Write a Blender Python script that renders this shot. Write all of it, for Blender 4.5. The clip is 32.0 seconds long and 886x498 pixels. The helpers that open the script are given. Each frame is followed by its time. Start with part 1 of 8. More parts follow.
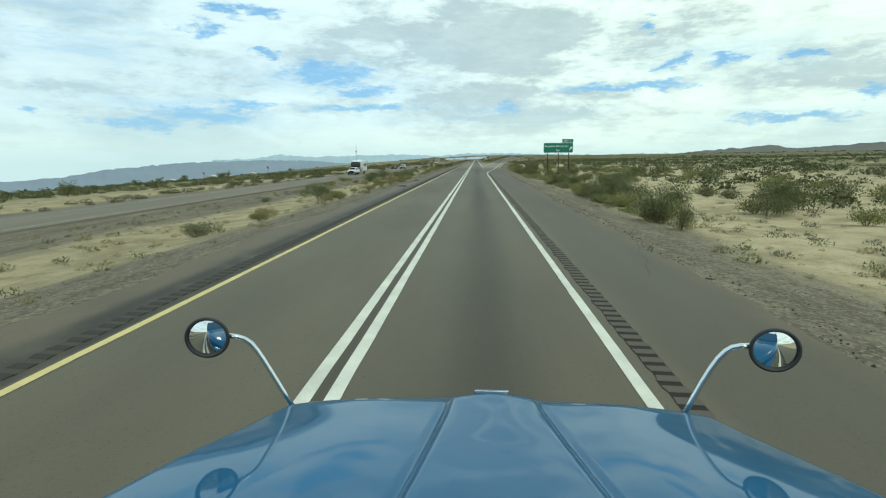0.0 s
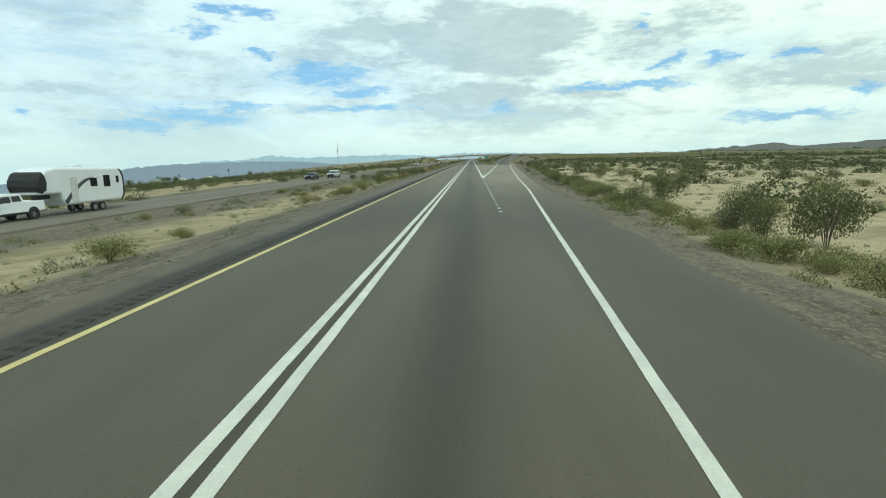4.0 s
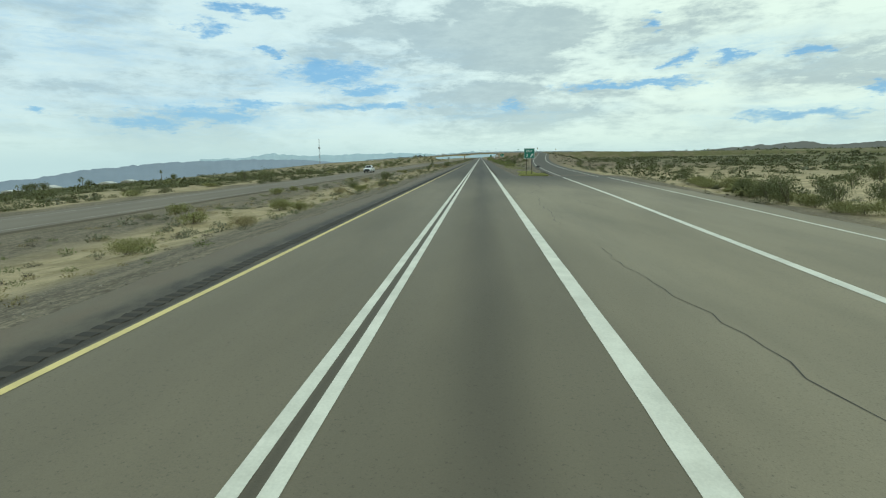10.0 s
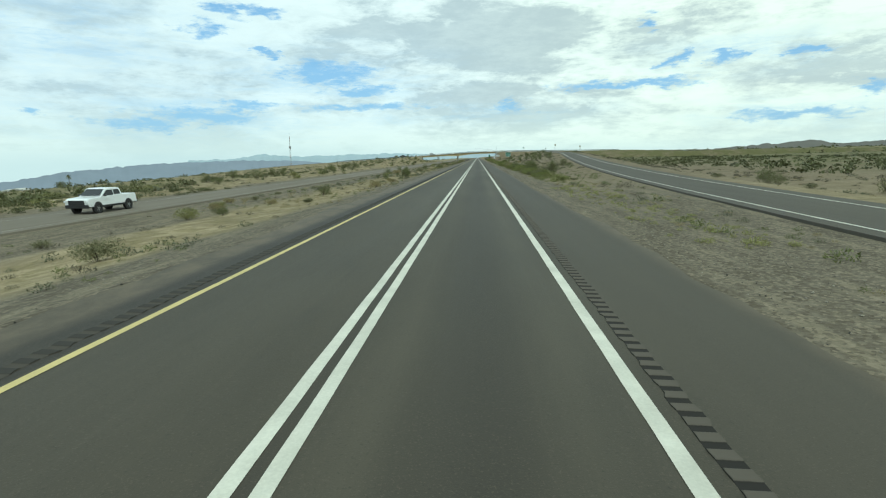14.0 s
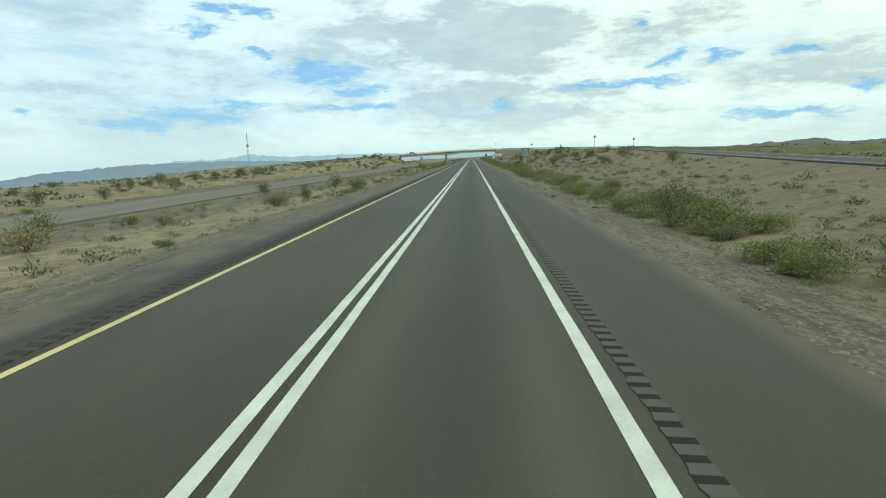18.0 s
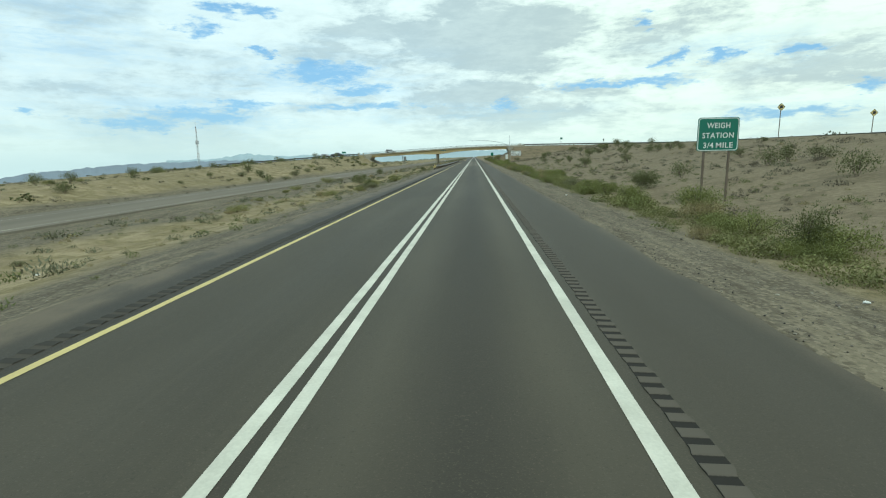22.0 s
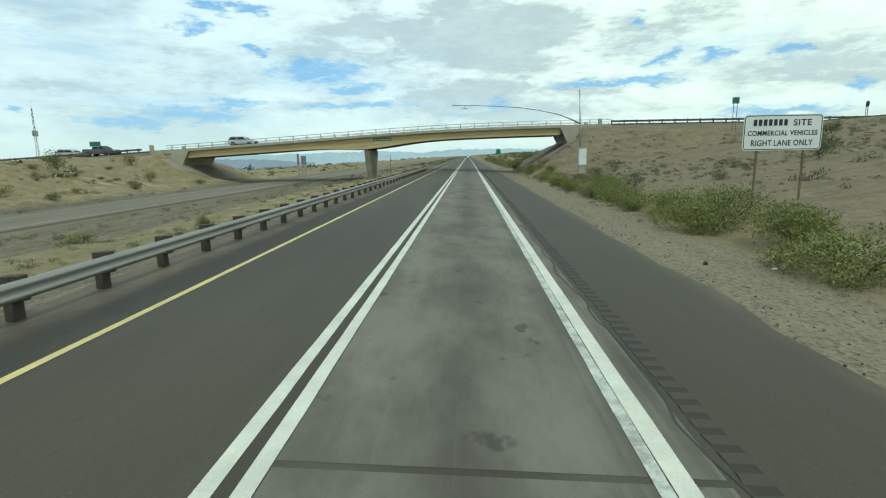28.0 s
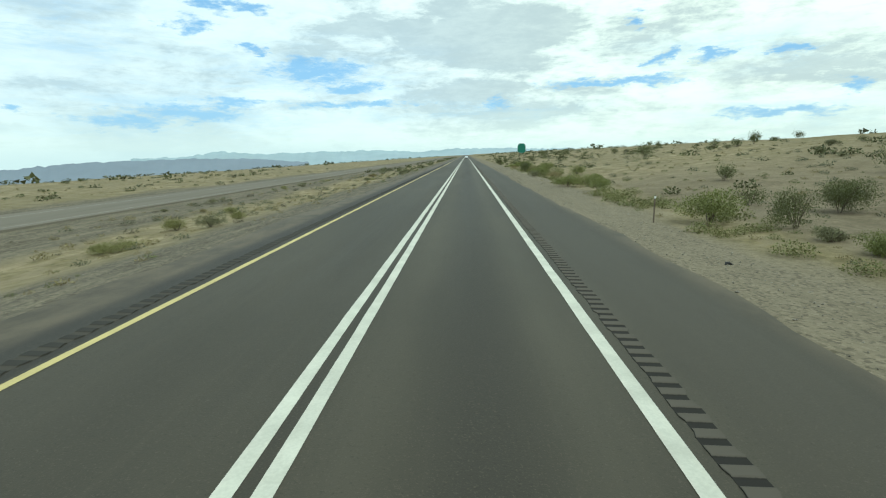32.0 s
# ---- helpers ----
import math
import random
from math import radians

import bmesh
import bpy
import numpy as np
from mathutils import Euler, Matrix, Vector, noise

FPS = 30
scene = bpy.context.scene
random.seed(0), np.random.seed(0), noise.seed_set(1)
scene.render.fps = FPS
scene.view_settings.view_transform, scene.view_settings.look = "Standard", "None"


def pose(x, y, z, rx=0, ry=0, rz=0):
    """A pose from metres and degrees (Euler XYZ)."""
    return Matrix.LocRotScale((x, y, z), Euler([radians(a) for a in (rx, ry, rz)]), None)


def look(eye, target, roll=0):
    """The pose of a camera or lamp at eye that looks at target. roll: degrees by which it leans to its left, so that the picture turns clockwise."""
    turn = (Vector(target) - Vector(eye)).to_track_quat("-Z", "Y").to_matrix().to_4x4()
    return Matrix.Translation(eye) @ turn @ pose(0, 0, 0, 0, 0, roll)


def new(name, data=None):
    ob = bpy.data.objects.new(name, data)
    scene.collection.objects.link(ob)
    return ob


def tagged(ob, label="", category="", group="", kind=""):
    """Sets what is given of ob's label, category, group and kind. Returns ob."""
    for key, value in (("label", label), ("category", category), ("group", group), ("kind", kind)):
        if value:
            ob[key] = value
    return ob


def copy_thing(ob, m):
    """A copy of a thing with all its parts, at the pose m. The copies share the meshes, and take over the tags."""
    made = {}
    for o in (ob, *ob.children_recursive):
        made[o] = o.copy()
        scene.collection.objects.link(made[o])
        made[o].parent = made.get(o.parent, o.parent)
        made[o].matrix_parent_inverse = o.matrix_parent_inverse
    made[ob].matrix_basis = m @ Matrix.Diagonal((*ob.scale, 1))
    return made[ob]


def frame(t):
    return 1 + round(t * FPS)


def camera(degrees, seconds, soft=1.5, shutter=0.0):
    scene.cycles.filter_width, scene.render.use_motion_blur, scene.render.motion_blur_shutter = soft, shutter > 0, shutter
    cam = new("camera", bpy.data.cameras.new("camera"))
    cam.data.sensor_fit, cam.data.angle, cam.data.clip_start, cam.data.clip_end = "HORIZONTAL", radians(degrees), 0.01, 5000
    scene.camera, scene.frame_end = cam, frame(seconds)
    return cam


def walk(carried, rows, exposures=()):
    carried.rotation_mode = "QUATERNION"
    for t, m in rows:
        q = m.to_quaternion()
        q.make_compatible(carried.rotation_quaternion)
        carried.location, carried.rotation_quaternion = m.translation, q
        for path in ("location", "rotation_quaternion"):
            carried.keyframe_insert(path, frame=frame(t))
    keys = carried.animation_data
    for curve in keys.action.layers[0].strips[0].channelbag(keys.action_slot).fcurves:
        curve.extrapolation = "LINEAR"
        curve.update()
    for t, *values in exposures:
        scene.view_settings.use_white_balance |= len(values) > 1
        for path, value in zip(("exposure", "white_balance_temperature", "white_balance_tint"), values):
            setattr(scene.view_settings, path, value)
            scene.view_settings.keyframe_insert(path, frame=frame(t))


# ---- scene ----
from math import sin, cos, pi, exp

cam = camera(81.0, 32.0, soft=1.15)

# seconds, x, y, z, yaw to the left, pitch, lean
ROWS = [
    (0, 1.71, 0.0, 2.564, 3.68, -9.87, -0.45),
    (1, 1.72, 26.0, 2.566, 3.32, -9.87, -0.49),
    (2, 1.86, 52.0, 2.557, 3.11, -9.87, -0.62),
    (3, 2.15, 78.0, 2.541, 3.16, -9.87, -0.74),
    (5.5, 2.26, 143.0, 2.536, 3.60, -9.91, -0.78),
    (6, 2.22, 156.0, 2.537, 3.74, -9.94, -0.76),
    (7, 2.05, 182.0, 2.549, 3.84, -10.02, -0.68),
    (8, 2.07, 208.0, 2.550, 4.27, -10.02, -0.62),
    (9, 1.87, 234.0, 2.559, 4.39, -10.03, -0.58),
    (10, 1.79, 260.0, 2.565, 4.19, -10.02, -0.62),
    (11, 1.82, 286.0, 2.564, 4.43, -9.95, -0.64),
    (12, 1.76, 312.0, 2.566, 4.27, -9.91, -0.69),
    (13, 1.76, 338.0, 2.564, 4.23, -9.95, -0.73),
    (14, 1.84, 364.0, 2.562, 3.87, -9.99, -0.80),
    (14.5, 1.90, 377.0, 2.558, 3.84, -10.00, -0.83),
    (16.5, 2.20, 429.0, 2.543, 3.44, -10.05, -0.97),
    (17, 2.23, 442.0, 2.542, 3.46, -10.04, -0.97),
    (18, 2.12, 468.0, 2.545, 3.29, -10.03, -0.98),
    (19, 2.11, 494.0, 2.546, 3.43, -10.05, -0.96),
    (20, 2.00, 520.0, 2.550, 3.44, -10.08, -0.94),
    (21, 2.01, 546.0, 2.550, 3.63, -10.07, -0.91),
    (22, 2.00, 572.0, 2.550, 3.52, -10.08, -0.93),
    (23, 1.92, 598.0, 2.556, 3.53, -10.12, -0.90),
    (24, 1.95, 624.0, 2.554, 3.45, -10.11, -0.91),
    (25, 1.92, 650.0, 2.556, 3.36, -10.12, -0.89),
    (25.5, 1.90, 663.0, 2.557, 3.26, -10.12, -0.89),
    (27.5, 1.90, 715.0, 2.554, 2.82, -10.19, -0.93),
    (28, 1.92, 728.0, 2.553, 2.87, -10.21, -0.92),
    (29, 1.77, 754.0, 2.559, 2.86, -10.28, -0.85),
    (30, 1.73, 780.0, 2.562, 2.80, -10.30, -0.83),
    (31, 1.72, 806.0, 2.562, 2.67, -10.29, -0.84),
    (32, 1.74, 832.0, 2.560, 2.67, -10.28, -0.84),
]


def aimed(x, y, z, yaw, pitch, lean):
    a, b = radians(yaw), radians(pitch)
    return look((x, y, z), (x - sin(a) * cos(b), y + cos(a) * cos(b), z + sin(b)), lean)


walk(cam, [(r[0], aimed(*r[1:])) for r in ROWS], [(0, 0.0, 5780, -9), (3.5, 0.0, 5780, -9), (6, -0.18, 5780, -9), (11.5, -0.2, 5780, -9), (14.5, 0.0, 5780, -9), (28, 0.0, 5780, -9), (30, 0.16, 5780, -9), (31, 0.12, 5780, -9), (32, 0.1, 5780, -9)])

# ---------------------------------------------------------------- world and sun
SUN_ELEVATION, SUN_AZIMUTH = 56.0, 150.0   # azimuth clockwise from +y


class Nodes:
    """A little helper to wire node trees."""

    def __init__(self, tree):
        self.tree = tree
        tree.nodes.clear()

    def add(self, kind, **values):
        node = self.tree.nodes.new(kind)
        for key, value in values.items():
            setattr(node, key, value)
        return node

    def link(self, a, b):
        self.tree.links.new(a, b)

    def put(self, socket, value):
        if isinstance(value, bpy.types.NodeSocket):
            self.link(value, socket)
        else:
            socket.default_value = value

    def math(self, operation, a, b=0.0, c=0.0, clamp=False):
        node = self.add("ShaderNodeMath", operation=operation, use_clamp=clamp)
        for socket, value in zip(node.inputs, (a, b, c)):
            self.put(socket, value)
        return node.outputs[0]

    def ramp(self, value, lo, hi, to_lo=0.0, to_hi=1.0):
        node = self.add("ShaderNodeMapRange", interpolation_type="SMOOTHSTEP")
        for socket, v in zip(node.inputs, (value, lo, hi, to_lo, to_hi)):
            self.put(socket, v)
        return node.outputs[0]

    def mix(self, factor, a, b, blend="MIX"):
        node = self.add("ShaderNodeMix", data_type="RGBA", blend_type=blend)
        self.put(node.inputs[0], factor)
        self.put(node.inputs[6], a if isinstance(a, bpy.types.NodeSocket) else (*a, 1))
        self.put(node.inputs[7], b if isinstance(b, bpy.types.NodeSocket) else (*b, 1))
        return node.outputs[2]

    def noise(self, vector, scale, detail=3.0, rough=0.55, distortion=0.0):
        node = self.add("ShaderNodeTexNoise")
        self.put(node.inputs["Vector"], vector)
        node.inputs["Scale"].default_value = scale
        node.inputs["Detail"].default_value = detail
        node.inputs["Roughness"].default_value = rough
        node.inputs["Distortion"].default_value = distortion
        return node.outputs[0]

    def stretch(self, vector, scale, place=(0, 0, 0)):
        node = self.add("ShaderNodeMapping")
        self.put(node.inputs["Vector"], vector)
        node.inputs["Scale"].default_value = scale
        node.inputs["Location"].default_value = place
        return node.outputs[0]


def build_sky():
    world = bpy.data.worlds.new("sky")
    scene.world = world
    world.use_nodes = True
    n = Nodes(world.node_tree)
    way = n.add("ShaderNodeTexCoord").outputs["Generated"]
    sep = n.add("ShaderNodeSeparateXYZ")
    n.link(way, sep.inputs[0])
    x, y, z = sep.outputs
    sky = n.add("ShaderNodeTexSky", sky_type="NISHITA", sun_disc=False,
                sun_elevation=radians(SUN_ELEVATION), sun_rotation=radians(SUN_AZIMUTH))
    blue = n.add("ShaderNodeVectorMath", operation="SCALE")
    n.link(sky.outputs[0], blue.inputs[0])
    blue.inputs[3].default_value = 0.125
    # a clearer, more saturated blue in the gaps
    blue = n.mix(0.6, blue.outputs[0], (0.30, 0.60, 1.0))

    az = n.math("MULTIPLY", n.math("ARCTAN2", x, y), 180 / pi)
    el = n.math("MULTIPLY", n.math("ARCSINE", z), 180 / pi)
    # clouds lie on a flat layer, so that they close up towards the horizon
    height = n.math("ADD", n.math("MAXIMUM", z, 0.0), 0.09)
    flat = n.add("ShaderNodeCombineXYZ")
    n.put(flat.inputs[0], n.math("DIVIDE", x, height))
    n.put(flat.inputs[1], n.math("DIVIDE", y, height))
    flat.inputs[2].default_value = 0.7
    layer = flat.outputs[0]
    big = n.noise(n.stretch(layer, (0.55, 0.75, 1)), 0.9, 7, 0.60, 0.35)
    dome = n.add("ShaderNodeCombineXYZ")
    n.put(dome.inputs[0], n.math("MULTIPLY", az, 0.1))
    n.put(dome.inputs[1], n.math("MULTIPLY", el, 0.26))
    puffs = n.noise(dome.outputs[0], 2.1, 8, 0.62, 0.35)
    wisps = n.noise(n.stretch(dome.outputs[0], (0.8, 2.2, 1), (8, 2, 0)), 1.3, 7, 0.62, 0.7)
    billow = n.noise(n.stretch(dome.outputs[0], (0.7, 1, 1), (2, 7, 0)), 0.75, 6, 0.52, 0.5)

    bend = n.noise(n.stretch(dome.outputs[0], (1, 1, 1), (31, 5, 0)), 2.6, 5, 0.6)
    sway = n.noise(n.stretch(dome.outputs[0], (1, 1, 1), (3, 47, 0)), 2.6, 5, 0.6)
    az_w = n.math("MULTIPLY_ADD", n.math("SUBTRACT", bend, 0.5), 9.0, az)
    el_w = n.math("MULTIPLY_ADD", n.math("SUBTRACT", sway, 0.5), 3.0, el)
    torn = n.noise(n.stretch(dome.outputs[0], (1, 1.3, 1), (11, 17, 0)), 6.0, 9, 0.68, 0.3)

    def patches(rows):
        total = None
        for a, e, w, h in rows:
            dx = n.math("DIVIDE", n.math("SUBTRACT", az_w, a), w)
            dy = n.math("DIVIDE", n.math("SUBTRACT", el_w, e), h)
            d = n.math("ADD", n.math("MULTIPLY", dx, dx), n.math("MULTIPLY", dy, dy))
            g = n.math("EXPONENT", n.math("MULTIPLY", d, -1.0))
            total = g if total is None else n.math("MAXIMUM", total, g)
        return total

    gaps = patches([(-27.4, 12.4, 1.9, 0.91), (-24.9, 14.1, 1.7, 0.85), (-22.2, 14.2, 1.9, 0.55), (-15.7, 8.6, 5.8, 1.44), (-12.3, 7.1, 4.2, 0.63),
                   (-11.8, 5.3, 7.8, 0.50), (-32.8, 3.5, 5.0, 0.80), (-27.9, 4.4, 6.0, 1.05), (-23.4, 5.4, 3.5, 0.61), (-41.8, 4.4, 1.4, 0.52),
                   (-21.4, 10.4, 1.7, 0.33), (3.5, 5.2, 2.3, 0.58), (15.1, 7.0, 7.4, 0.41), (19.6, 9.0, 1.2, 0.70), (23.8, 8.9, 1.8, 0.74),
                   (29.9, 8.8, 1.8, 0.52), (35.3, 5.3, 1.2, 0.68), (29.4, 3.4, 5.7, 0.62), (16.8, 12.4, 1.1, 0.56)])
    shades = patches([(3.7, 11.5, 18.5, 2.81), (33.1, 7.2, 3.9, 1.48), (25.1, 12.9, 4.1, 0.58), (-33.2, 8.4, 7.0, 2.44), (-40.3, 7.5, 4.1, 2.55),
                     (-23.5, 8.2, 4.4, 0.93), (14.1, 4.7, 4.6, 0.97), (-8.6, 13.3, 9.7, 1.83), (0.8, 6.9, 8.6, 0.85), (9.6, 4.3, 11.0, 0.57)])
    edge = n.math("ADD", n.math("MULTIPLY", n.math("SUBTRACT", puffs, 0.5), 2.6),
                  n.math("MULTIPLY", n.math("SUBTRACT", wisps, 0.5), 2.0))
    ragged_gap = n.math("ADD", gaps, n.math("MULTIPLY", n.math("SUBTRACT", torn, 0.5), 1.9))
    open_sky = n.math("MULTIPLY", n.ramp(ragged_gap, 0.16, 0.98, 0.0, 0.92), n.ramp(gaps, 0.03, 0.35))
    veil = patches([(-28.9, 4.3, 15.3, 2.97), (-16.3, 8.1, 12.8, 3.09), (-37.5, 10.9, 9.7, 3.38), (29.4, 3.6, 8.8, 1.36), (24.5, 9.0, 8.4, 1.84),
                   (-2.2, 4.6, 12.9, 1.17)])
    veil = n.math("MULTIPLY", veil, n.ramp(n.math("ADD", n.math("MULTIPLY", wisps, 0.6), n.math("MULTIPLY", torn, 0.4)), 0.40, 0.66, 0.06, 0.50))
    open_sky = n.math("MAXIMUM", open_sky, veil)
    # above the view the cover is broken by chance
    high = n.ramp(el, 17.0, 24.0)
    chance = n.ramp(n.math("ADD", big, n.math("MULTIPLY", edge, 0.25)), 0.56, 0.72)
    open_sky = n.math("MAXIMUM", open_sky, n.math("MULTIPLY", chance, high))

    lumps = n.math("ADD", n.math("MULTIPLY", billow, 0.50), n.math("ADD", n.math("ADD", n.math("MULTIPLY", wisps, 0.16), n.math("MULTIPLY", puffs, 0.22)), n.math("MULTIPLY", torn, 0.12)))
    tone = n.ramp(lumps, 0.405, 0.55)
    tone = n.math("SUBTRACT", tone, n.math("MULTIPLY", shades, n.ramp(lumps, 0.40, 0.60, 1.1, 0.10)), clamp=True)
    tone = n.math("MULTIPLY_ADD", tone, 0.84, n.ramp(n.math("ADD", n.math("MULTIPLY", puffs, 0.6), n.math("MULTIPLY", torn, 0.4)), 0.38, 0.62, 0.0, 0.22), clamp=True)
    cloud = n.mix(tone, (0.62, 0.68, 0.71), (1.13, 1.16, 1.12))
    cloud = n.mix(n.ramp(az, 14.0, -36.0, 0.0, 0.38), cloud, (0.76, 0.85, 0.91))
    cloud = n.mix(n.math("MULTIPLY", n.ramp(az, -12.0, 25.0), 0.55), cloud, n.mix(tone, (0.74, 0.77, 0.72), (1.18, 1.18, 0.95)))
    low = n.ramp(el, 6.5, 0.5)
    cloud = n.mix(n.math("MULTIPLY", low, 0.6), cloud, (0.94, 1.0, 0.90))
    colour = n.mix(open_sky, cloud, blue)
    haze = n.ramp(el, 2.2, -0.5)
    colour = n.mix(n.math("MULTIPLY", haze, 0.7), colour, (0.74, 0.85, 0.86))
    back = n.add("ShaderNodeBackground")
    n.link(colour, back.inputs[0])
    back.inputs[1].default_value = 0.92
    out = n.add("ShaderNodeOutputWorld")
    n.link(back.outputs[0], out.inputs[0])


build_sky()

sun = new("sun", bpy.data.lights.new("sun", "SUN"))
sun.data.energy, sun.data.angle, sun.data.color = 1.5, radians(10), (1.0, 0.95, 0.86)
_e, _a = radians(SUN_ELEVATION), radians(SUN_AZIMUTH)
sun.matrix_world = look((0, 0, 60), (-sin(_a) * cos(_e), -cos(_a) * cos(_e), 60 - sin(_e)))

# ---------------------------------------------------------------- materials
MATERIALS = {}


def surface(name, colour, second=None, rough=0.7, metal=0.0, scale=3.0, fine=40.0, mottle=0.35, bump=0.15,
            stretch=(1, 1, 1), by_object=0.0, by_island=0.0, coat=0.0, local=False, gloss=0.5):
    """A mottled surface: two noises of different size between two colours, fine relief, uneven gloss."""
    if name in MATERIALS:
        return MATERIALS[name]
    m = bpy.data.materials.new(name)
    m.use_nodes = True
    n = Nodes(m.node_tree)
    if local:
        place = n.add("ShaderNodeTexCoord").outputs["Object"]
    else:
        place = n.add("ShaderNodeNewGeometry").outputs["Position"]
    place = n.stretch(place, stretch)
    second = second or tuple(c * 0.6 for c in colour)
    a = n.noise(place, scale, 4)
    b = n.noise(place, fine, 3)
    f = n.ramp(n.math("ADD", n.math("MULTIPLY", a, 0.65), n.math("MULTIPLY", b, 0.35)), 0.5 - mottle, 0.5 + mottle)
    col = n.mix(f, second, colour)
    if by_object or by_island:
        if by_object:
            r = n.add("ShaderNodeObjectInfo").outputs["Random"]
        else:
            r = n.add("ShaderNodeNewGeometry").outputs["Random Per Island"]
        k = by_object or by_island
        hsv = n.add("ShaderNodeHueSaturation")
        n.put(hsv.inputs["Hue"], n.math("MULTIPLY_ADD", r, 0.05 * k, 0.5 - 0.025 * k))
        n.put(hsv.inputs["Value"], n.math("MULTIPLY_ADD", r, 0.9 * k, 1 - 0.45 * k))
        n.link(col, hsv.inputs["Color"])
        col = hsv.outputs[0]
    bsdf = n.add("ShaderNodeBsdfPrincipled")
    n.link(col, bsdf.inputs["Base Color"])
    n.put(bsdf.inputs["Roughness"], n.math("MULTIPLY_ADD", b, 0.25, rough - 0.12, clamp=True))
    bsdf.inputs["Metallic"].default_value = metal
    bsdf.inputs["Specular IOR Level"].default_value = gloss
    bsdf.inputs["Coat Weight"].default_value = coat
    bsdf.inputs["Coat Roughness"].default_value = 0.03
    if bump:
        relief = n.add("ShaderNodeBump")
        relief.inputs["Strength"].default_value = bump
        relief.inputs["Distance"].default_value = 0.02
        n.link(n.math("ADD", b, n.math("MULTIPLY", a, 0.5)), relief.inputs["Height"])
        n.link(relief.outputs[0], bsdf.inputs["Normal"])
    out = n.add("ShaderNodeOutputMaterial")
    n.link(bsdf.outputs[0], out.inputs[0])
    MATERIALS[name] = m
    return m


def glassy(name, colour, rough=0.05, coat=1.0):
    if name in MATERIALS:
        return MATERIALS[name]
    m = bpy.data.materials.new(name)
    m.use_nodes = True
    b = m.node_tree.nodes["Principled BSDF"]
    b.inputs["Base Color"].default_value = (*colour, 1)
    b.inputs["Roughness"].default_value = rough
    b.inputs["Metallic"].default_value = 0.0
    b.inputs["Coat Weight"].default_value = coat
    b.inputs["Specular IOR Level"].default_value = 0.25 + 0.25 * coat
    MATERIALS[name] = m
    return m


def mirror_material():
    m = bpy.data.materials.new("mirror glass")
    m.use_nodes = True
    b = m.node_tree.nodes["Principled BSDF"]
    b.inputs["Base Color"].default_value = (0.86, 0.88, 0.88, 1)
    b.inputs["Roughness"].default_value = 0.02
    b.inputs["Metallic"].default_value = 1.0
    return m


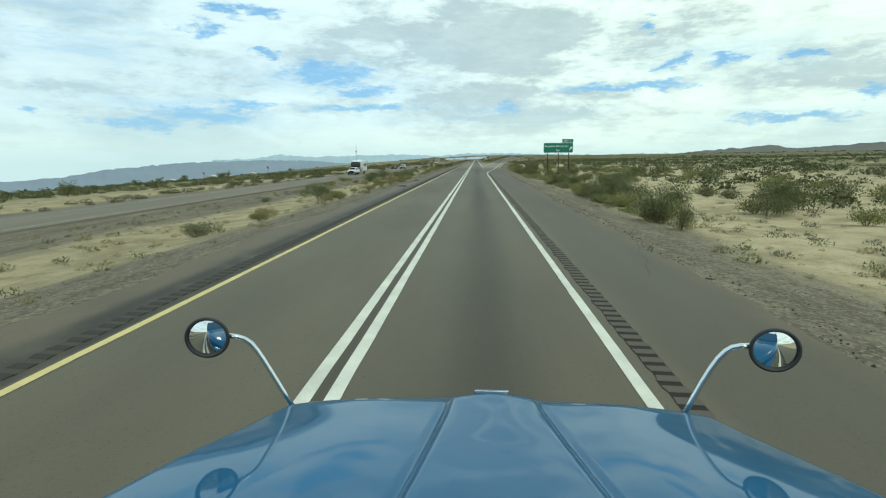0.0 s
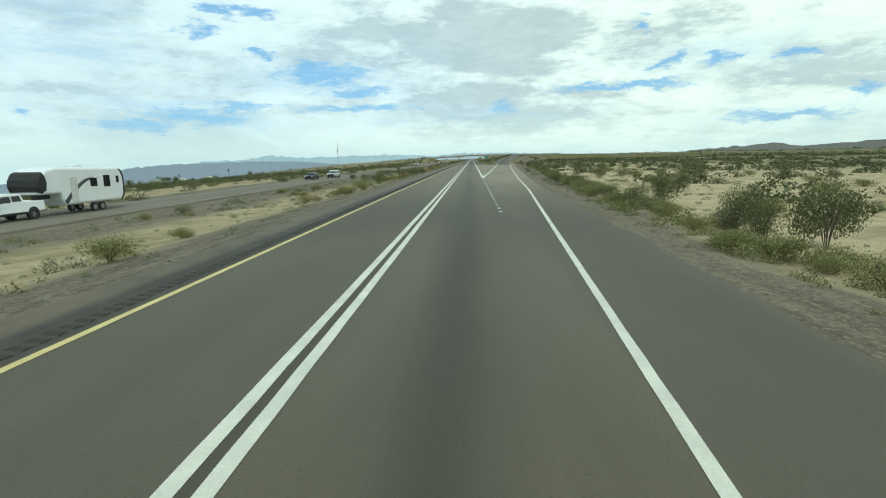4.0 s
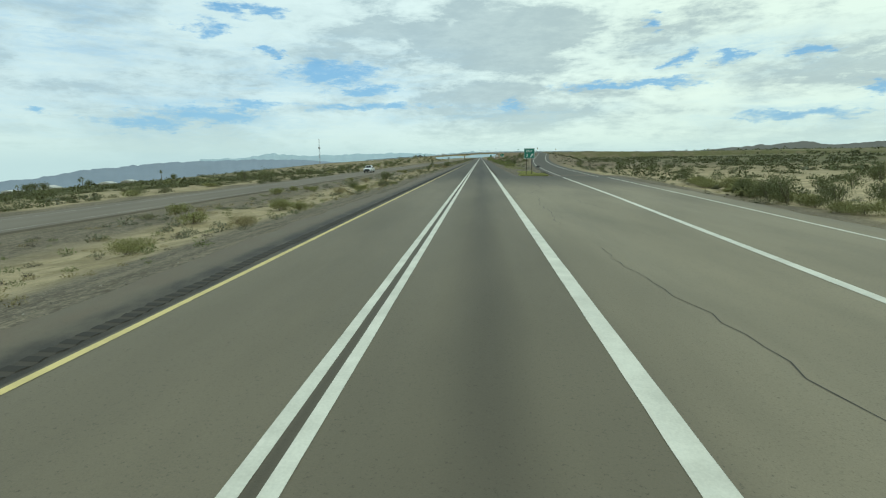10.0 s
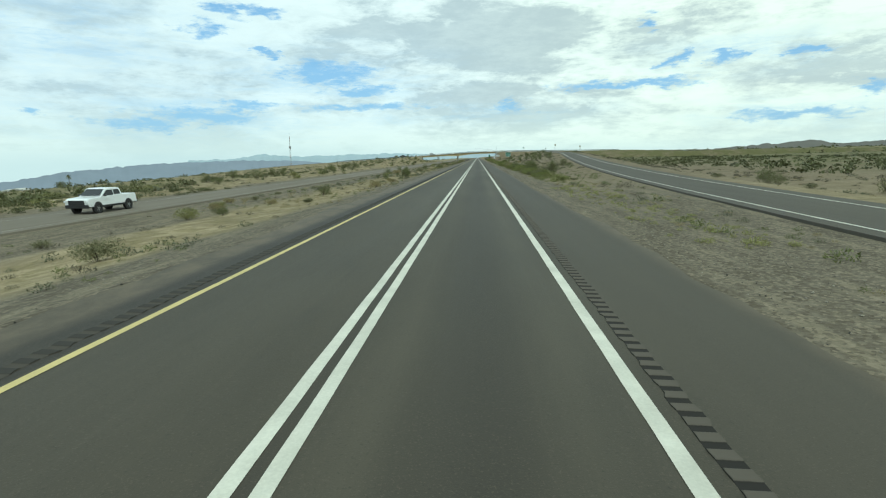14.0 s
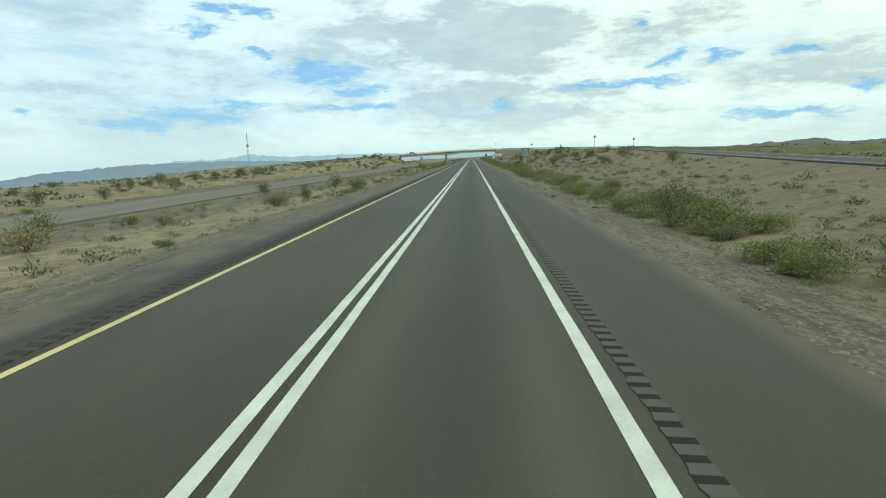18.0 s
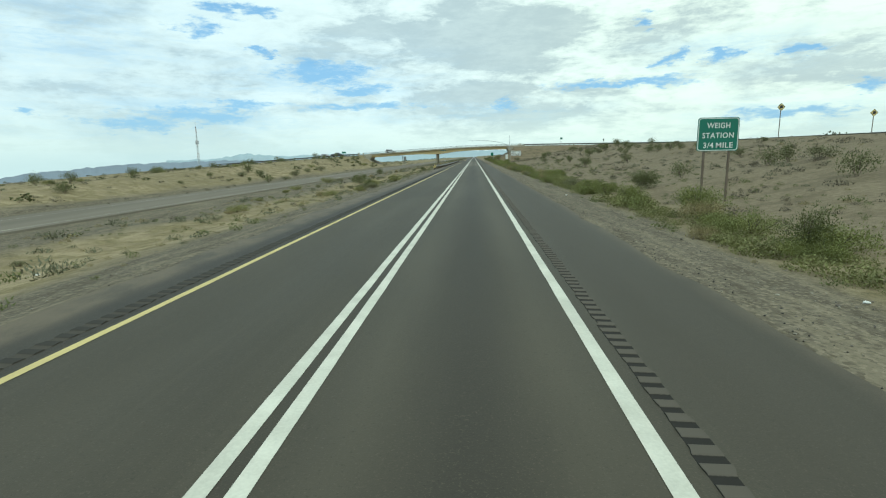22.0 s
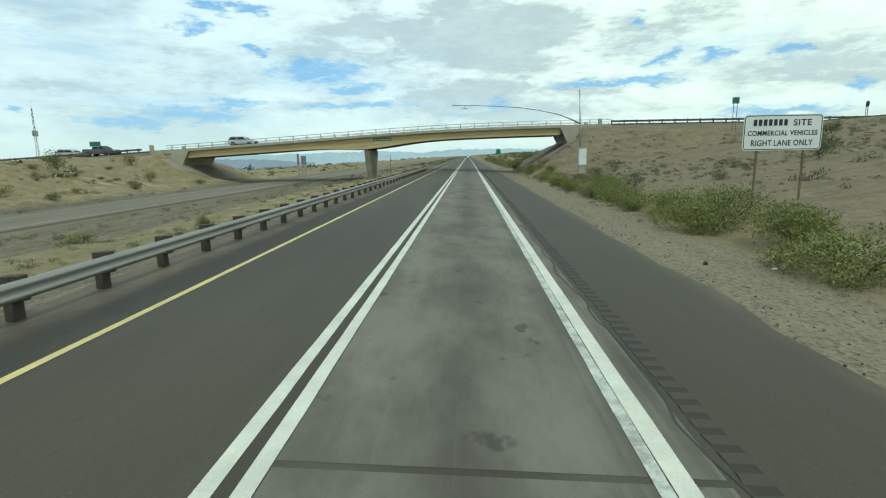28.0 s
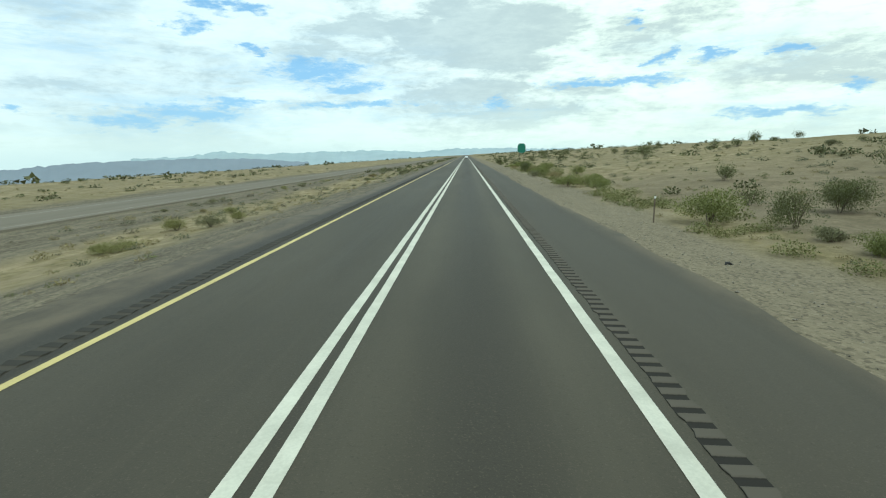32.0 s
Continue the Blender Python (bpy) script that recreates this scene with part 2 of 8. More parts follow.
def asphalt_material():
    """Worn grey asphalt with a dark oil strip in the lane, paler wheel paths, patches and fine aggregate."""
    m = bpy.data.materials.new("worn asphalt")
    m.use_nodes = True
    n = Nodes(m.node_tree)
    place = n.add("ShaderNodeNewGeometry").outputs["Position"]
    sep = n.add("ShaderNodeSeparateXYZ")
    n.link(place, sep.inputs[0])
    x = sep.outputs[0]
    wide = n.noise(n.stretch(place, (0.5, 0.02, 1)), 1.0, 4)
    cloudy = n.noise(n.stretch(place, (0.35, 0.08, 1), (5, 3, 0)), 1.0, 4)
    grain = n.noise(place, 55.0, 2)
    streak = n.noise(n.stretch(place, (7, 0.05, 1)), 1.0, 3)
    base = n.mix(n.ramp(cloudy, 0.3, 0.7), (0.056, 0.054, 0.045), (0.080, 0.077, 0.064))
    blotch = n.noise(n.stretch(place, (1.6, 0.35, 1), (2, 9, 0)), 1.0, 5, 0.65)
    base = n.mix(n.ramp(blotch, 0.48, 0.75, 0.0, 0.45), base, (0.048, 0.046, 0.040))
    base = n.mix(n.ramp(streak, 0.50, 0.74, 0.0, 0.16), base, (0.115, 0.112, 0.095))

    def band(centre, width):
        d = n.math("DIVIDE", n.math("SUBTRACT", x, centre), width)
        return n.math("EXPONENT", n.math("MULTIPLY", n.math("MULTIPLY", d, d), -1.0))

    y = sep.outputs[1]
    stretch_y = n.math("MULTIPLY", n.ramp(y, 110.0, 175.0), n.ramp(y, 338.0, 300.0))
    paler = n.math("MAXIMUM", n.math("MULTIPLY", stretch_y, n.ramp(x, 3.4, 4.4, 0.6, 1.0)), n.ramp(y, 150.0, 90.0, 0.0, 0.34))
    base = n.mix(n.math("MULTIPLY", paler, n.ramp(cloudy, 0.2, 0.8, 0.6, 1.0)), base, (0.345, 0.335, 0.275))
    oil = n.math("MULTIPLY", band(1.9, 0.62), n.ramp(wide, 0.2, 0.75, 0.55, 1.0))
    base = n.mix(n.math("MULTIPLY", oil, n.math("MULTIPLY_ADD", stretch_y, -0.3, 0.85)), base, (0.040, 0.0385, 0.035))
    base = n.mix(n.math("MULTIPLY", band(0.0, 0.10), 0.6), base, (0.040, 0.038, 0.033))
    pale = n.math("MULTIPLY", n.math("MAXIMUM", band(0.75, 0.35), band(2.95, 0.35)), n.ramp(cloudy, 0.3, 0.7, 0.5, 1.0))
    base = n.mix(n.math("MULTIPLY", pale, 0.26), base, (0.15, 0.147, 0.125))
    shoulder = n.math("MULTIPLY", n.ramp(x, 4.2, 4.6), n.math("SUBTRACT", 1.0, stretch_y))
    base = n.mix(n.math("MULTIPLY", shoulder, 0.55), base, n.mix(n.ramp(y, 320.0, 420.0), (0.094, 0.090, 0.078), (0.060, 0.056, 0.049)))
    edge_dark = n.math("MULTIPLY", n.math("MULTIPLY", n.ramp(x, -3.42, -3.54), n.ramp(x, -4.75, -4.1, 0.25, 1.0)), n.ramp(n.noise(n.stretch(place, (1, 0.6, 1)), 1.5, 4), 0.25, 0.6, 0.5, 1.0))
    edge_dark = n.math("MAXIMUM", edge_dark, n.math("MULTIPLY", n.ramp(x, -3.55, -3.75, 0.0, 0.8), n.math("MULTIPLY", n.ramp(y, 655.0, 690.0), n.ramp(y, 835.0, 815.0))))
    base = n.mix(edge_dark, base, (0.030, 0.028, 0.025))
    ramp_part = n.math("MULTIPLY", n.ramp(y, 334.0, 346.0), n.ramp(x, 9.0, 10.0))
    widen = n.math("MULTIPLY", n.math("DIVIDE", n.math("SUBTRACT", y, 95.0), 240.0, clamp=True), n.ramp(y, 337.0, 336.0, 0.0, 13.3))
    verge = n.math("MAXIMUM", n.ramp(x, -4.15, -4.6), n.math("MULTIPLY", n.ramp(n.math("SUBTRACT", x, widen), 6.3, 7.1), n.math("SUBTRACT", 1.0, ramp_part)))
    base = n.mix(n.math("MULTIPLY", verge, n.ramp(n.noise(n.stretch(place, (1, 0.5, 1)), 1.3, 5, 0.65), 0.30, 0.62, 0.2, 1.0)), base, (0.165, 0.146, 0.118))
    base = n.mix(n.math("MULTIPLY", grain, 0.4), base, (0.07, 0.07, 0.062))
    base = n.mix(n.ramp(n.noise(place, 38.0, 4, 0.7), 0.54, 0.70, 0.0, 0.55), base, (0.135, 0.128, 0.110))
    base = n.mix(n.ramp(n.noise(n.stretch(place, (1, 1, 1), (5, 5, 0)), 24.0, 4, 0.7), 0.56, 0.72, 0.0, 0.5), base, (0.030, 0.028, 0.025))
    bsdf = n.add("ShaderNodeBsdfPrincipled")
    base = n.mix(1.0, base, (0.80, 0.71, 0.58), "MULTIPLY")
    n.link(base, bsdf.inputs["Base Color"])
    n.put(bsdf.inputs["Roughness"], n.math("MULTIPLY_ADD", wide, 0.2, 0.62))
    bsdf.inputs["Specular IOR Level"].default_value = 0.36
    relief = n.add("ShaderNodeBump")
    relief.inputs["Strength"].default_value = 0.35
    relief.inputs["Distance"].default_value = 0.008
    n.link(grain, relief.inputs["Height"])
    n.link(relief.outputs[0], bsdf.inputs["Normal"])
    out = n.add("ShaderNodeOutputMaterial")
    n.link(bsdf.outputs[0], out.inputs[0])
    return m


def slab_material():
    """Scraped pale concrete with a dark oil strip, long scrapes, dirty edges and dark blots."""
    m = bpy.data.materials.new("worn concrete lane")
    m.use_nodes = True
    n = Nodes(m.node_tree)
    place = n.add("ShaderNodeNewGeometry").outputs["Position"]
    sep = n.add("ShaderNodeSeparateXYZ")
    n.link(place, sep.inputs[0])
    x = sep.outputs[0]
    scrape = n.noise(n.stretch(place, (6, 0.12, 1)), 1.0, 5, 0.65)
    mottle = n.noise(n.stretch(place, (1, 0.4, 1), (3, 3, 0)), 0.9, 6, 0.65)
    grain = n.noise(place, 45.0, 3)
    col = n.mix(n.ramp(mottle, 0.32, 0.68), (0.112, 0.102, 0.083), (0.190, 0.175, 0.142))
    col = n.mix(n.ramp(scrape, 0.52, 0.72, 0.0, 0.4), col, (0.21, 0.198, 0.160))
    d = n.math("DIVIDE", n.math("SUBTRACT", x, 1.85), 0.55)
    strip_ = n.math("EXPONENT", n.math("MULTIPLY", n.math("MULTIPLY", d, d), -1.0))
    col = n.mix(n.math("MULTIPLY", strip_, n.ramp(mottle, 0.3, 0.7, 0.6, 0.25)), col, (0.066, 0.060, 0.050))
    dirt = n.ramp(x, 2.95, 3.45, 0.0, 0.5)
    col = n.mix(n.math("MULTIPLY", dirt, n.ramp(scrape, 0.36, 0.56, 0.8, 0.1)), col, (0.045, 0.042, 0.036))
    blot = n.noise(n.stretch(place, (1, 0.7, 1), (7, 1, 0)), 1.7, 3, 0.5)
    col = n.mix(n.ramp(blot, 0.66, 0.72, 0.0, 0.6), col, (0.040, 0.037, 0.032))
    col = n.mix(n.math("MULTIPLY", grain, 0.3), col, (0.06, 0.057, 0.048))
    bsdf = n.add("ShaderNodeBsdfPrincipled")
    n.link(col, bsdf.inputs["Base Color"])
    bsdf.inputs["Roughness"].default_value = 0.85
    bsdf.inputs["Specular IOR Level"].default_value = 0.2
    relief = n.add("ShaderNodeBump")
    relief.inputs["Strength"].default_value = 0.3
    relief.inputs["Distance"].default_value = 0.006
    n.link(n.math("ADD", grain, scrape), relief.inputs["Height"])
    n.link(relief.outputs[0], bsdf.inputs["Normal"])
    out = n.add("ShaderNodeOutputMaterial")
    n.link(bsdf.outputs[0], out.inputs[0])
    return m


def desert_material():
    """Pale sand with darker gravel along the roads, grey-green weedy patches and small stones."""
    m = bpy.data.materials.new("desert ground")
    m.use_nodes = True
    n = Nodes(m.node_tree)
    place = n.add("ShaderNodeNewGeometry").outputs["Position"]
    sep = n.add("ShaderNodeSeparateXYZ")
    n.link(place, sep.inputs[0])
    x, y = sep.outputs[0], sep.outputs[1]
    broad = n.noise(n.stretch(place, (1, 0.6, 1)), 0.05, 5)
    mid = n.noise(place, 0.45, 5, 0.6)
    clump = n.noise(n.stretch(place, (1, 0.7, 1), (9, 4, 0)), 0.9, 5, 0.65, 0.4)
    small = n.noise(place, 3.2, 5, 0.65)
    grit = n.noise(place, 22.0, 3, 0.6)
    sand = n.mix(n.ramp(mid, 0.3, 0.7), (0.180, 0.154, 0.108), (0.300, 0.260, 0.186))
    sand = n.mix(n.ramp(broad, 0.35, 0.65, 0.0, 0.6), sand, (0.165, 0.148, 0.104))
    weeds = n.mix(n.ramp(small, 0.35, 0.65), (0.110, 0.098, 0.054), (0.200, 0.172, 0.104))
    # rills of the bank and their shadows, both painted as dark streaks
    rill_shade = n.noise(n.stretch(place, (0.5, 1.3, 1), (1, 8, 0)), 0.55, 6, 0.66, 0.5)
    bank = n.math("MULTIPLY", n.ramp(y, 380.0, 440.0), n.math("MULTIPLY", n.ramp(x, 12.0, 15.0), n.ramp(y, 900.0, 860.0)))
    sand = n.mix(n.math("MULTIPLY", n.ramp(clump, 0.45, 0.58, 0.0, 0.85), n.math("SUBTRACT", 1.0, n.math("MULTIPLY", bank, 0.85))), sand, weeds)
    sand = n.mix(n.math("MULTIPLY", bank, 0.82), sand, n.mix(n.ramp(rill_shade, 0.46, 0.60, 0.0, 0.65), n.mix(n.ramp(small, 0.3, 0.7), (0.108, 0.093, 0.074), (0.195, 0.168, 0.136)), (0.088, 0.076, 0.058)))
    early = n.math("MULTIPLY", n.ramp(y, 420.0, 300.0), n.ramp(x, -4.0, 9.0, 0.55, 1.0))
    sand = n.mix(n.math("MULTIPLY", early, n.ramp(mid, 0.35, 0.6, 0.25, 0.8)), sand, (0.40, 0.355, 0.255))
    gravel = n.mix(n.ramp(small, 0.3, 0.7), (0.080, 0.072, 0.062), (0.150, 0.138, 0.120))
    ruts = n.noise(n.stretch(place, (1.3, 0.22, 1), (4, 1, 0)), 1.0, 6, 0.68)
    gravel = n.mix(n.ramp(ruts, 0.50, 0.64, 0.0, 0.7), gravel, (0.062, 0.056, 0.046))
    gravel = n.mix(n.ramp(ruts, 0.48, 0.38, 0.0, 0.6), gravel, (0.19, 0.172, 0.140))
    gravel = n.mix(n.math("MULTIPLY", n.ramp(y, 640.0, 740.0, 0.0, 0.6), n.ramp(x, 0.0, 6.0)), gravel, (0.205, 0.184, 0.150))
    gravel = n.mix(n.math("MULTIPLY", n.ramp(y, 350.0, 300.0, 0.0, 0.08), n.ramp(x, 0.0, 6.0)), gravel, (0.25, 0.222, 0.17))
    wave = n.math("MULTIPLY", n.math("SUBTRACT", n.noise(n.stretch(place, (1, 0.25, 1)), 0.4, 4), 0.5), 4.5)
    xw = n.math("ADD", x, wave)
    left = n.math("MULTIPLY", n.ramp(xw, -11.0, -8.4), n.ramp(xw, 0.0, -1.0))
    shift = n.math("MULTIPLY", n.ramp(y, 95.0, 320.0, 0.0, 12.0), n.ramp(y, 352.0, 338.0))
    right = n.math("MULTIPLY", n.ramp(n.math("SUBTRACT", xw, shift), 12.2, 9.8), n.ramp(xw, 0.0, 1.0))
    far = n.math("MULTIPLY", n.ramp(xw, -19.5, -16.0, 1.0, 0.0), n.ramp(xw, -38.5, -36.0))
    gore = n.math("MULTIPLY", n.math("MULTIPLY", n.ramp(y, 300.0, 325.0), n.ramp(y, 440.0, 395.0)), n.math("MULTIPLY", n.ramp(xw, 4.0, 7.0), n.ramp(xw, 20.0, 15.0)))
    gr = n.math("MAXIMUM", n.math("MAXIMUM", n.math("MAXIMUM", left, gore), right), n.math("MULTIPLY", far, 0.95))
    pebble = n.add("ShaderNodeTexVoronoi")
    n.link(place, pebble.inputs["Vector"])
    pebble.inputs["Scale"].default_value = 13.0
    shade = n.add("ShaderNodeRGBToBW")
    n.link(pebble.outputs["Color"], shade.inputs[0])
    gravel = n.mix(n.ramp(shade.outputs[0], 0.62, 0.85, 0.0, 0.55), gravel, (0.235, 0.212, 0.178))
    gravel = n.mix(n.ramp(shade.outputs[0], 0.36, 0.18, 0.0, 0.55), gravel, (0.055, 0.049, 0.041))
    col = n.mix(gr, sand, gravel)
    col = n.mix(n.ramp(grit, 0.52, 0.72, 0.0, 0.55), col, (0.10, 0.088, 0.066))
    speck = n.noise(place, 7.0, 4, 0.7)
    col = n.mix(n.ramp(speck, 0.56, 0.68, 0.0, 0.6), col, (0.085, 0.078, 0.055))
    scrub = n.math("MAXIMUM", n.math("MULTIPLY", n.ramp(x, -42.0, -75.0), n.ramp(y, 560.0, 430.0)), n.math("MAXIMUM", n.ramp(x, -130.0, -260.0), n.ramp(x, 38.0, 120.0)))
    col = n.mix(n.math("MULTIPLY", scrub, n.ramp(n.noise(place, 0.09, 6, 0.7), 0.34, 0.56, 0.15, 0.85)), col, (0.085, 0.092, 0.042))
    col = n.mix(1.0, col, (1.12, 1.055, 0.895), "MULTIPLY")
    bsdf = n.add("ShaderNodeBsdfPrincipled")
    n.link(col, bsdf.inputs["Base Color"])
    bsdf.inputs["Roughness"].default_value = 0.95
    bsdf.inputs["Specular IOR Level"].default_value = 0.15
    relief = n.add("ShaderNodeBump")
    relief.inputs["Strength"].default_value = 0.6
    relief.inputs["Distance"].default_value = 0.05
    n.link(n.math("ADD", n.math("MULTIPLY", small, 0.7), n.math("MULTIPLY", grit, 0.6)), relief.inputs["Height"])
    n.link(relief.outputs[0], bsdf.inputs["Normal"])
    out = n.add("ShaderNodeOutputMaterial")
    n.link(bsdf.outputs[0], out.inputs[0])
    return m


ASPHALT = asphalt_material()
DESERT = desert_material()
WHITE_PAINT = surface("road paint white", (0.66, 0.645, 0.555), (0.43, 0.42, 0.355), 0.7, scale=1.5, fine=30, mottle=0.3, bump=0.1)
YELLOW_PAINT = surface("road paint yellow", (0.64, 0.525, 0.215), (0.44, 0.36, 0.155), 0.7, scale=1.5, fine=30, mottle=0.3, bump=0.1)
CONCRETE_LANE = slab_material()
OLD_ASPHALT = surface("pale old asphalt", (0.196, 0.174, 0.140), (0.132, 0.117, 0.094), 0.95, scale=0.5, fine=40, stretch=(1, 0.1, 1), mottle=0.3, gloss=0.12)
FADED_PAINT = surface("faded road paint", (0.40, 0.375, 0.31), (0.17, 0.155, 0.125), 0.9, scale=0.9, fine=20, mottle=0.2, gloss=0.12)
CONCRETE = surface("bridge concrete", (0.40, 0.37, 0.29), (0.25, 0.23, 0.18), 0.85, scale=0.8, fine=14, mottle=0.35)
TAN_PAINT = surface("tan painted girder", (0.50, 0.40, 0.20), (0.36, 0.28, 0.14), 0.65, scale=0.6, fine=9, stretch=(0.3, 1, 1), mottle=0.4, bump=0.05)
SHADED_TAN = surface("shaded tan girder", (0.20, 0.16, 0.11), (0.10, 0.08, 0.06), 0.8, scale=0.6, fine=9)
GALVANISED = surface("galvanised steel", (0.52, 0.54, 0.55), (0.34, 0.36, 0.37), 0.42, 0.85, scale=1.2, fine=18, mottle=0.35, bump=0.05)
DULL_STEEL = surface("weathered rail steel", (0.34, 0.335, 0.315), (0.21, 0.20, 0.185), 0.6, 0.35, scale=0.8, fine=12, stretch=(1, 0.25, 1), mottle=0.3, bump=0.05)
RUSTY_POST = surface("rusty steel post", (0.20, 0.16, 0.12), (0.11, 0.085, 0.065), 0.7, 0.4, scale=3, fine=30)
DARK_WOOD = surface("weathered dark timber", (0.075, 0.058, 0.042), (0.03, 0.024, 0.02), 0.9, scale=6, fine=50, stretch=(4, 4, 0.6), bump=0.4)
SIGN_GREEN = surface("green sign sheeting", (0.012, 0.155, 0.105), (0.010, 0.115, 0.08), 0.45, scale=0.8, fine=14, mottle=0.45, bump=0.0)
SIGN_WHITE = surface("white sign sheeting", (0.72, 0.74, 0.72), (0.55, 0.57, 0.56), 0.45, scale=0.8, fine=14, mottle=0.45, bump=0.0)
SIGN_BLACK = surface("black sign paint", (0.02, 0.02, 0.022), (0.012, 0.012, 0.013), 0.5, scale=2, fine=20, bump=0.0)
ALUMINIUM = surface("bare aluminium", (0.45, 0.46, 0.46), (0.33, 0.34, 0.34), 0.4, 0.8, scale=2, fine=20, bump=0.03)

# ---------------------------------------------------------------- mesh helpers


def part(name, bm, material, parent=None, label="", smooth=False):
    me = bpy.data.meshes.new(name)
    bm.normal_update()
    bm.to_mesh(me)
    bm.free()
    if smooth:
        me.polygons.foreach_set("use_smooth", [True] * len(me.polygons))
    me.materials.append(material)
    ob = new(name, me)
    if parent is not None:
        ob.parent = parent
    if label:
        ob["label"] = label
    return ob


def grid_mesh(name, xs, ys, zf, material, smooth=True):
    """A sheet over the lines xs and ys; zf gives the heights of whole arrays."""
    gx, gy = np.meshgrid(xs, ys)
    return sheet(name, gx, gy, zf(gx, gy), material, smooth)


def sheet(name, gx, gy, gz, material, smooth=True):
    rows, cols = gx.shape
    me = bpy.data.meshes.new(name)
    co = np.stack([gx, gy, gz], -1).reshape(-1, 3).astype(np.float32)
    i = (np.arange(rows - 1)[:, None] * cols + np.arange(cols - 1)[None]).ravel()
    quads = np.stack([i, i + 1, i + cols + 1, i + cols], -1).astype(np.int32)
    me.vertices.add(len(co))
    me.vertices.foreach_set("co", co.ravel())
    me.loops.add(quads.size)
    me.loops.foreach_set("vertex_index", quads.ravel())
    me.polygons.add(len(quads))
    me.polygons.foreach_set("loop_start", np.arange(0, quads.size, 4, dtype=np.int32))
    me.polygons.foreach_set("use_smooth", [smooth] * len(quads))
    me.update()
    me.validate()
    me.materials.append(material)
    return new(name, me)


def soup(name, verts, faces, material, smooth=False):
    me = bpy.data.meshes.new(name)
    me.from_pydata(verts, [], faces)
    if smooth:
        me.polygons.foreach_set("use_smooth", [True] * len(me.polygons))
    me.materials.append(material)
    return new(name, me)


def box(bm, x0, x1, y0, y1, z0, z1, bevel=0.0):
    made = bmesh.ops.create_cube(bm, size=1.0, matrix=Matrix.Translation(((x0 + x1) / 2, (y0 + y1) / 2, (z0 + z1) / 2))
                                 @ Matrix.Diagonal((x1 - x0, y1 - y0, z1 - z0, 1)))
    if bevel:
        edges = list({e for v in made["verts"] for e in v.link_edges})
        bmesh.ops.bevel(bm, geom=edges, offset=bevel, segments=2, affect="EDGES", profile=0.6)
    return bm


def box_part(name, dims, material, parent=None, label="", bevel=0.0):
    return part(name, box(bmesh.new(), *dims, bevel), material, parent, label)


def tube(bm, points, radius, sides=8, cap=True):
    """A round bar along points; radius may be one number or one for each point."""
    pts = [Vector(p) for p in points]
    radii = radius if isinstance(radius, (list, tuple)) else [radius] * len(pts)
    rings = []
    side = None
    for k, p in enumerate(pts):
        way = (pts[min(k + 1, len(pts) - 1)] - pts[max(k - 1, 0)]).normalized()
        if side is None:
            side = way.orthogonal().normalized()
        side = (side - way * side.dot(way)).normalized()
        other = way.cross(side)
        rings.append([bm.verts.new(p + radii[k] * (cos(2 * pi * j / sides) * side + sin(2 * pi * j / sides) * other))
                      for j in range(sides)])
    for a, b in zip(rings, rings[1:]):
        for j in range(sides):
            bm.faces.new((a[j], a[(j + 1) % sides], b[(j + 1) % sides], b[j]))
    if cap:
        bm.faces.new(rings[0][::-1])
        bm.faces.new(rings[-1])
    return bm


def prism(bm, outline, y0, y1):
    """Extrudes an outline of (x, z) from y0 to y1."""
    a = [bm.verts.new((x, y0, z)) for x, z in outline]
    b = [bm.verts.new((x, y1, z)) for x, z in outline]
    bm.faces.new(a)
    bm.faces.new(b[::-1])
    for k in range(len(a)):
        j = (k + 1) % len(a)
        bm.faces.new((a[j], a[k], b[k], b[j]))
    return bm


def side_prism(bm, outline, x0, x1):
    """Extrudes an outline of (y, z) from x0 to x1."""
    a = [bm.verts.new((x0, y, z)) for y, z in outline]
    b = [bm.verts.new((x1, y, z)) for y, z in outline]
    bm.faces.new(a)
    bm.faces.new(b[::-1])
    for k in range(len(a)):
        j = (k + 1) % len(a)
        bm.faces.new((a[j], a[k], b[k], b[j]))
    bmesh.ops.recalc_face_normals(bm, faces=bm.faces)
    return bm


def rounded(x0, x1, z0, z1, r, steps=5):
    out = []
    for cx, cz, a0 in ((x1 - r, z1 - r, 0), (x0 + r, z1 - r, 90), (x0 + r, z0 + r, 180), (x1 - r, z0 + r, 270)):
        for k in range(steps + 1):
            a = radians(a0 + 90 * k / steps)
            out.append((cx + r * cos(a), cz + r * sin(a)))
    return out


def ring(bm, outer, inner, y0, y1):
    """A flat frame between two outlines of the same count."""
    n = len(outer)
    v = [[bm.verts.new((p[0], y, p[1])) for p in o] for o in (outer, inner) for y in (y0, y1)]
    of, ob_, nf, nb = v
    for k in range(n):
        j = (k + 1) % n
        for a, b in ((of, nf), (nf, nb), (nb, ob_), (ob_, of)):
            bm.faces.new((a[k], a[j], b[j], b[k]))
    bmesh.ops.recalc_face_normals(bm, faces=bm.faces)
    return bm


def empty(name, place=(0, 0, 0), turn=0.0):
    ob = new(name)
    ob.empty_display_size = 0.2
    ob.matrix_world = pose(*place, 0, 0, turn)
    return ob


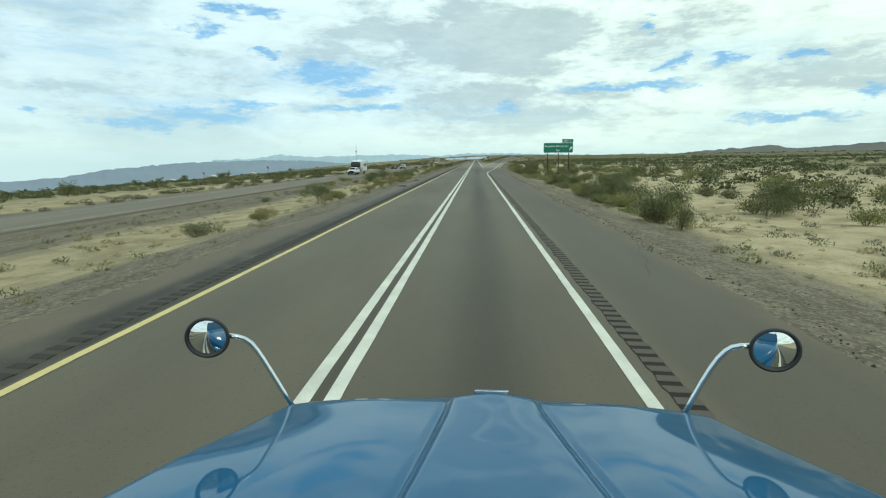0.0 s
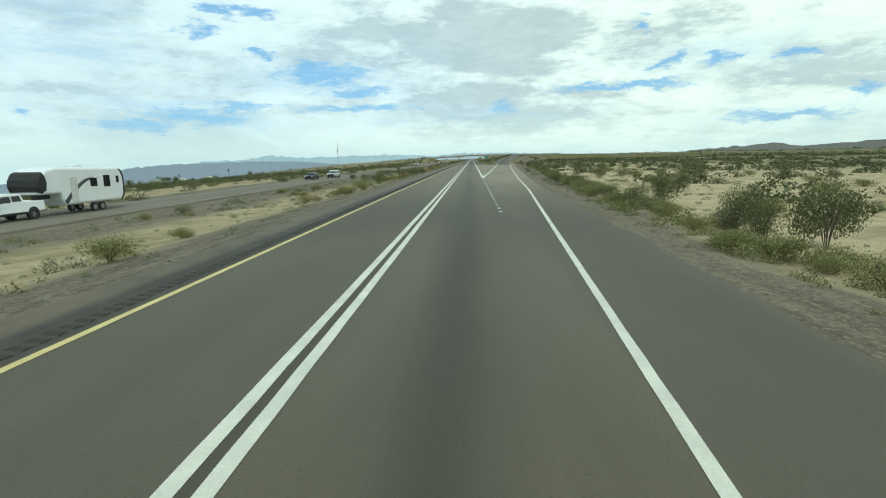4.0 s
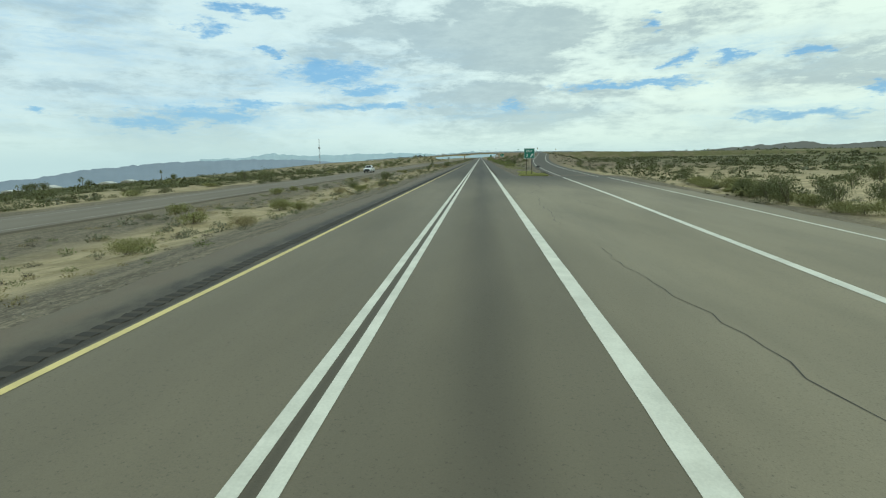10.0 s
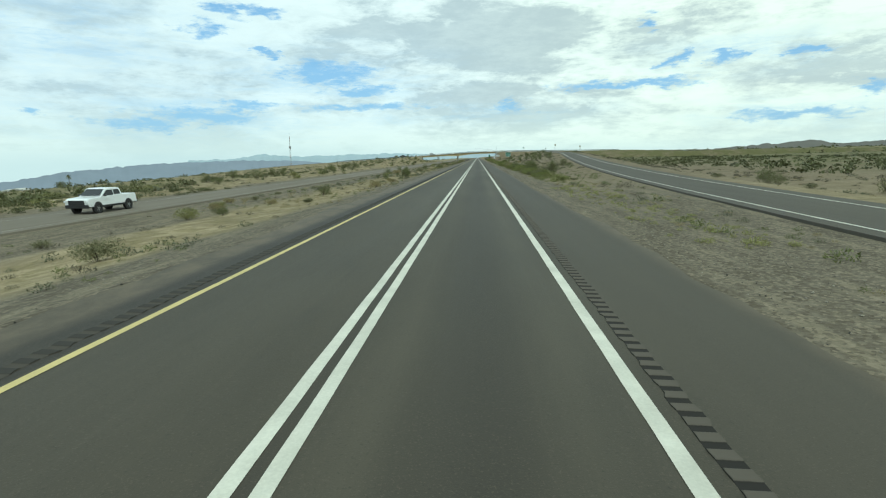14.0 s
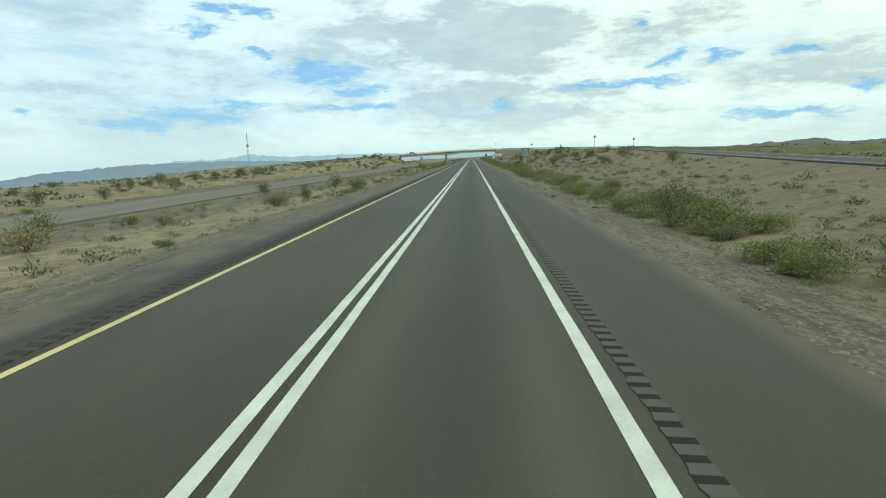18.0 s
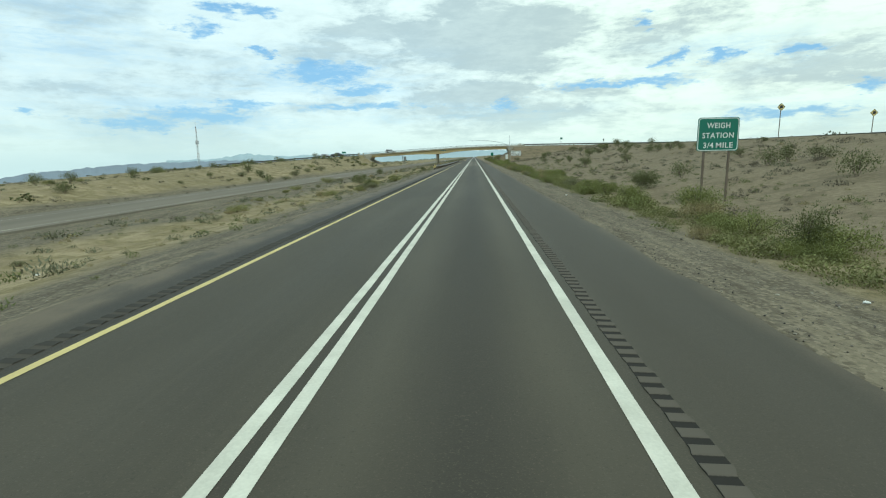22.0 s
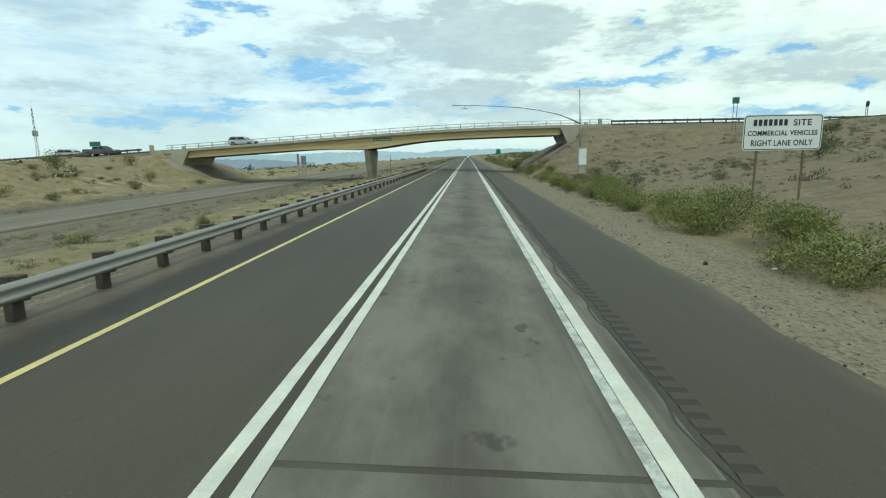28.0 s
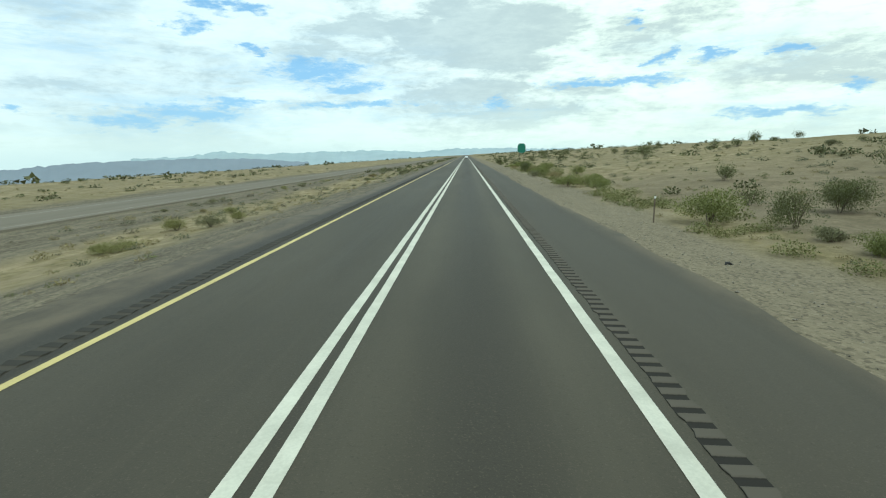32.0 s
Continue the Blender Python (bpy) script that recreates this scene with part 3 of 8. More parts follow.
def lettering(name, text, x, y, z, size, material, parent, width=0.0):
    """Raised letters that face -y, centred on x, with their baseline at z; each word is a mesh of its own."""
    meshes, widths = [], []
    for word in text.split():
        cu = bpy.data.curves.new(name, "FONT")
        cu.body, cu.size, cu.extrude = word, size, 0.004
        cu.offset = size * 0.012
        cu.resolution_u = 3
        cu.space_character = 1.08
        ob = new(name, cu)
        bpy.context.view_layer.update()
        meshes.append(bpy.data.meshes.new_from_object(ob.evaluated_get(bpy.context.evaluated_depsgraph_get())))
        widths.append(ob.dimensions.x)
        bpy.data.objects.remove(ob)
    gap = size * (0.7 if "  " in text else 0.34)
    total = sum(widths) + gap * (len(widths) - 1)
    k = width / total if width else 1.0
    at, out = x - total * k / 2, []
    for me, wide in zip(meshes, widths):
        low = min(v.co.x for v in me.vertices)
        me.transform(Matrix.Translation((at, y, z)) @ pose(0, 0, 0, 90) @ Matrix.Diagonal((k, 1, 1, 1)) @ Matrix.Translation((-low, 0, 0)))
        me.materials.clear()
        me.materials.append(material)
        o = new(name, me)
        o.parent = parent
        out.append(o)
        at += (wide + gap) * k
    return out


# ---------------------------------------------------------------- lie of the land
SLOPE = 0.0349                      # the carriageway falls to the right
OPP_L, OPP_R, OPP_Z = -33.6, -25.7, -1.45


def value_noise(x, y, seed=0):
    xi, yi = np.floor(x), np.floor(y)
    fx, fy = x - xi, y - yi
    fx, fy = fx * fx * (3 - 2 * fx), fy * fy * (3 - 2 * fy)

    def h(a, b):
        v = np.sin(a * 127.1 + b * 311.7 + seed * 74.7) * 43758.5453
        return v - np.floor(v)

    return (h(xi, yi) * (1 - fx) + h(xi + 1, yi) * fx) * (1 - fy) + (h(xi, yi + 1) * (1 - fx) + h(xi + 1, yi + 1) * fx) * fy


def step(v, a, b):
    t = np.clip((v - a) / (b - a), 0, 1)
    return t * t * (3 - 2 * t)


RAMP_Y = [100, 177, 240, 298, 345, 400, 450, 500, 600, 700, 790, 830]
RAMP_X = [3.7, 5.6, 7.6, 11.2, 13.6, 16.5, 20.5, 26, 39, 49, 55, 57]
RAMP_Z = [-0.27, -0.27, -0.27, -0.27, -0.27, -0.05, 0.65, 1.75, 3.95, 5.0, 6.75, 7.1]
DECK_X = [-2000, -600, -240, -168, -85, -54, -30, -14, -6, 8, 18, 30, 70, 200, 600]
DECK_Z = [-140, -42, -9.0, -2.7, 2.0, 3.75, 5.0, 6.0, 6.45, 6.85, 6.95, 7.0, 6.9, 6.3, 5]
BRIDGE_Y0, BRIDGE_Y1 = 815.0, 825.0


def soft_interp(v, px, pz, width):
    return sum(np.interp(v + d * width, px, pz) for d in (-1, -0.5, 0, 0.5, 1)) / 5


def deck_z(x):
    return soft_interp(np.asarray(x, float), DECK_X, DECK_Z, 9.0)


def ramp_left(y):
    return soft_interp(y, RAMP_Y, RAMP_X, 18.0)


def ramp_z(y):
    return soft_interp(y, RAMP_Y, RAMP_Z, 25.0)


def land(x, y, rough=True):
    """Height of the ground."""
    x, y = np.broadcast_arrays(np.asarray(x, float), np.asarray(y, float))
    px = [-4500, -1500, -600, -200, -90, -45, -37, -30, -24, -19, -13, -8.5, -5.2, 0, 7.0, 9, 12, 16, 25, 60, 300, 4500]
    pz = [-330, -105, -40, -11.5, -4.0, -1.7, -1.58, -1.58, -1.58, -1.46, -1.2, -0.45, 0.08, -0.2, -0.34, -0.5, -0.8, -1.0, -0.9, -0.4, 2.0, 30]
    pb = [-330, -105, -40, -10.0, -2.1, -1.3, -1.58, -1.58, -1.58, -1.46, -1.2, -0.45, 0.08, -0.2, -0.34, -0.4, -0.3, 0.3, 1.4, 4.6, 7, 34]
    a, b = np.interp(x, px, pz), np.interp(x, px, pb)
    k = np.where(x < 0, step(y, 430, 560), step(y, 820, 900))
    z = a * (1 - k) + b * k
    # the exit ramp climbs on its own fill
    rl, rz = ramp_left(y), ramp_z(y)
    foot = np.minimum(11.0, rl - 1.0)
    up = np.clip((x - foot) / np.maximum(rl - 1.5 - foot, 0.5), 0, 1)
    low = np.interp(foot, px, pz)
    inside = low + (rz - 0.12 - low) * up ** 1.15
    beyond = rz - 0.12 - np.maximum(x - rl - 9.5, 0) * 0.22
    fill = np.where(x > rl - 1.5, beyond, inside)
    on = (y > 290) & (y < 838)
    z = np.where(on & (x > foot), np.maximum(z * (1 - step(y, 290, 330)) + step(y, 290, 330) * fill, np.where(x > rl + 9, z, -9)), z)
    # level ground in the gore, between the road and the start of the ramp
    gk = step(y, 318, 336) * (1 - step(y, 395, 440))
    zg = -0.36 + (rz + 0.27) * np.clip((x - 7.5) / np.maximum(rl - 9.0, 0.5), 0, 1)
    z = np.where((x > 7.0) & (x < rl - 1.0) & (gk > 0), z * (1 - gk) + zg * gk, z)
    # approach fills of the overpass
    away = np.maximum(np.maximum(BRIDGE_Y0 - 1.0 - y, y - BRIDGE_Y1 - 1.0), 0)
    top = deck_z(x) - 0.25 - 0.5 * away
    head = np.minimum(3.9 - (17.6 - x) * 0.62, 90)
    headl = np.minimum(1.7 - (x + 46.5) * 0.6, 90)
    fill = np.where(x > 19.8, top, np.minimum(top, head))
    fill = np.where(x < -48.7, top, np.where(x < -20, np.minimum(top, headl), fill))
    z = np.where((x > 9.0) | (x < -38.0), np.maximum(z, fill), z)
    long_slope = np.minimum(deck_z(x) - 0.3 - 0.02 * (BRIDGE_Y0 - y), -1.58 + 0.22 * (-35.5 - x))
    z = np.where((x < -35.5) & (y > 480) & (y < BRIDGE_Y0 - 1), np.maximum(z, long_slope), z)
    if rough:
        clear = np.minimum(step(np.abs(x + 1), 9, 14), step(np.abs(x + 29.0), 6, 9))
        clear = clear * np.where((y > 150) & (y < 840), 1 - step(x, rl - 3, rl - 0.5) * (1 - step(x, rl + 9, rl + 11)), 1)
        under = (y > BRIDGE_Y0 - 3) & (y < BRIDGE_Y1 + 3) & (((x > 9) & (x < 20.5)) | ((x > -49.5) & (x < -36)))
        clear = np.where(under, 0.0, clear)
        bump = (value_noise(x / 7, y / 9) - 0.5) * 0.5 + (value_noise(x / 2.3, y / 2.9, 3) - 0.5) * 0.22
        swell = (value_noise(x / 60, y / 80, 5) - 0.5) * 1.6 * step(np.abs(x + 10), 60, 160)
        z = z + clear * (bump + swell)
    return z


def build_ground():
    near_x = np.concatenate([-np.geomspace(4500, 62, 26), np.arange(-60, -40, 1.5), np.arange(-40, 62, 0.9), np.geomspace(64, 4500, 30)])
    near_y = np.concatenate([-np.geomspace(3000, 45, 12), np.arange(-40, 1010, 2.2), np.geomspace(1020, 4700, 26)])
    ob = grid_mesh("ground", near_x, near_y, land, DESERT)
    tagged(ob, "pale sandy desert ground with gravel verges and weedy patches", "ground", kind="structure")


build_ground()


def strip(name, lines, ys, material, label, category, lift=0.0):
    """A road surface: lines is a list of functions of y giving (x, z) across the strip."""
    gx = np.stack([f(ys)[0] + 0 * ys for f in lines], 1)
    gz = np.stack([f(ys)[1] + 0 * ys for f in lines], 1) + lift
    gy = np.repeat(ys[:, None], len(lines), 1)
    ob = sheet(name, gx, gy, gz, material, False)
    return tagged(ob, label, category, kind="structure")


def ragged(x, amount, seed):
    def f(y):
        xx = x + amount * (value_noise(y / 1.7, y * 0 + seed, seed) - 0.5) + amount * (value_noise(y / 9.0, y * 0 + seed, seed + 2) - 0.5)
        return xx, -SLOPE * xx
    return f


def flat_at(x):
    return lambda y: (x + 0 * y, -SLOPE * x + 0 * y)


def paved_z(x):
    return -SLOPE * np.minimum(x, 6.2) - 0.004 * np.maximum(x - 6.2, 0)


def right_edge(y):
    """Edge of the paved shoulder, or of the exit lane and its own shoulder."""
    wide = np.interp(y, [-9, 95, 150, 177, 200, 240, 300, 334.5, 336.5, 345], [7.0, 7.1, 8.8, 10.1, 11.6, 14.0, 18.2, 20.2, 7.4, 6.9])
    xx = wide + 0.3 * (value_noise(y / 1.7, y * 0 + 4, 4) - 0.5) + 0.4 * (value_noise(y / 11.0, y * 0 + 5, 5) - 0.5)
    return xx, paved_z(xx)


def below(f, drop):
    def g(y):
        x, z = f(y)
        return x + (0.05 if drop > 0 and x.mean() > 0 else -0.05), z - drop
    return g


YS = np.concatenate([np.arange(-60, 1000, 1.0), np.geomspace(1001, 4600, 40)])
left_edge = ragged(-5.15, 0.35, 8)
strip("road", [below(left_edge, 0.35), left_edge, flat_at(-3.4), flat_at(0), flat_at(3.66), flat_at(6.2), right_edge, below(right_edge, 0.4)], YS,
      ASPHALT, "grey worn asphalt highway carriageway with dark oil strip", "road")
opp = lambda x: (lambda y: (x + 0 * y, OPP_Z + 0 * y))
strip("opposite_road", [lambda y: (OPP_L - .1 + 0 * y, OPP_Z - .4 + 0 * y), opp(OPP_L), opp(-29.0), opp(OPP_R), lambda y: (OPP_R + .1 + 0 * y, OPP_Z - .4 + 0 * y)], YS,
      OLD_ASPHALT, "pale grey asphalt carriageway for oncoming traffic", "road")
RYS = np.arange(300, 815, 2.0)
strip("exit_ramp", [lambda y: (ramp_left(y) - 1.0, ramp_z(y) - .3), lambda y: (ramp_left(y) - 0.9, ramp_z(y)),
                    lambda y: (ramp_left(y) + 6.3, ramp_z(y)), lambda y: (ramp_left(y) + 6.4, ramp_z(y) - .3)], RYS,
      ASPHALT, "grey asphalt exit ramp climbing to the overpass", "road")
AX = np.concatenate([np.arange(-400, -47, 4.0)])
for name, xs in (("overpass_approach", AX), ("overpass_approach", np.arange(20, 260, 4.0))):
    gy = np.array([814.6, 815.0, 825.0, 825.4])
    gxx, gyy = np.meshgrid(xs, gy)
    gz = deck_z(gxx) + np.array([-.5, 0, 0, -.5])[:, None]
    tagged(sheet(name, gxx, gyy, gz, OLD_ASPHALT, False), "asphalt approach road of the overpass", "road", kind="structure")


# ---------------------------------------------------------------- road markings
def line(name, x_of_y, width_of_y, y0, y1, material, label, step_y=2.0, lift=0.0065, z_of=None, wobble=0.012):
    ys = np.arange(y0, y1 + 0.01, step_y)
    c = np.asarray(x_of_y(ys) if callable(x_of_y) else x_of_y + 0 * ys, float)
    w = np.asarray(width_of_y(ys) if callable(width_of_y) else width_of_y + 0 * ys, float)
    jl = wobble * (value_noise(ys * 1.3, ys * 0 + 1, 11) - 0.5)
    jr = wobble * (value_noise(ys * 1.3, ys * 0 + 2, 12) - 0.5)
    gx = np.stack([c - w / 2 + jl, c + w / 2 + jr], 1)
    gy = np.repeat(ys[:, None], 2, 1)
    gz = (z_of(gx, gy) if z_of else paved_z(gx)) + lift
    ob = sheet(name, gx, gy, gz, material, False)
    return tagged(ob, label, "road marking", kind="structure")


for x in (-0.155, 0.155):
    line("lane_line", x, 0.17, -60, 1500, WHITE_PAINT, "solid white stripe of a double lane line", 1.0)
line("edge_line_yellow", -3.37, 0.13, -60, 1500, YELLOW_PAINT, "solid yellow left edge line", 1.0)
# right edge line: bends out at the exit lane, returns as the thick line of the gore
line("edge_line_right", lambda y: np.interp(y, [-60, 90, 103, 150, 177, 240, 260], [3.66, 3.68, 3.95, 7.2, 8.6, 12.4, 13.7]), 0.17, -60, 260,
     WHITE_PAINT, "solid white right edge line bending into the exit lane", 0.7)
line("ramp_line_right", lambda y: np.interp(y, [260, 300, 331], [13.7, 16.6, 18.6]), 0.16, 260, 331, WHITE_PAINT, "white right edge line of the ramp", 0.7)
line("gore_line_main", 3.72, lambda y: np.interp(y, [176, 179, 338, 352, 353], [0.32, 0.32, 0.34, 0.34, 0.17]), 176.5, 353, WHITE_PAINT, "thick white gore line", 0.7)
line("gore_line_ramp", lambda y: np.interp(y, [176, 183, 200, 240, 298, 331], [3.93, 4.04, 5.25, 7.7, 11.2, 12.8]), 0.28, 176.5, 331, WHITE_PAINT, "thick white gore line along the ramp", 0.7)
line("edge_line_after", 3.66, 0.205, 353, 1500, WHITE_PAINT, "solid white right edge line", 1.0)
line("ramp_edge_line", ramp_left, 0.14, 332, 800, WHITE_PAINT, "white edge line of the exit ramp", 2.0, z_of=lambda x, y: ramp_z(y))
line("ramp_edge_line", lambda y: ramp_left(y) + 4.8, 0.14, 332, 800, WHITE_PAINT, "white edge line of the exit ramp", 2.0, z_of=lambda x, y: ramp_z(y))
for x in (OPP_L + 1.8, OPP_R - 0.9):
    line("opposite_edge_line", x, 0.12, -60, 1500, FADED_PAINT, "faded edge line of the opposite carriageway", 2.0, z_of=lambda x, y: OPP_Z + 0 * x)
for k in range(24):
    y = 174.03 - 1.9 * k
    line("lane_dash", 3.67, 0.17, y - 0.46, y, WHITE_PAINT, "short white dash of the exit lane line", 0.23)


# ---------------------------------------------------------------- rumble strips
def rumble(name, x0, x1, y0, y1, label, pitch=0.305, depth=0.016, material=None):
    """Milled grooves across a shoulder: a strip whose surface dips at every groove."""
    rise = [0.0, 0.05, 0.08, 0.18, 0.21]
    dip = [0.0, 0.0, -1.0, -1.0, 0.0]
    n = int((y1 - y0) / pitch)
    ys = (y0 + np.arange(n)[:, None] * pitch + np.array(rise)[None] * pitch / 0.305).ravel()
    zs = np.tile(np.array(dip), n) * depth
    xs = np.array([x0, x0 + 0.02, x1 - 0.02, x1])
    gx, gy = np.meshgrid(xs, ys)
    gz = -SLOPE * gx + np.array([0, 1, 1, 0])[None] * (zs[:, None] + depth + 0.002) + 0.001
    jitter = np.repeat(np.random.RandomState(int(abs(y0))).uniform(-0.022, 0.022, (n, 2)), len(rise), 0)
    gx[:, 0] += jitter[:, 0]
    gx[:, 1] = gx[:, 0] + 0.004
    gx[:, 3] += jitter[:, 1]
    gx[:, 2] = gx[:, 3] - 0.004
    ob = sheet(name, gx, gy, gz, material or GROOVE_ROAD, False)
    return tagged(ob, label, "rumble strip", kind="stuff")


def groove_material(name, flat_colour, deep_colour):
    """The strip is asphalt; its groove floors, by their depth under the tilted road, take the deep colour."""
    m = bpy.data.materials.new(name)
    m.use_nodes = True
    n = Nodes(m.node_tree)
    place = n.add("ShaderNodeNewGeometry").outputs["Position"]
    sep = n.add("ShaderNodeSeparateXYZ")
    n.link(place, sep.inputs[0])
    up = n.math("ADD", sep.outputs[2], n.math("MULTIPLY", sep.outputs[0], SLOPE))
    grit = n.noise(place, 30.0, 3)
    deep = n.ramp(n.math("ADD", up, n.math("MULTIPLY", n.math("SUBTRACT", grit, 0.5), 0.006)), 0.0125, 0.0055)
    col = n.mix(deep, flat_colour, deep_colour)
    bsdf = n.add("ShaderNodeBsdfPrincipled")
    n.link(col, bsdf.inputs["Base Color"])
    bsdf.inputs["Roughness"].default_value = 0.9
    bsdf.inputs["Specular IOR Level"].default_value = 0.2
    out = n.add("ShaderNodeOutputMaterial")
    n.link(bsdf.outputs[0], out.inputs[0])
    return m


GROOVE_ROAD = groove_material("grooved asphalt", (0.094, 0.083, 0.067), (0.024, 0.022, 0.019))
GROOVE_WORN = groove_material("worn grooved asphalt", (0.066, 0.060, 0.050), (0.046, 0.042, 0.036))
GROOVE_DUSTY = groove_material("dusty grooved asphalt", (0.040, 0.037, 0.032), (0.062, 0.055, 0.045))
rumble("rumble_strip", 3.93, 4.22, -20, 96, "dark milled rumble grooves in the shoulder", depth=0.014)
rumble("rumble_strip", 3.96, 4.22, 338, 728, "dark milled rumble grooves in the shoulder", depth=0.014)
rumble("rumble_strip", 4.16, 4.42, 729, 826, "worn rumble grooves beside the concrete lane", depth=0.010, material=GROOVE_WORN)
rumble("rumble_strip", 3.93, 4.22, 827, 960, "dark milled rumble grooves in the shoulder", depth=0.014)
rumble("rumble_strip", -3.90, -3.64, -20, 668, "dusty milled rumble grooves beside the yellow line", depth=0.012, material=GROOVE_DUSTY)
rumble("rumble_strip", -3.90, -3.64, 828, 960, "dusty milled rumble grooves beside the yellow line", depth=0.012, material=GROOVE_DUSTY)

# the concrete stretch of lane under the overpass, with its joints and a ghost line
CX = np.array([0.25, 1.2, 2.4, 4.05])
for y0, y1 in ((716.4, 731.9), (732, 747.5), (747.6, 763.1), (763.2, 778.7), (778.8, 794.3), (794.4, 809.9), (810, 825.5)):
    ob = grid_mesh("lane_slab", CX, np.array([y0, y0 + 0.03, y1 - 0.03, y1]),
                   lambda x, y: -SLOPE * x + 0.0025, CONCRETE_LANE, False)
    tagged(ob, "worn pale concrete lane slab with scraped surface", "road slab", kind="structure")
line("ghost_line", 3.48, 0.13, 717, 825, surface("scraped paint", (0.52, 0.53, 0.48), (0.26, 0.26, 0.23), 0.8, scale=4, fine=30, mottle=0.15),
     "scraped old white edge line", 0.5, lift=0.009)
TAR = surface("tar joint", (0.035, 0.034, 0.03), (0.05, 0.048, 0.042), 0.9)
for y in (747.5, 763.1, 778.7, 794.3):
    bm = bmesh.new()
    pts = [(3.9 + k * 0.33, y + 0.5 + 0.05 * sin(k * 2.1 + y)) for k in range(9)]
    lo = [bm.verts.new((x, yy, -SLOPE * x + 0.007)) for x, yy in pts]
    hi = [bm.verts.new((x, yy + 0.07 + 0.03 * sin(k * 1.7), -SLOPE * x + 0.007)) for k, (x, yy) in enumerate(pts)]
    for k in range(8):
        bm.faces.new((lo[k], lo[k + 1], hi[k + 1], hi[k]))
    tagged(part("tar_joint", bm, TAR), "dark tar joint across the shoulder", "road joint", kind="structure")
for y, x1, mat_, label in ((796.6, 7.1, surface("pale joint filler", (0.40, 0.39, 0.34), (0.22, 0.215, 0.19), 0.85, scale=3, fine=30), "pale filled joint across the shoulder"), (790.1, 6.6, TAR, "dark tar joint across the shoulder")):
    bm = bmesh.new()
    lo = [bm.verts.new((4.28 + (x1 - 4.28) * k / 10, y + 0.03 * sin(k * 1.9), paved_z(4.28 + (x1 - 4.28) * k / 10) + 0.007)) for k in range(11)]
    hi = [bm.verts.new((v.co.x, v.co.y + 0.13 + 0.03 * sin(k * 2.3), v.co.z)) for k, v in enumerate(lo)]
    for k in range(10):
        bm.faces.new((lo[k], lo[k + 1], hi[k + 1], hi[k]))
    tagged(part("shoulder_joint", bm, mat_), label, "road joint", kind="structure")
# wandering cracks in the exit lane and shoulder
rnd = random.Random(5)
for y, x, n_ in ((246, 5.4, 26), (262, 6.2, 26), (281, 5.0, 30), (300, 5.6, 26), (318, 6.5, 22), (288, 8.5, 20), (12, 5.6, 20), (30, 6.0, 16), (717, 4.06, 100), (771.5, 4.06, 98)):
    bm = bmesh.new()
    lo, hi = [], []
    a = rnd.uniform(-0.25, 0.25) if n_ < 40 else 0.0
    start = x
    for k in range(n_):
        x += a * 0.5 + rnd.uniform(-0.16, 0.16)
        x = start + (x - start) * 0.6 if n_ > 40 else x
        w = (0.005 + 0.007 * rnd.random()) * (2.6 if n_ > 40 else 1.0)
        yy = y + k * 0.55
        lo.append(bm.verts.new((x - w, yy, paved_z(x - w) + 0.006)))
        hi.append(bm.verts.new((x + w, yy, paved_z(x + w) + 0.006)))
    for k in range(n_ - 1):
        bm.faces.new((lo[k], hi[k], hi[k + 1], lo[k + 1]))
    tagged(part("road_crack", bm, TAR), "dark wandering crack in the asphalt", "crack", kind="structure")


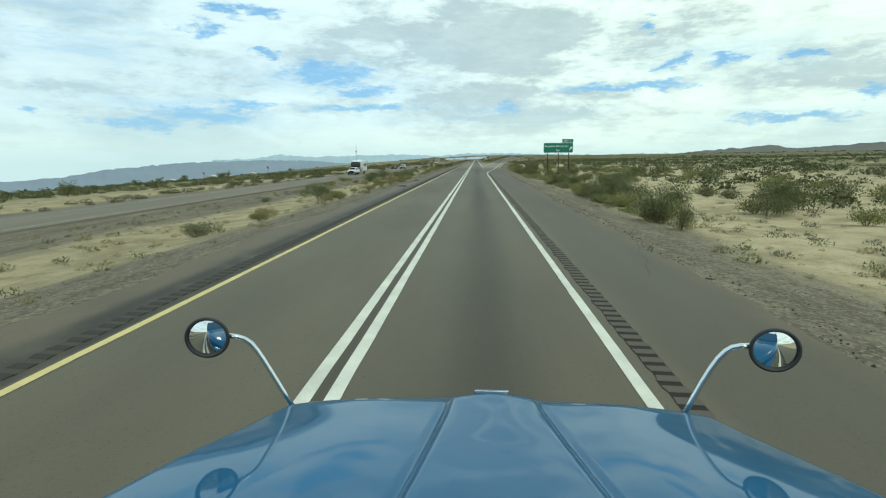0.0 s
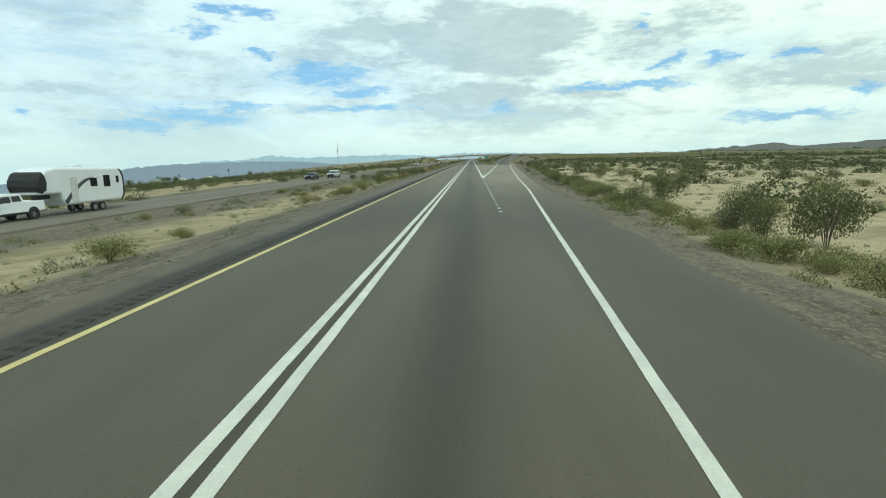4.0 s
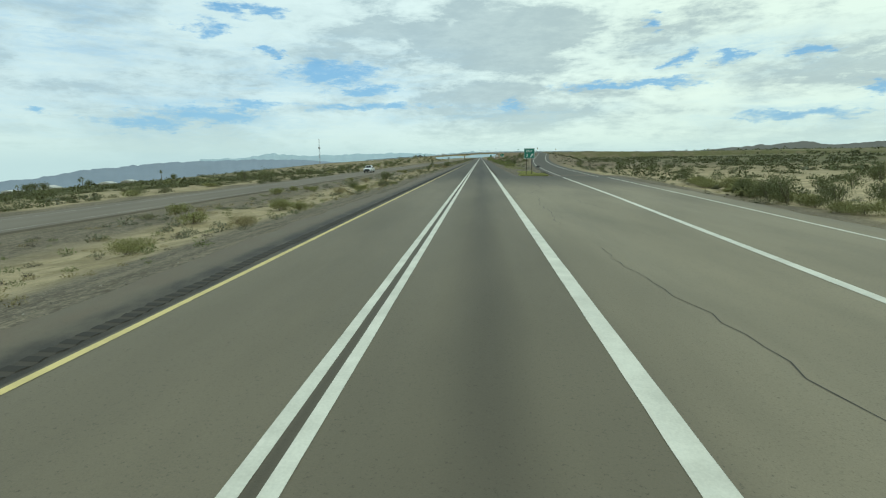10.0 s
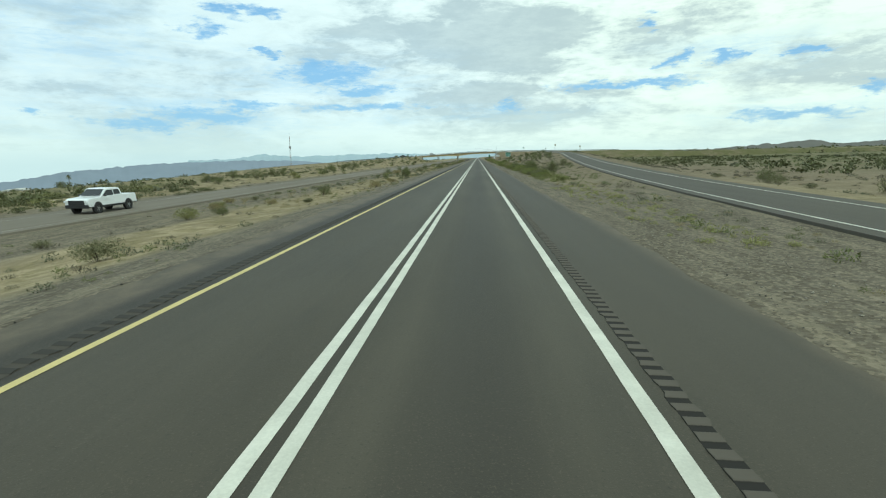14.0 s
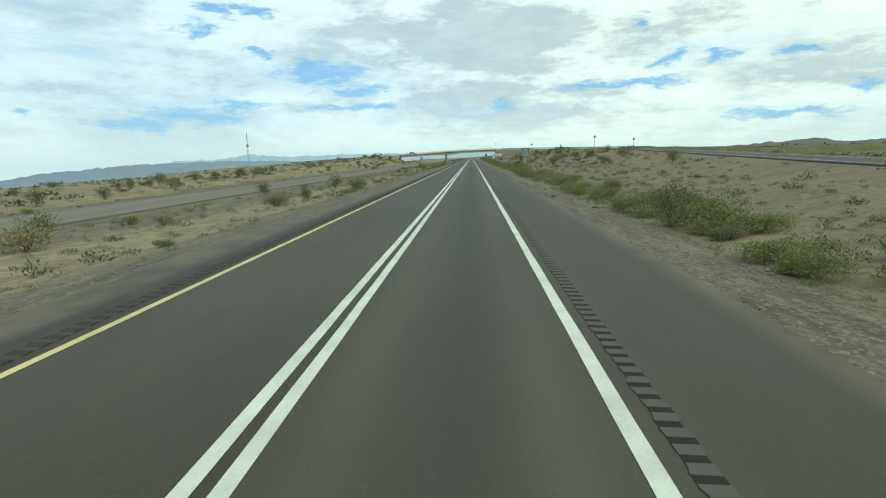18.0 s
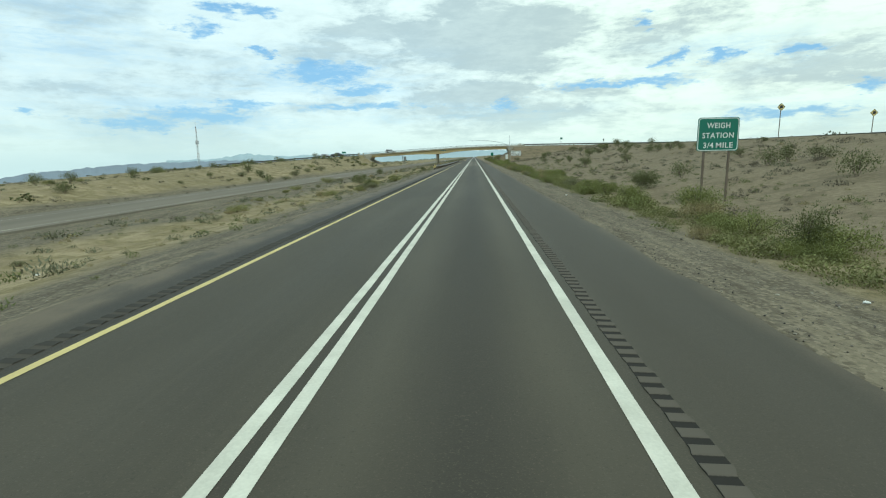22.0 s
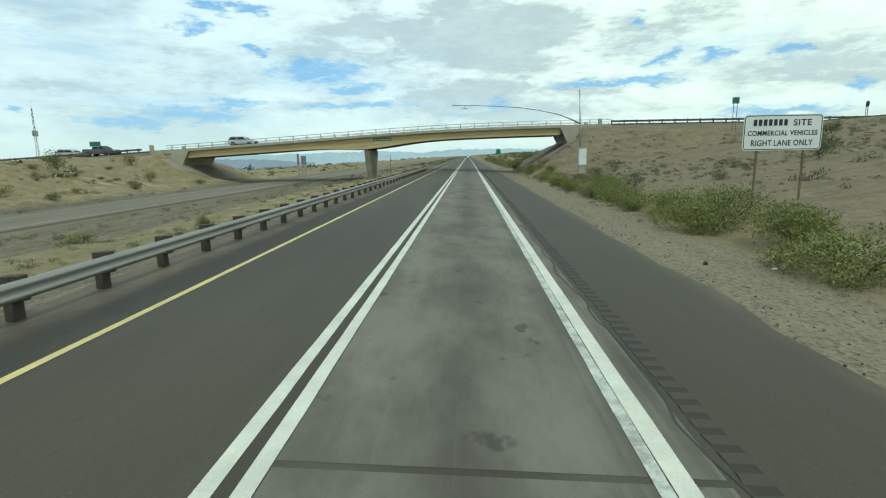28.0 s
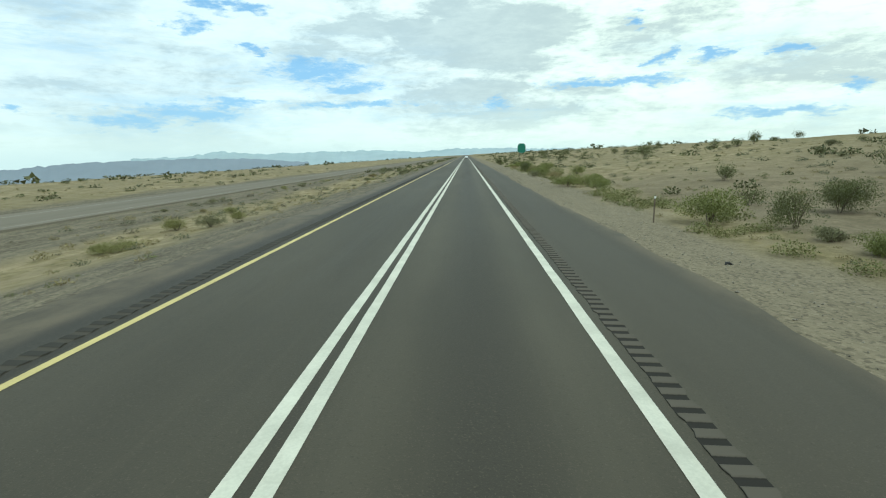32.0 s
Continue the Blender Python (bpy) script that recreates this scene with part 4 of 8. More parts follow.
# ---------------------------------------------------------------- guard rail
def guard_rail():
    thing = tagged(empty("guard_rail", (-4.9, 682, 0.15)), "galvanised steel guard rail on dark timber posts beside the road", "guard rail")
    inv = thing.matrix_world.inverted()

    def rail_x(y):
        return np.interp(y, [682, 690, 702, 732, 830], [-6.1, -5.55, -5.1, -4.8, -4.75])

    prof = [(0.0, 0.155), (0.02, 0.13), (0.075, 0.10), (0.075, 0.06), (0.015, 0.02), (0.015, -0.02), (0.075, -0.06), (0.075, -0.10), (0.02, -0.13), (0.0, -0.155)]
    ys = np.arange(682, 815.5, 1.0)
    cols = [(rail_x(ys) + dx, 0.57 + dz) for dx, dz in prof]
    gx = np.stack([c[0] for c in cols], 1)
    gz = np.stack([c[1] - SLOPE * rail_x(ys) * 0.6 for c in cols], 1)
    gy = np.repeat(ys[:, None], len(prof), 1)
    beam = sheet("w_beam", gx, gy, gz, DULL_STEEL, True)
    mod = beam.modifiers.new("thick", "SOLIDIFY")
    mod.thickness = 0.006
    beam.parent, beam.matrix_parent_inverse = thing, inv
    bm = box(bmesh.new(), -0.09, 0.075, -0.1, 0.1, -0.5, 0.77, 0.012)
    post = part("post", bm, DARK_WOOD, thing)
    bm = box(bmesh.new(), 0.075, 0.215, -0.09, 0.09, 0.38, 0.78, 0.01)
    block = part("block", bm, DARK_WOOD, thing)
    meshes = (post.data, block.data)
    bpy.data.objects.remove(post)
    bpy.data.objects.remove(block)
    for k in range(68):
        y = 682.4 + 1.96 * k
        x = float(rail_x(y))
        for name, me in zip(("post", "block"), meshes):
            o = new(name, me)
            o.parent, o.matrix_parent_inverse = thing, inv
            o.matrix_basis = pose(x - 0.215, y, -SLOPE * x * 0.6, 0, 0, rnd.uniform(-3, 3))
    # striped end plate and the rounded far end
    end = box_part("end_plate", (-6.55, -5.85, 681.75, 681.85, 0.30, 0.95), SIGN_BLACK, thing, "black end plate with yellow stripes", 0.02)
    end.matrix_parent_inverse = inv
    for k in range(3):
        bm = bmesh.new()
        a = -6.55 + 0.2 * k
        prism(bm, [(a, 0.30), (a + 0.13, 0.30), (a + 0.38, 0.95), (a + 0.25, 0.95)], 681.735, 681.749)
        st = part("stripe", bm, YELLOW_PAINT, thing)
        st.matrix_parent_inverse = inv
    bm = bmesh.new()
    tube(bm, [(-4.72 + 0.12 * sin(a), 815.0 + 0.25 * sin(a * 0.5), 0.72) for a in (0, 0.8, 1.6, 2.4, 3.1)], 0.03)
    box(bm, -4.95, -4.68, 815.0, 815.25, 0.47, 0.83, 0.05)
    o = part("end_shoe", bm, GALVANISED, thing)
    o.matrix_parent_inverse = inv


guard_rail()


# ---------------------------------------------------------------- overpass
def overpass():
    bridge = tagged(empty("overpass_bridge", (-14, 820, -0.7)), "two-span highway overpass with tan haunched girders and concrete pier", "bridge")
    inv = bridge.matrix_world.inverted()

    def add(ob):
        ob.parent, ob.matrix_parent_inverse = bridge, inv
        return ob

    xs = np.arange(-49.0, 25.1, 1.0)
    dz = deck_z(xs)

    def swept(name, lower, upper, y0, y1, material, label=""):
        bm = bmesh.new()
        rings = []
        for x, a, b in zip(xs_used, lower, upper):
            rings.append([bm.verts.new((x, y0, a)), bm.verts.new((x, y1, a)), bm.verts.new((x, y1, b)), bm.verts.new((x, y0, b))])
        for p, q in zip(rings, rings[1:]):
            for j in range(4):
                bm.faces.new((p[j], p[(j + 1) % 4], q[(j + 1) % 4], q[j]))
        bm.faces.new(rings[0])
        bm.faces.new(rings[-1][::-1])
        bmesh.ops.recalc_face_normals(bm, faces=bm.faces)
        return add(part(name, bm, material, None, label))

    xs_used = xs
    swept("deck", dz - 0.30, dz, BRIDGE_Y0 + 0.02, BRIDGE_Y1 - 0.02, CONCRETE)
    for y0, y1 in ((BRIDGE_Y0 - 0.18, BRIDGE_Y0 + 0.22), (BRIDGE_Y1 - 0.22, BRIDGE_Y1 + 0.18)):
        swept("curb", dz - 0.22, dz + 0.20, y0, y1, CONCRETE, "pale concrete edge beam")
    xs_used = np.arange(-46.0, 17.9, 1.0)
    gz = deck_z(xs_used)
    depth = 0.95 + 0.75 * np.exp(-((xs_used + 15.0) / 7.0) ** 2)
    # girders behind the front one get a darkened copy of the tan, shade included
    for k in range(5):
        y = BRIDGE_Y0 + 0.35 + k * 2.2
        swept("girder", gz - 0.34 - depth, gz - 0.30, y, y + 0.28, TAN_PAINT if k == 0 else SHADED_TAN)
        swept("girder_flange", gz - 0.40 - depth, gz - 0.335 - depth, y - 0.10, y + 0.38, TAN_PAINT if k == 0 else SHADED_TAN)
    # handrail: posts and two bars on either side
    for y in (BRIDGE_Y0 + 0.02, BRIDGE_Y1 - 0.02):
        for lift, r in ((0.52, 0.04), (0.92, 0.05)):
            bm = bmesh.new()
            tube(bm, [(x, y, z + lift) for x, z in zip(xs, dz)], r, 6)
            add(part("rail_bar", bm, GALVANISED, None, smooth=True))
        bm = box(bmesh.new(), -0.07, 0.07, -0.06, 0.06, 0.18, 0.95, 0.015)
        me = part("rail_post", bm, GALVANISED)
        mesh = me.data
        bpy.data.objects.remove(me)
        for k in range(31):
            x = -48.0 + k * 2.32
            o = new("rail_post", mesh)
            add(o)
            o.matrix_basis = pose(x, y, float(deck_z(x)))
    # pier: a wall that narrows towards the ground, with bearings
    bm = bmesh.new()
    rings = []
    for z, hx, hy in ((-1.4, 0.40, 1.9), (2.4, 0.47, 3.7), (3.60, 0.49, 4.1)):
        ring_ = []
        for sx, sy in ((-1, -1), (1, -1), (1, 1), (-1, 1)):
            ring_.append(bm.verts.new((-15.0 + sx * hx, 820 + sy * hy, z)))
        rings.append(ring_)
    for p, q in zip(rings, rings[1:]):
        for j in range(4):
            bm.faces.new((p[j], p[(j + 1) % 4], q[(j + 1) % 4], q[j]))
    bm.faces.new(rings[-1])
    bmesh.ops.recalc_face_normals(bm, faces=bm.faces)
    bmesh.ops.bevel(bm, geom=[e for e in bm.edges if abs((e.verts[0].co - e.verts[1].co).normalized().z) > 0.9], offset=0.12, segments=3, affect="EDGES")
    add(part("pier", bm, CONCRETE, None, "tapered concrete pier"))
    top = float(deck_z(-15.0)) - 0.40 - 1.7
    for k in range(5):
        y = BRIDGE_Y0 + 0.49 + k * 2.2
        add(box_part("bearing", (-15.3, -14.7, y - 0.24, y + 0.24, 3.52, top + 0.06), RUSTY_POST, None, "", 0.02))
    stub = part("approach_post", box(bmesh.new(), -0.08, 0.08, -0.08, 0.08, -0.4, 0.8, 0.01), DARK_WOOD)
    post_mesh = stub.data
    bpy.data.objects.remove(stub)
    # abutments with leaning wing walls
    for sgn, x in ((1, 17.7), (-1, -46.0)):
        z1 = float(deck_z(x)) - 0.3
        bm = bmesh.new()
        prism(bm, [(x - 0.1 * sgn, z1 - 0.2), (x + 1.0 * sgn, z1 - 0.2), (x + 3.4 * sgn, z1 - 4.2), (x - 0.2 * sgn + 0.9 * sgn, z1 - 4.2)], BRIDGE_Y0 + 0.1, BRIDGE_Y1 - 0.1)
        bmesh.ops.recalc_face_normals(bm, faces=bm.faces)
        add(part("abutment", bm, CONCRETE))
        for y0, y1 in ((BRIDGE_Y0 - 0.28, BRIDGE_Y0 + 0.1), (BRIDGE_Y1 - 0.1, BRIDGE_Y1 + 0.28)):
            bm = bmesh.new()
            zt = float(deck_z(x + 3 * sgn)) + 0.20
            prism(bm, [(x - 0.9 * sgn, z1 + 0.2), (x + 5.6 * sgn, zt), (x + 5.6 * sgn, zt - 1.4), (x + 1.3 * sgn, z1 - 3.4), (x + 0.9 * sgn, z1 - 3.4)], y0, y1)
            bmesh.ops.recalc_face_normals(bm, faces=bm.faces)
            add(part("wing_wall", bm, CONCRETE))
            bm = bmesh.new()
            a0, a1 = y0 - 0.004, y1 + 0.004
            prism(bm, [(x + 3.3 * sgn, zt - 0.25), (x + 3.36 * sgn, zt - 0.25), (x + 4.3 * sgn, zt - 1.7), (x + 4.24 * sgn, zt - 1.7)], a0, a1)
            bmesh.ops.recalc_face_normals(bm, faces=bm.faces)
            add(part("wing_joint", bm, TAR))
            add(box_part("end_post", (*sorted((x + 5.2 * sgn, x + 5.75 * sgn)), y0 - 0.06, y1 + 0.06, zt - 0.6, zt + 0.85), CONCRETE, None, "", 0.03))
        # guard rails of the approaches
        for y in (BRIDGE_Y0 + 0.1, BRIDGE_Y1 - 0.1):
            far = 120 if sgn > 0 else -120
            px = np.linspace(x + 7.4 * sgn, far, 60)
            bm = bmesh.new()
            for a, b in zip(px, px[1:]):
                za, zb = float(deck_z(a)), float(deck_z(b))
                v = [bm.verts.new(p) for p in ((a, y, za + 0.42), (b, y, zb + 0.42), (b, y, zb + 0.74), (a, y, za + 0.74))]
                bm.faces.new(v)
                w = [bm.verts.new(p) for p in ((a, y + 0.04, za + 0.42), (b, y + 0.04, zb + 0.42), (b, y + 0.04, zb + 0.74), (a, y + 0.04, za + 0.74))]
                bm.faces.new(w[::-1])
                bm.faces.new((v[3], v[2], w[2], w[3]))
                bm.faces.new((v[1], v[0], w[0], w[1]))
            bmesh.ops.remove_doubles(bm, verts=list(bm.verts), dist=0.001)
            # colour darkened so the rail stands as a silhouette against the sky
            add(part("approach_rail", bm, surface("silhouette rail", (0.10, 0.095, 0.085), (0.06, 0.057, 0.05), 0.7, 0.3)))
            for a in np.arange(min(px[0], far), max(px[0], far), 2.0):
                o = add(new("approach_post", post_mesh))
                o.matrix_basis = pose(a, y + 0.06, float(deck_z(a)))
    for y in (BRIDGE_Y0 + 0.335, BRIDGE_Y0 + 9.43):
        add(box_part("girder_splice", (-14.65, -14.53, y - 0.02, y + 0.02, 3.95, float(deck_z(-14.2)) - 0.36), TAN_PAINT, None, "", 0.008))
    # dark stain streaks of the girder face, built as thin raised strips
    for x0, x1, za, zb in ((-18.0, -14.8, 4.14, 4.26), (-14.4, -11.8, 4.42, 4.62)):
        bm = prism(bmesh.new(), [(x0, za), (x1, zb), (x1, zb + 0.05), (x0, za + 0.05)], BRIDGE_Y0 + 0.342, BRIDGE_Y0 + 0.348)
        bmesh.ops.recalc_face_normals(bm, faces=bm.faces)
        add(part("girder_stiffener", bm, RUSTY_POST))
    add(box_part("name_plate", (-13.75, -10.75, BRIDGE_Y0 + 0.285, BRIDGE_Y0 + 0.335, 5.16, 5.60), SIGN_GREEN, None, "green plate with the road name", 0.02))
    for t in lettering("plate_text", "Needle Mountain Rd", -12.25, BRIDGE_Y0 + 0.278, 5.27, 0.28, SIGN_WHITE, None, 2.6):
        add(t)


overpass()
SLOPE_CONCRETE = surface("dusty slope concrete", (0.285, 0.255, 0.205), (0.20, 0.178, 0.142), 0.95, scale=0.35, fine=9, mottle=0.35, gloss=0.15)
for xs in (np.arange(11.6, 19.3, 0.4), np.arange(-48.2, -39.0, 0.4)):
    ob = grid_mesh("slope_paving", xs, np.concatenate([[811.6], np.arange(812.5, 828, 1.5), [828.4]]),
                   lambda x, y: land(x, y * 0 + 820, False) + 0.03 + 0.05 * (value_noise(x / 1.7, y / 2.1, 8) - 0.5), SLOPE_CONCRETE, True)
    tagged(ob, "smooth dusty concrete slope paving under the overpass", "slope", kind="structure")


# ---------------------------------------------------------------- signs
def panel(name, thing, x0, x1, z0, z1, y, face, border, r=0.08, inset=0.03, width=0.035):
    bm = prism(bmesh.new(), rounded(x0, x1, z0, z1, r), y, y + 0.03)
    bmesh.ops.recalc_face_normals(bm, faces=bm.faces)
    board = part(name, bm, face, thing)
    if border:
        bm = ring(bmesh.new(), rounded(x0 + inset, x1 - inset, z0 + inset, z1 - inset, r), rounded(x0 + inset + width, x1 - inset - width, z0 + inset + width, z1 - inset - width, r * 0.8), y - 0.005, y - 0.001)
        part("border", bm, border, board)
    return board


def posts_of(thing, xs, y, z0s, z1, r=0.06, material=None):
    for x, z0 in zip(xs, z0s):
        bm = bmesh.new()
        box(bm, x - r, x + r, y - r, y + r, z0 - 0.5, z1, 0.012)
        part("post", bm, material or RUSTY_POST, thing)


def arrow(bm, x, z, size, y):
    """An arrow that points up to the right, facing -y."""
    def p(u, v):
        a = radians(-38)
        return (x + size * (u * cos(a) - v * sin(a)), z + size * (u * sin(a) + v * cos(a)))
    outline = [p(-0.10, -0.5), (p(0.10, -0.5)), p(0.10, 0.08), p(0.32, 0.08), p(0.0, 0.5), p(-0.32, 0.08), p(-0.10, 0.08)]
    prism(bm, outline, y - 0.012, y - 0.004)
    bmesh.ops.recalc_face_normals(bm, faces=bm.faces)
    return bm


def big_sign():
    y = 106.5
    s = tagged(empty("exit_guide_sign"), "large green highway guide sign with white letters on three posts", "road sign")
    panel("panel", s, 15.15, 20.95, 3.55, 5.52, y, SIGN_GREEN, SIGN_WHITE, 0.22, 0.03, 0.05)
    panel("exit_tab", s, 18.75, 20.95, 5.53, 6.25, y, SIGN_GREEN, SIGN_WHITE, 0.14, 0.03, 0.045)
    lettering("line_one", "Needle Mountain", 17.72, y - 0.008, 4.68, 0.56, SIGN_WHITE, s, 4.55)
    lettering("line_two", "Rd", 17.95, y - 0.008, 3.86, 0.56, SIGN_WHITE, s, 0.62)
    lettering("tab_text", "EXIT  2", 19.85, y - 0.008, 5.72, 0.38, SIGN_WHITE, s, 1.3)
    part("arrow", arrow(bmesh.new(), 20.46, 4.42, 0.95, y), SIGN_WHITE, s)
    posts_of(s, (16.0, 18.15, 20.15), y + 0.11, (-1.0, -1.0, -0.95), 5.4, 0.075, DARK_WOOD)


def gore_sign():
    y = 338.8
    s = tagged(empty("exit_gore_sign"), "green exit sign with white arrow on two posts", "road sign")
    panel("panel", s, 8.2, 9.75, 2.28, 3.74, y, SIGN_GREEN, SIGN_WHITE, 0.09, 0.015, 0.035)
    lettering("line_one", "EXIT", 8.97, y - 0.008, 3.2, 0.44, SIGN_WHITE, s, 0.86)
    lettering("line_two", "2", 8.68, y - 0.008, 2.52, 0.56, SIGN_WHITE, s)
    part("arrow", arrow(bmesh.new(), 9.36, 2.72, 0.62, y), SIGN_WHITE, s)
    posts_of(s, (8.6, 9.38), y + 0.1, (-0.35, -0.35), 3.5, 0.04, DARK_WOOD)
    m = tagged(empty("object_marker"), "small black marker board with three pale squares on a thin post", "road sign")
    panel("panel", m, 9.95, 10.55, 0.95, 1.18, y - 0.5, SIGN_BLACK, None, 0.03)
    for k in range(3):
        box_part("reflector", (10.04 + 0.18 * k, 10.10 + 0.18 * k, y - 0.512, y - 0.502, 1.02, 1.11), SIGN_WHITE, m)
    posts_of(m, (10.25,), y - 0.44, (-0.3,), 1.1, 0.025)


def weigh_sign():
    y = 602.5
    s = tagged(empty("weigh_station_sign"), "green weigh station distance sign on two rusty posts", "road sign")
    panel("panel", s, 14.5, 16.75, 2.62, 4.46, y, SIGN_GREEN, SIGN_WHITE, 0.16, 0.03, 0.04)
    lettering("line_one", "WEIGH", 15.62, y - 0.008, 3.88, 0.42, SIGN_WHITE, s, 1.25)
    lettering("line_two", "STATION", 15.62, y - 0.008, 3.34, 0.42, SIGN_WHITE, s, 1.7)
    lettering("line_three", "MILE", 16.0, y - 0.008, 2.80, 0.42, SIGN_WHITE, s, 0.92)
    lettering("fraction", "3/4", 15.13, y - 0.008, 2.80, 0.42, SIGN_WHITE, s, 0.56)
    posts_of(s, (14.95, 16.32), y + 0.1, (0.0, 0.2), 4.3, 0.055)


def lane_sign():
    y = 753.0
    s = tagged(empty("commercial_vehicle_sign"), "white rectangular sign with black letters on two thin posts", "road sign")
    panel("panel", s, 14.55, 18.05, 2.55, 4.15, y, SIGN_WHITE, SIGN_BLACK, 0.16, 0.03, 0.035)
    for k in range(7):
        box_part("letter_bar", (14.98 + 0.225 * k, 15.13 + 0.225 * k, y - 0.012, y - 0.004, 3.66, 3.94), SIGN_BLACK, s)
    lettering("line_one", "SITE", 17.15, y - 0.008, 3.66, 0.39, SIGN_BLACK, s, 0.8)
    lettering("line_two", "COMMERCIAL VEHICLES", 16.3, y - 0.008, 3.22, 0.32, SIGN_BLACK, s, 3.1)
    lettering("line_three", "RIGHT LANE ONLY", 16.3, y - 0.008, 2.76, 0.37, SIGN_BLACK, s, 2.75)
    posts_of(s, (15.25, 17.35), y + 0.08, (0.1, 0.3), 4.0, 0.04, RUSTY_POST)


def mile_marker():
    y = 821.5
    s = tagged(empty("mile_marker"), "small green mile marker with a white numeral on a thin post", "road sign")
    panel("panel", s, 11.05, 11.33, 1.12, 1.95, y, SIGN_GREEN, None, 0.02)
    lettering("numeral", "3", 11.19, y - 0.008, 1.2, 0.5, SIGN_WHITE, s)
    box_part("bar", (11.08, 11.30, y - 0.01, y - 0.002, 1.78, 1.83), SIGN_WHITE, s)
    posts_of(s, (11.19,), y + 0.05, (-0.3,), 1.2, 0.022)


big_sign(), gore_sign(), weigh_sign(), lane_sign(), mile_marker()


def small_sign(label, x, y, z0, z1, w, h, face, post_z, round_top=False):
    s = tagged(empty("roadside_sign"), label, "road sign")
    panel("panel", s, x - w / 2, x + w / 2, z1 - h, z1, y, face, SIGN_WHITE if face is SIGN_GREEN else None, min(w, h) * (0.4 if round_top else 0.08), 0.03, 0.03)
    posts_of(s, (x - w * 0.25, x + w * 0.25), y + 0.06, (z0, z0), z1 - 0.1, 0.035)
    return s


small_sign("green sign on the overpass approach", 40.2, 806.5, 6.0, 10.1, 1.0, 0.9, SIGN_GREEN, 6)
small_sign("green sign on the overpass approach", -57.0, 809.0, 3.0, 5.6, 1.8, 0.8, SIGN_GREEN, 3)
small_sign("black backed round sign on a pole", 58.4, 806.5, 6.0, 9.2, 0.5, 0.8, SIGN_BLACK, 6, True)
small_sign("green rounded route sign on the verge", 15.4, 963.0, 0.2, 5.1, 2.0, 2.4, SIGN_GREEN, 0, True)
for x, w, top in ((-34.03, 0.51, 3.42), (-32.88, 1.1, 2.97)):
    s = tagged(empty("sign_back"), "bare grey back of a large highway sign on posts", "road sign")
    panel("panel", s, x - w / 2, x + w / 2, 1.08, top, 838.0, ALUMINIUM, None, 0.06)
    posts_of(s, (x - w * 0.3, x + w * 0.3), 837.85, (-1.3, -1.3), top - 0.1, 0.05, ALUMINIUM)


def warning_sign(x, y, z, top):
    s = tagged(empty("warning_sign", (x, y, z)), "yellow diamond warning sign with black symbol on a thin post", "road sign", "warning signs at the ramp")
    h = top - z
    bm = prism(bmesh.new(), [(0, h), (-0.52, h - 0.52), (0, h - 1.04), (0.52, h - 0.52)], -0.03, 0.0)
    bmesh.ops.recalc_face_normals(bm, faces=bm.faces)
    board = part("board", bm, YELLOW_PAINT, s)
    bm = ring(bmesh.new(), [(0, h - 0.03), (-0.49, h - 0.52), (0, h - 1.01), (0.49, h - 0.52)], [(0, h - 0.08), (-0.44, h - 0.52), (0, h - 0.96), (0.44, h - 0.52)], -0.036, -0.031)
    part("border", bm, SIGN_BLACK, board)
    bm = prism(bmesh.new(), [(-0.12, h - 0.3), (-0.2, h - 0.42), (-0.2, h - 0.58), (-0.12, h - 0.7), (0.12, h - 0.7), (0.2, h - 0.58), (0.2, h - 0.42), (0.12, h - 0.3)], -0.038, -0.032)
    bmesh.ops.recalc_face_normals(bm, faces=bm.faces)
    part("symbol", bm, SIGN_BLACK, board)
    posts_of(s, (0,), 0.04, (0,), h - 0.2, 0.04)


warning_sign(42.7, 645.5, float(ramp_z(645.5)) - 0.15, 8.85)
warning_sign(56.0, 647.5, float(ramp_z(647.5)) - 0.4, 8.0)
# delineators and short posts along the verge
for x, y, h in ((-5.9, 818, 1.1), (9.9, 854.9, 1.2)):
    s = tagged(empty("verge_post"), "thin rusty marker post standing in the verge", "post")
    z = float(land(x, y))
    posts_of(s, (x,), y, (z,), z + h, 0.03)
    box_part("reflector", (x - 0.045, x + 0.045, y - 0.036, y - 0.031, z + h - 0.14, z + h - 0.04), SIGN_WHITE, s)


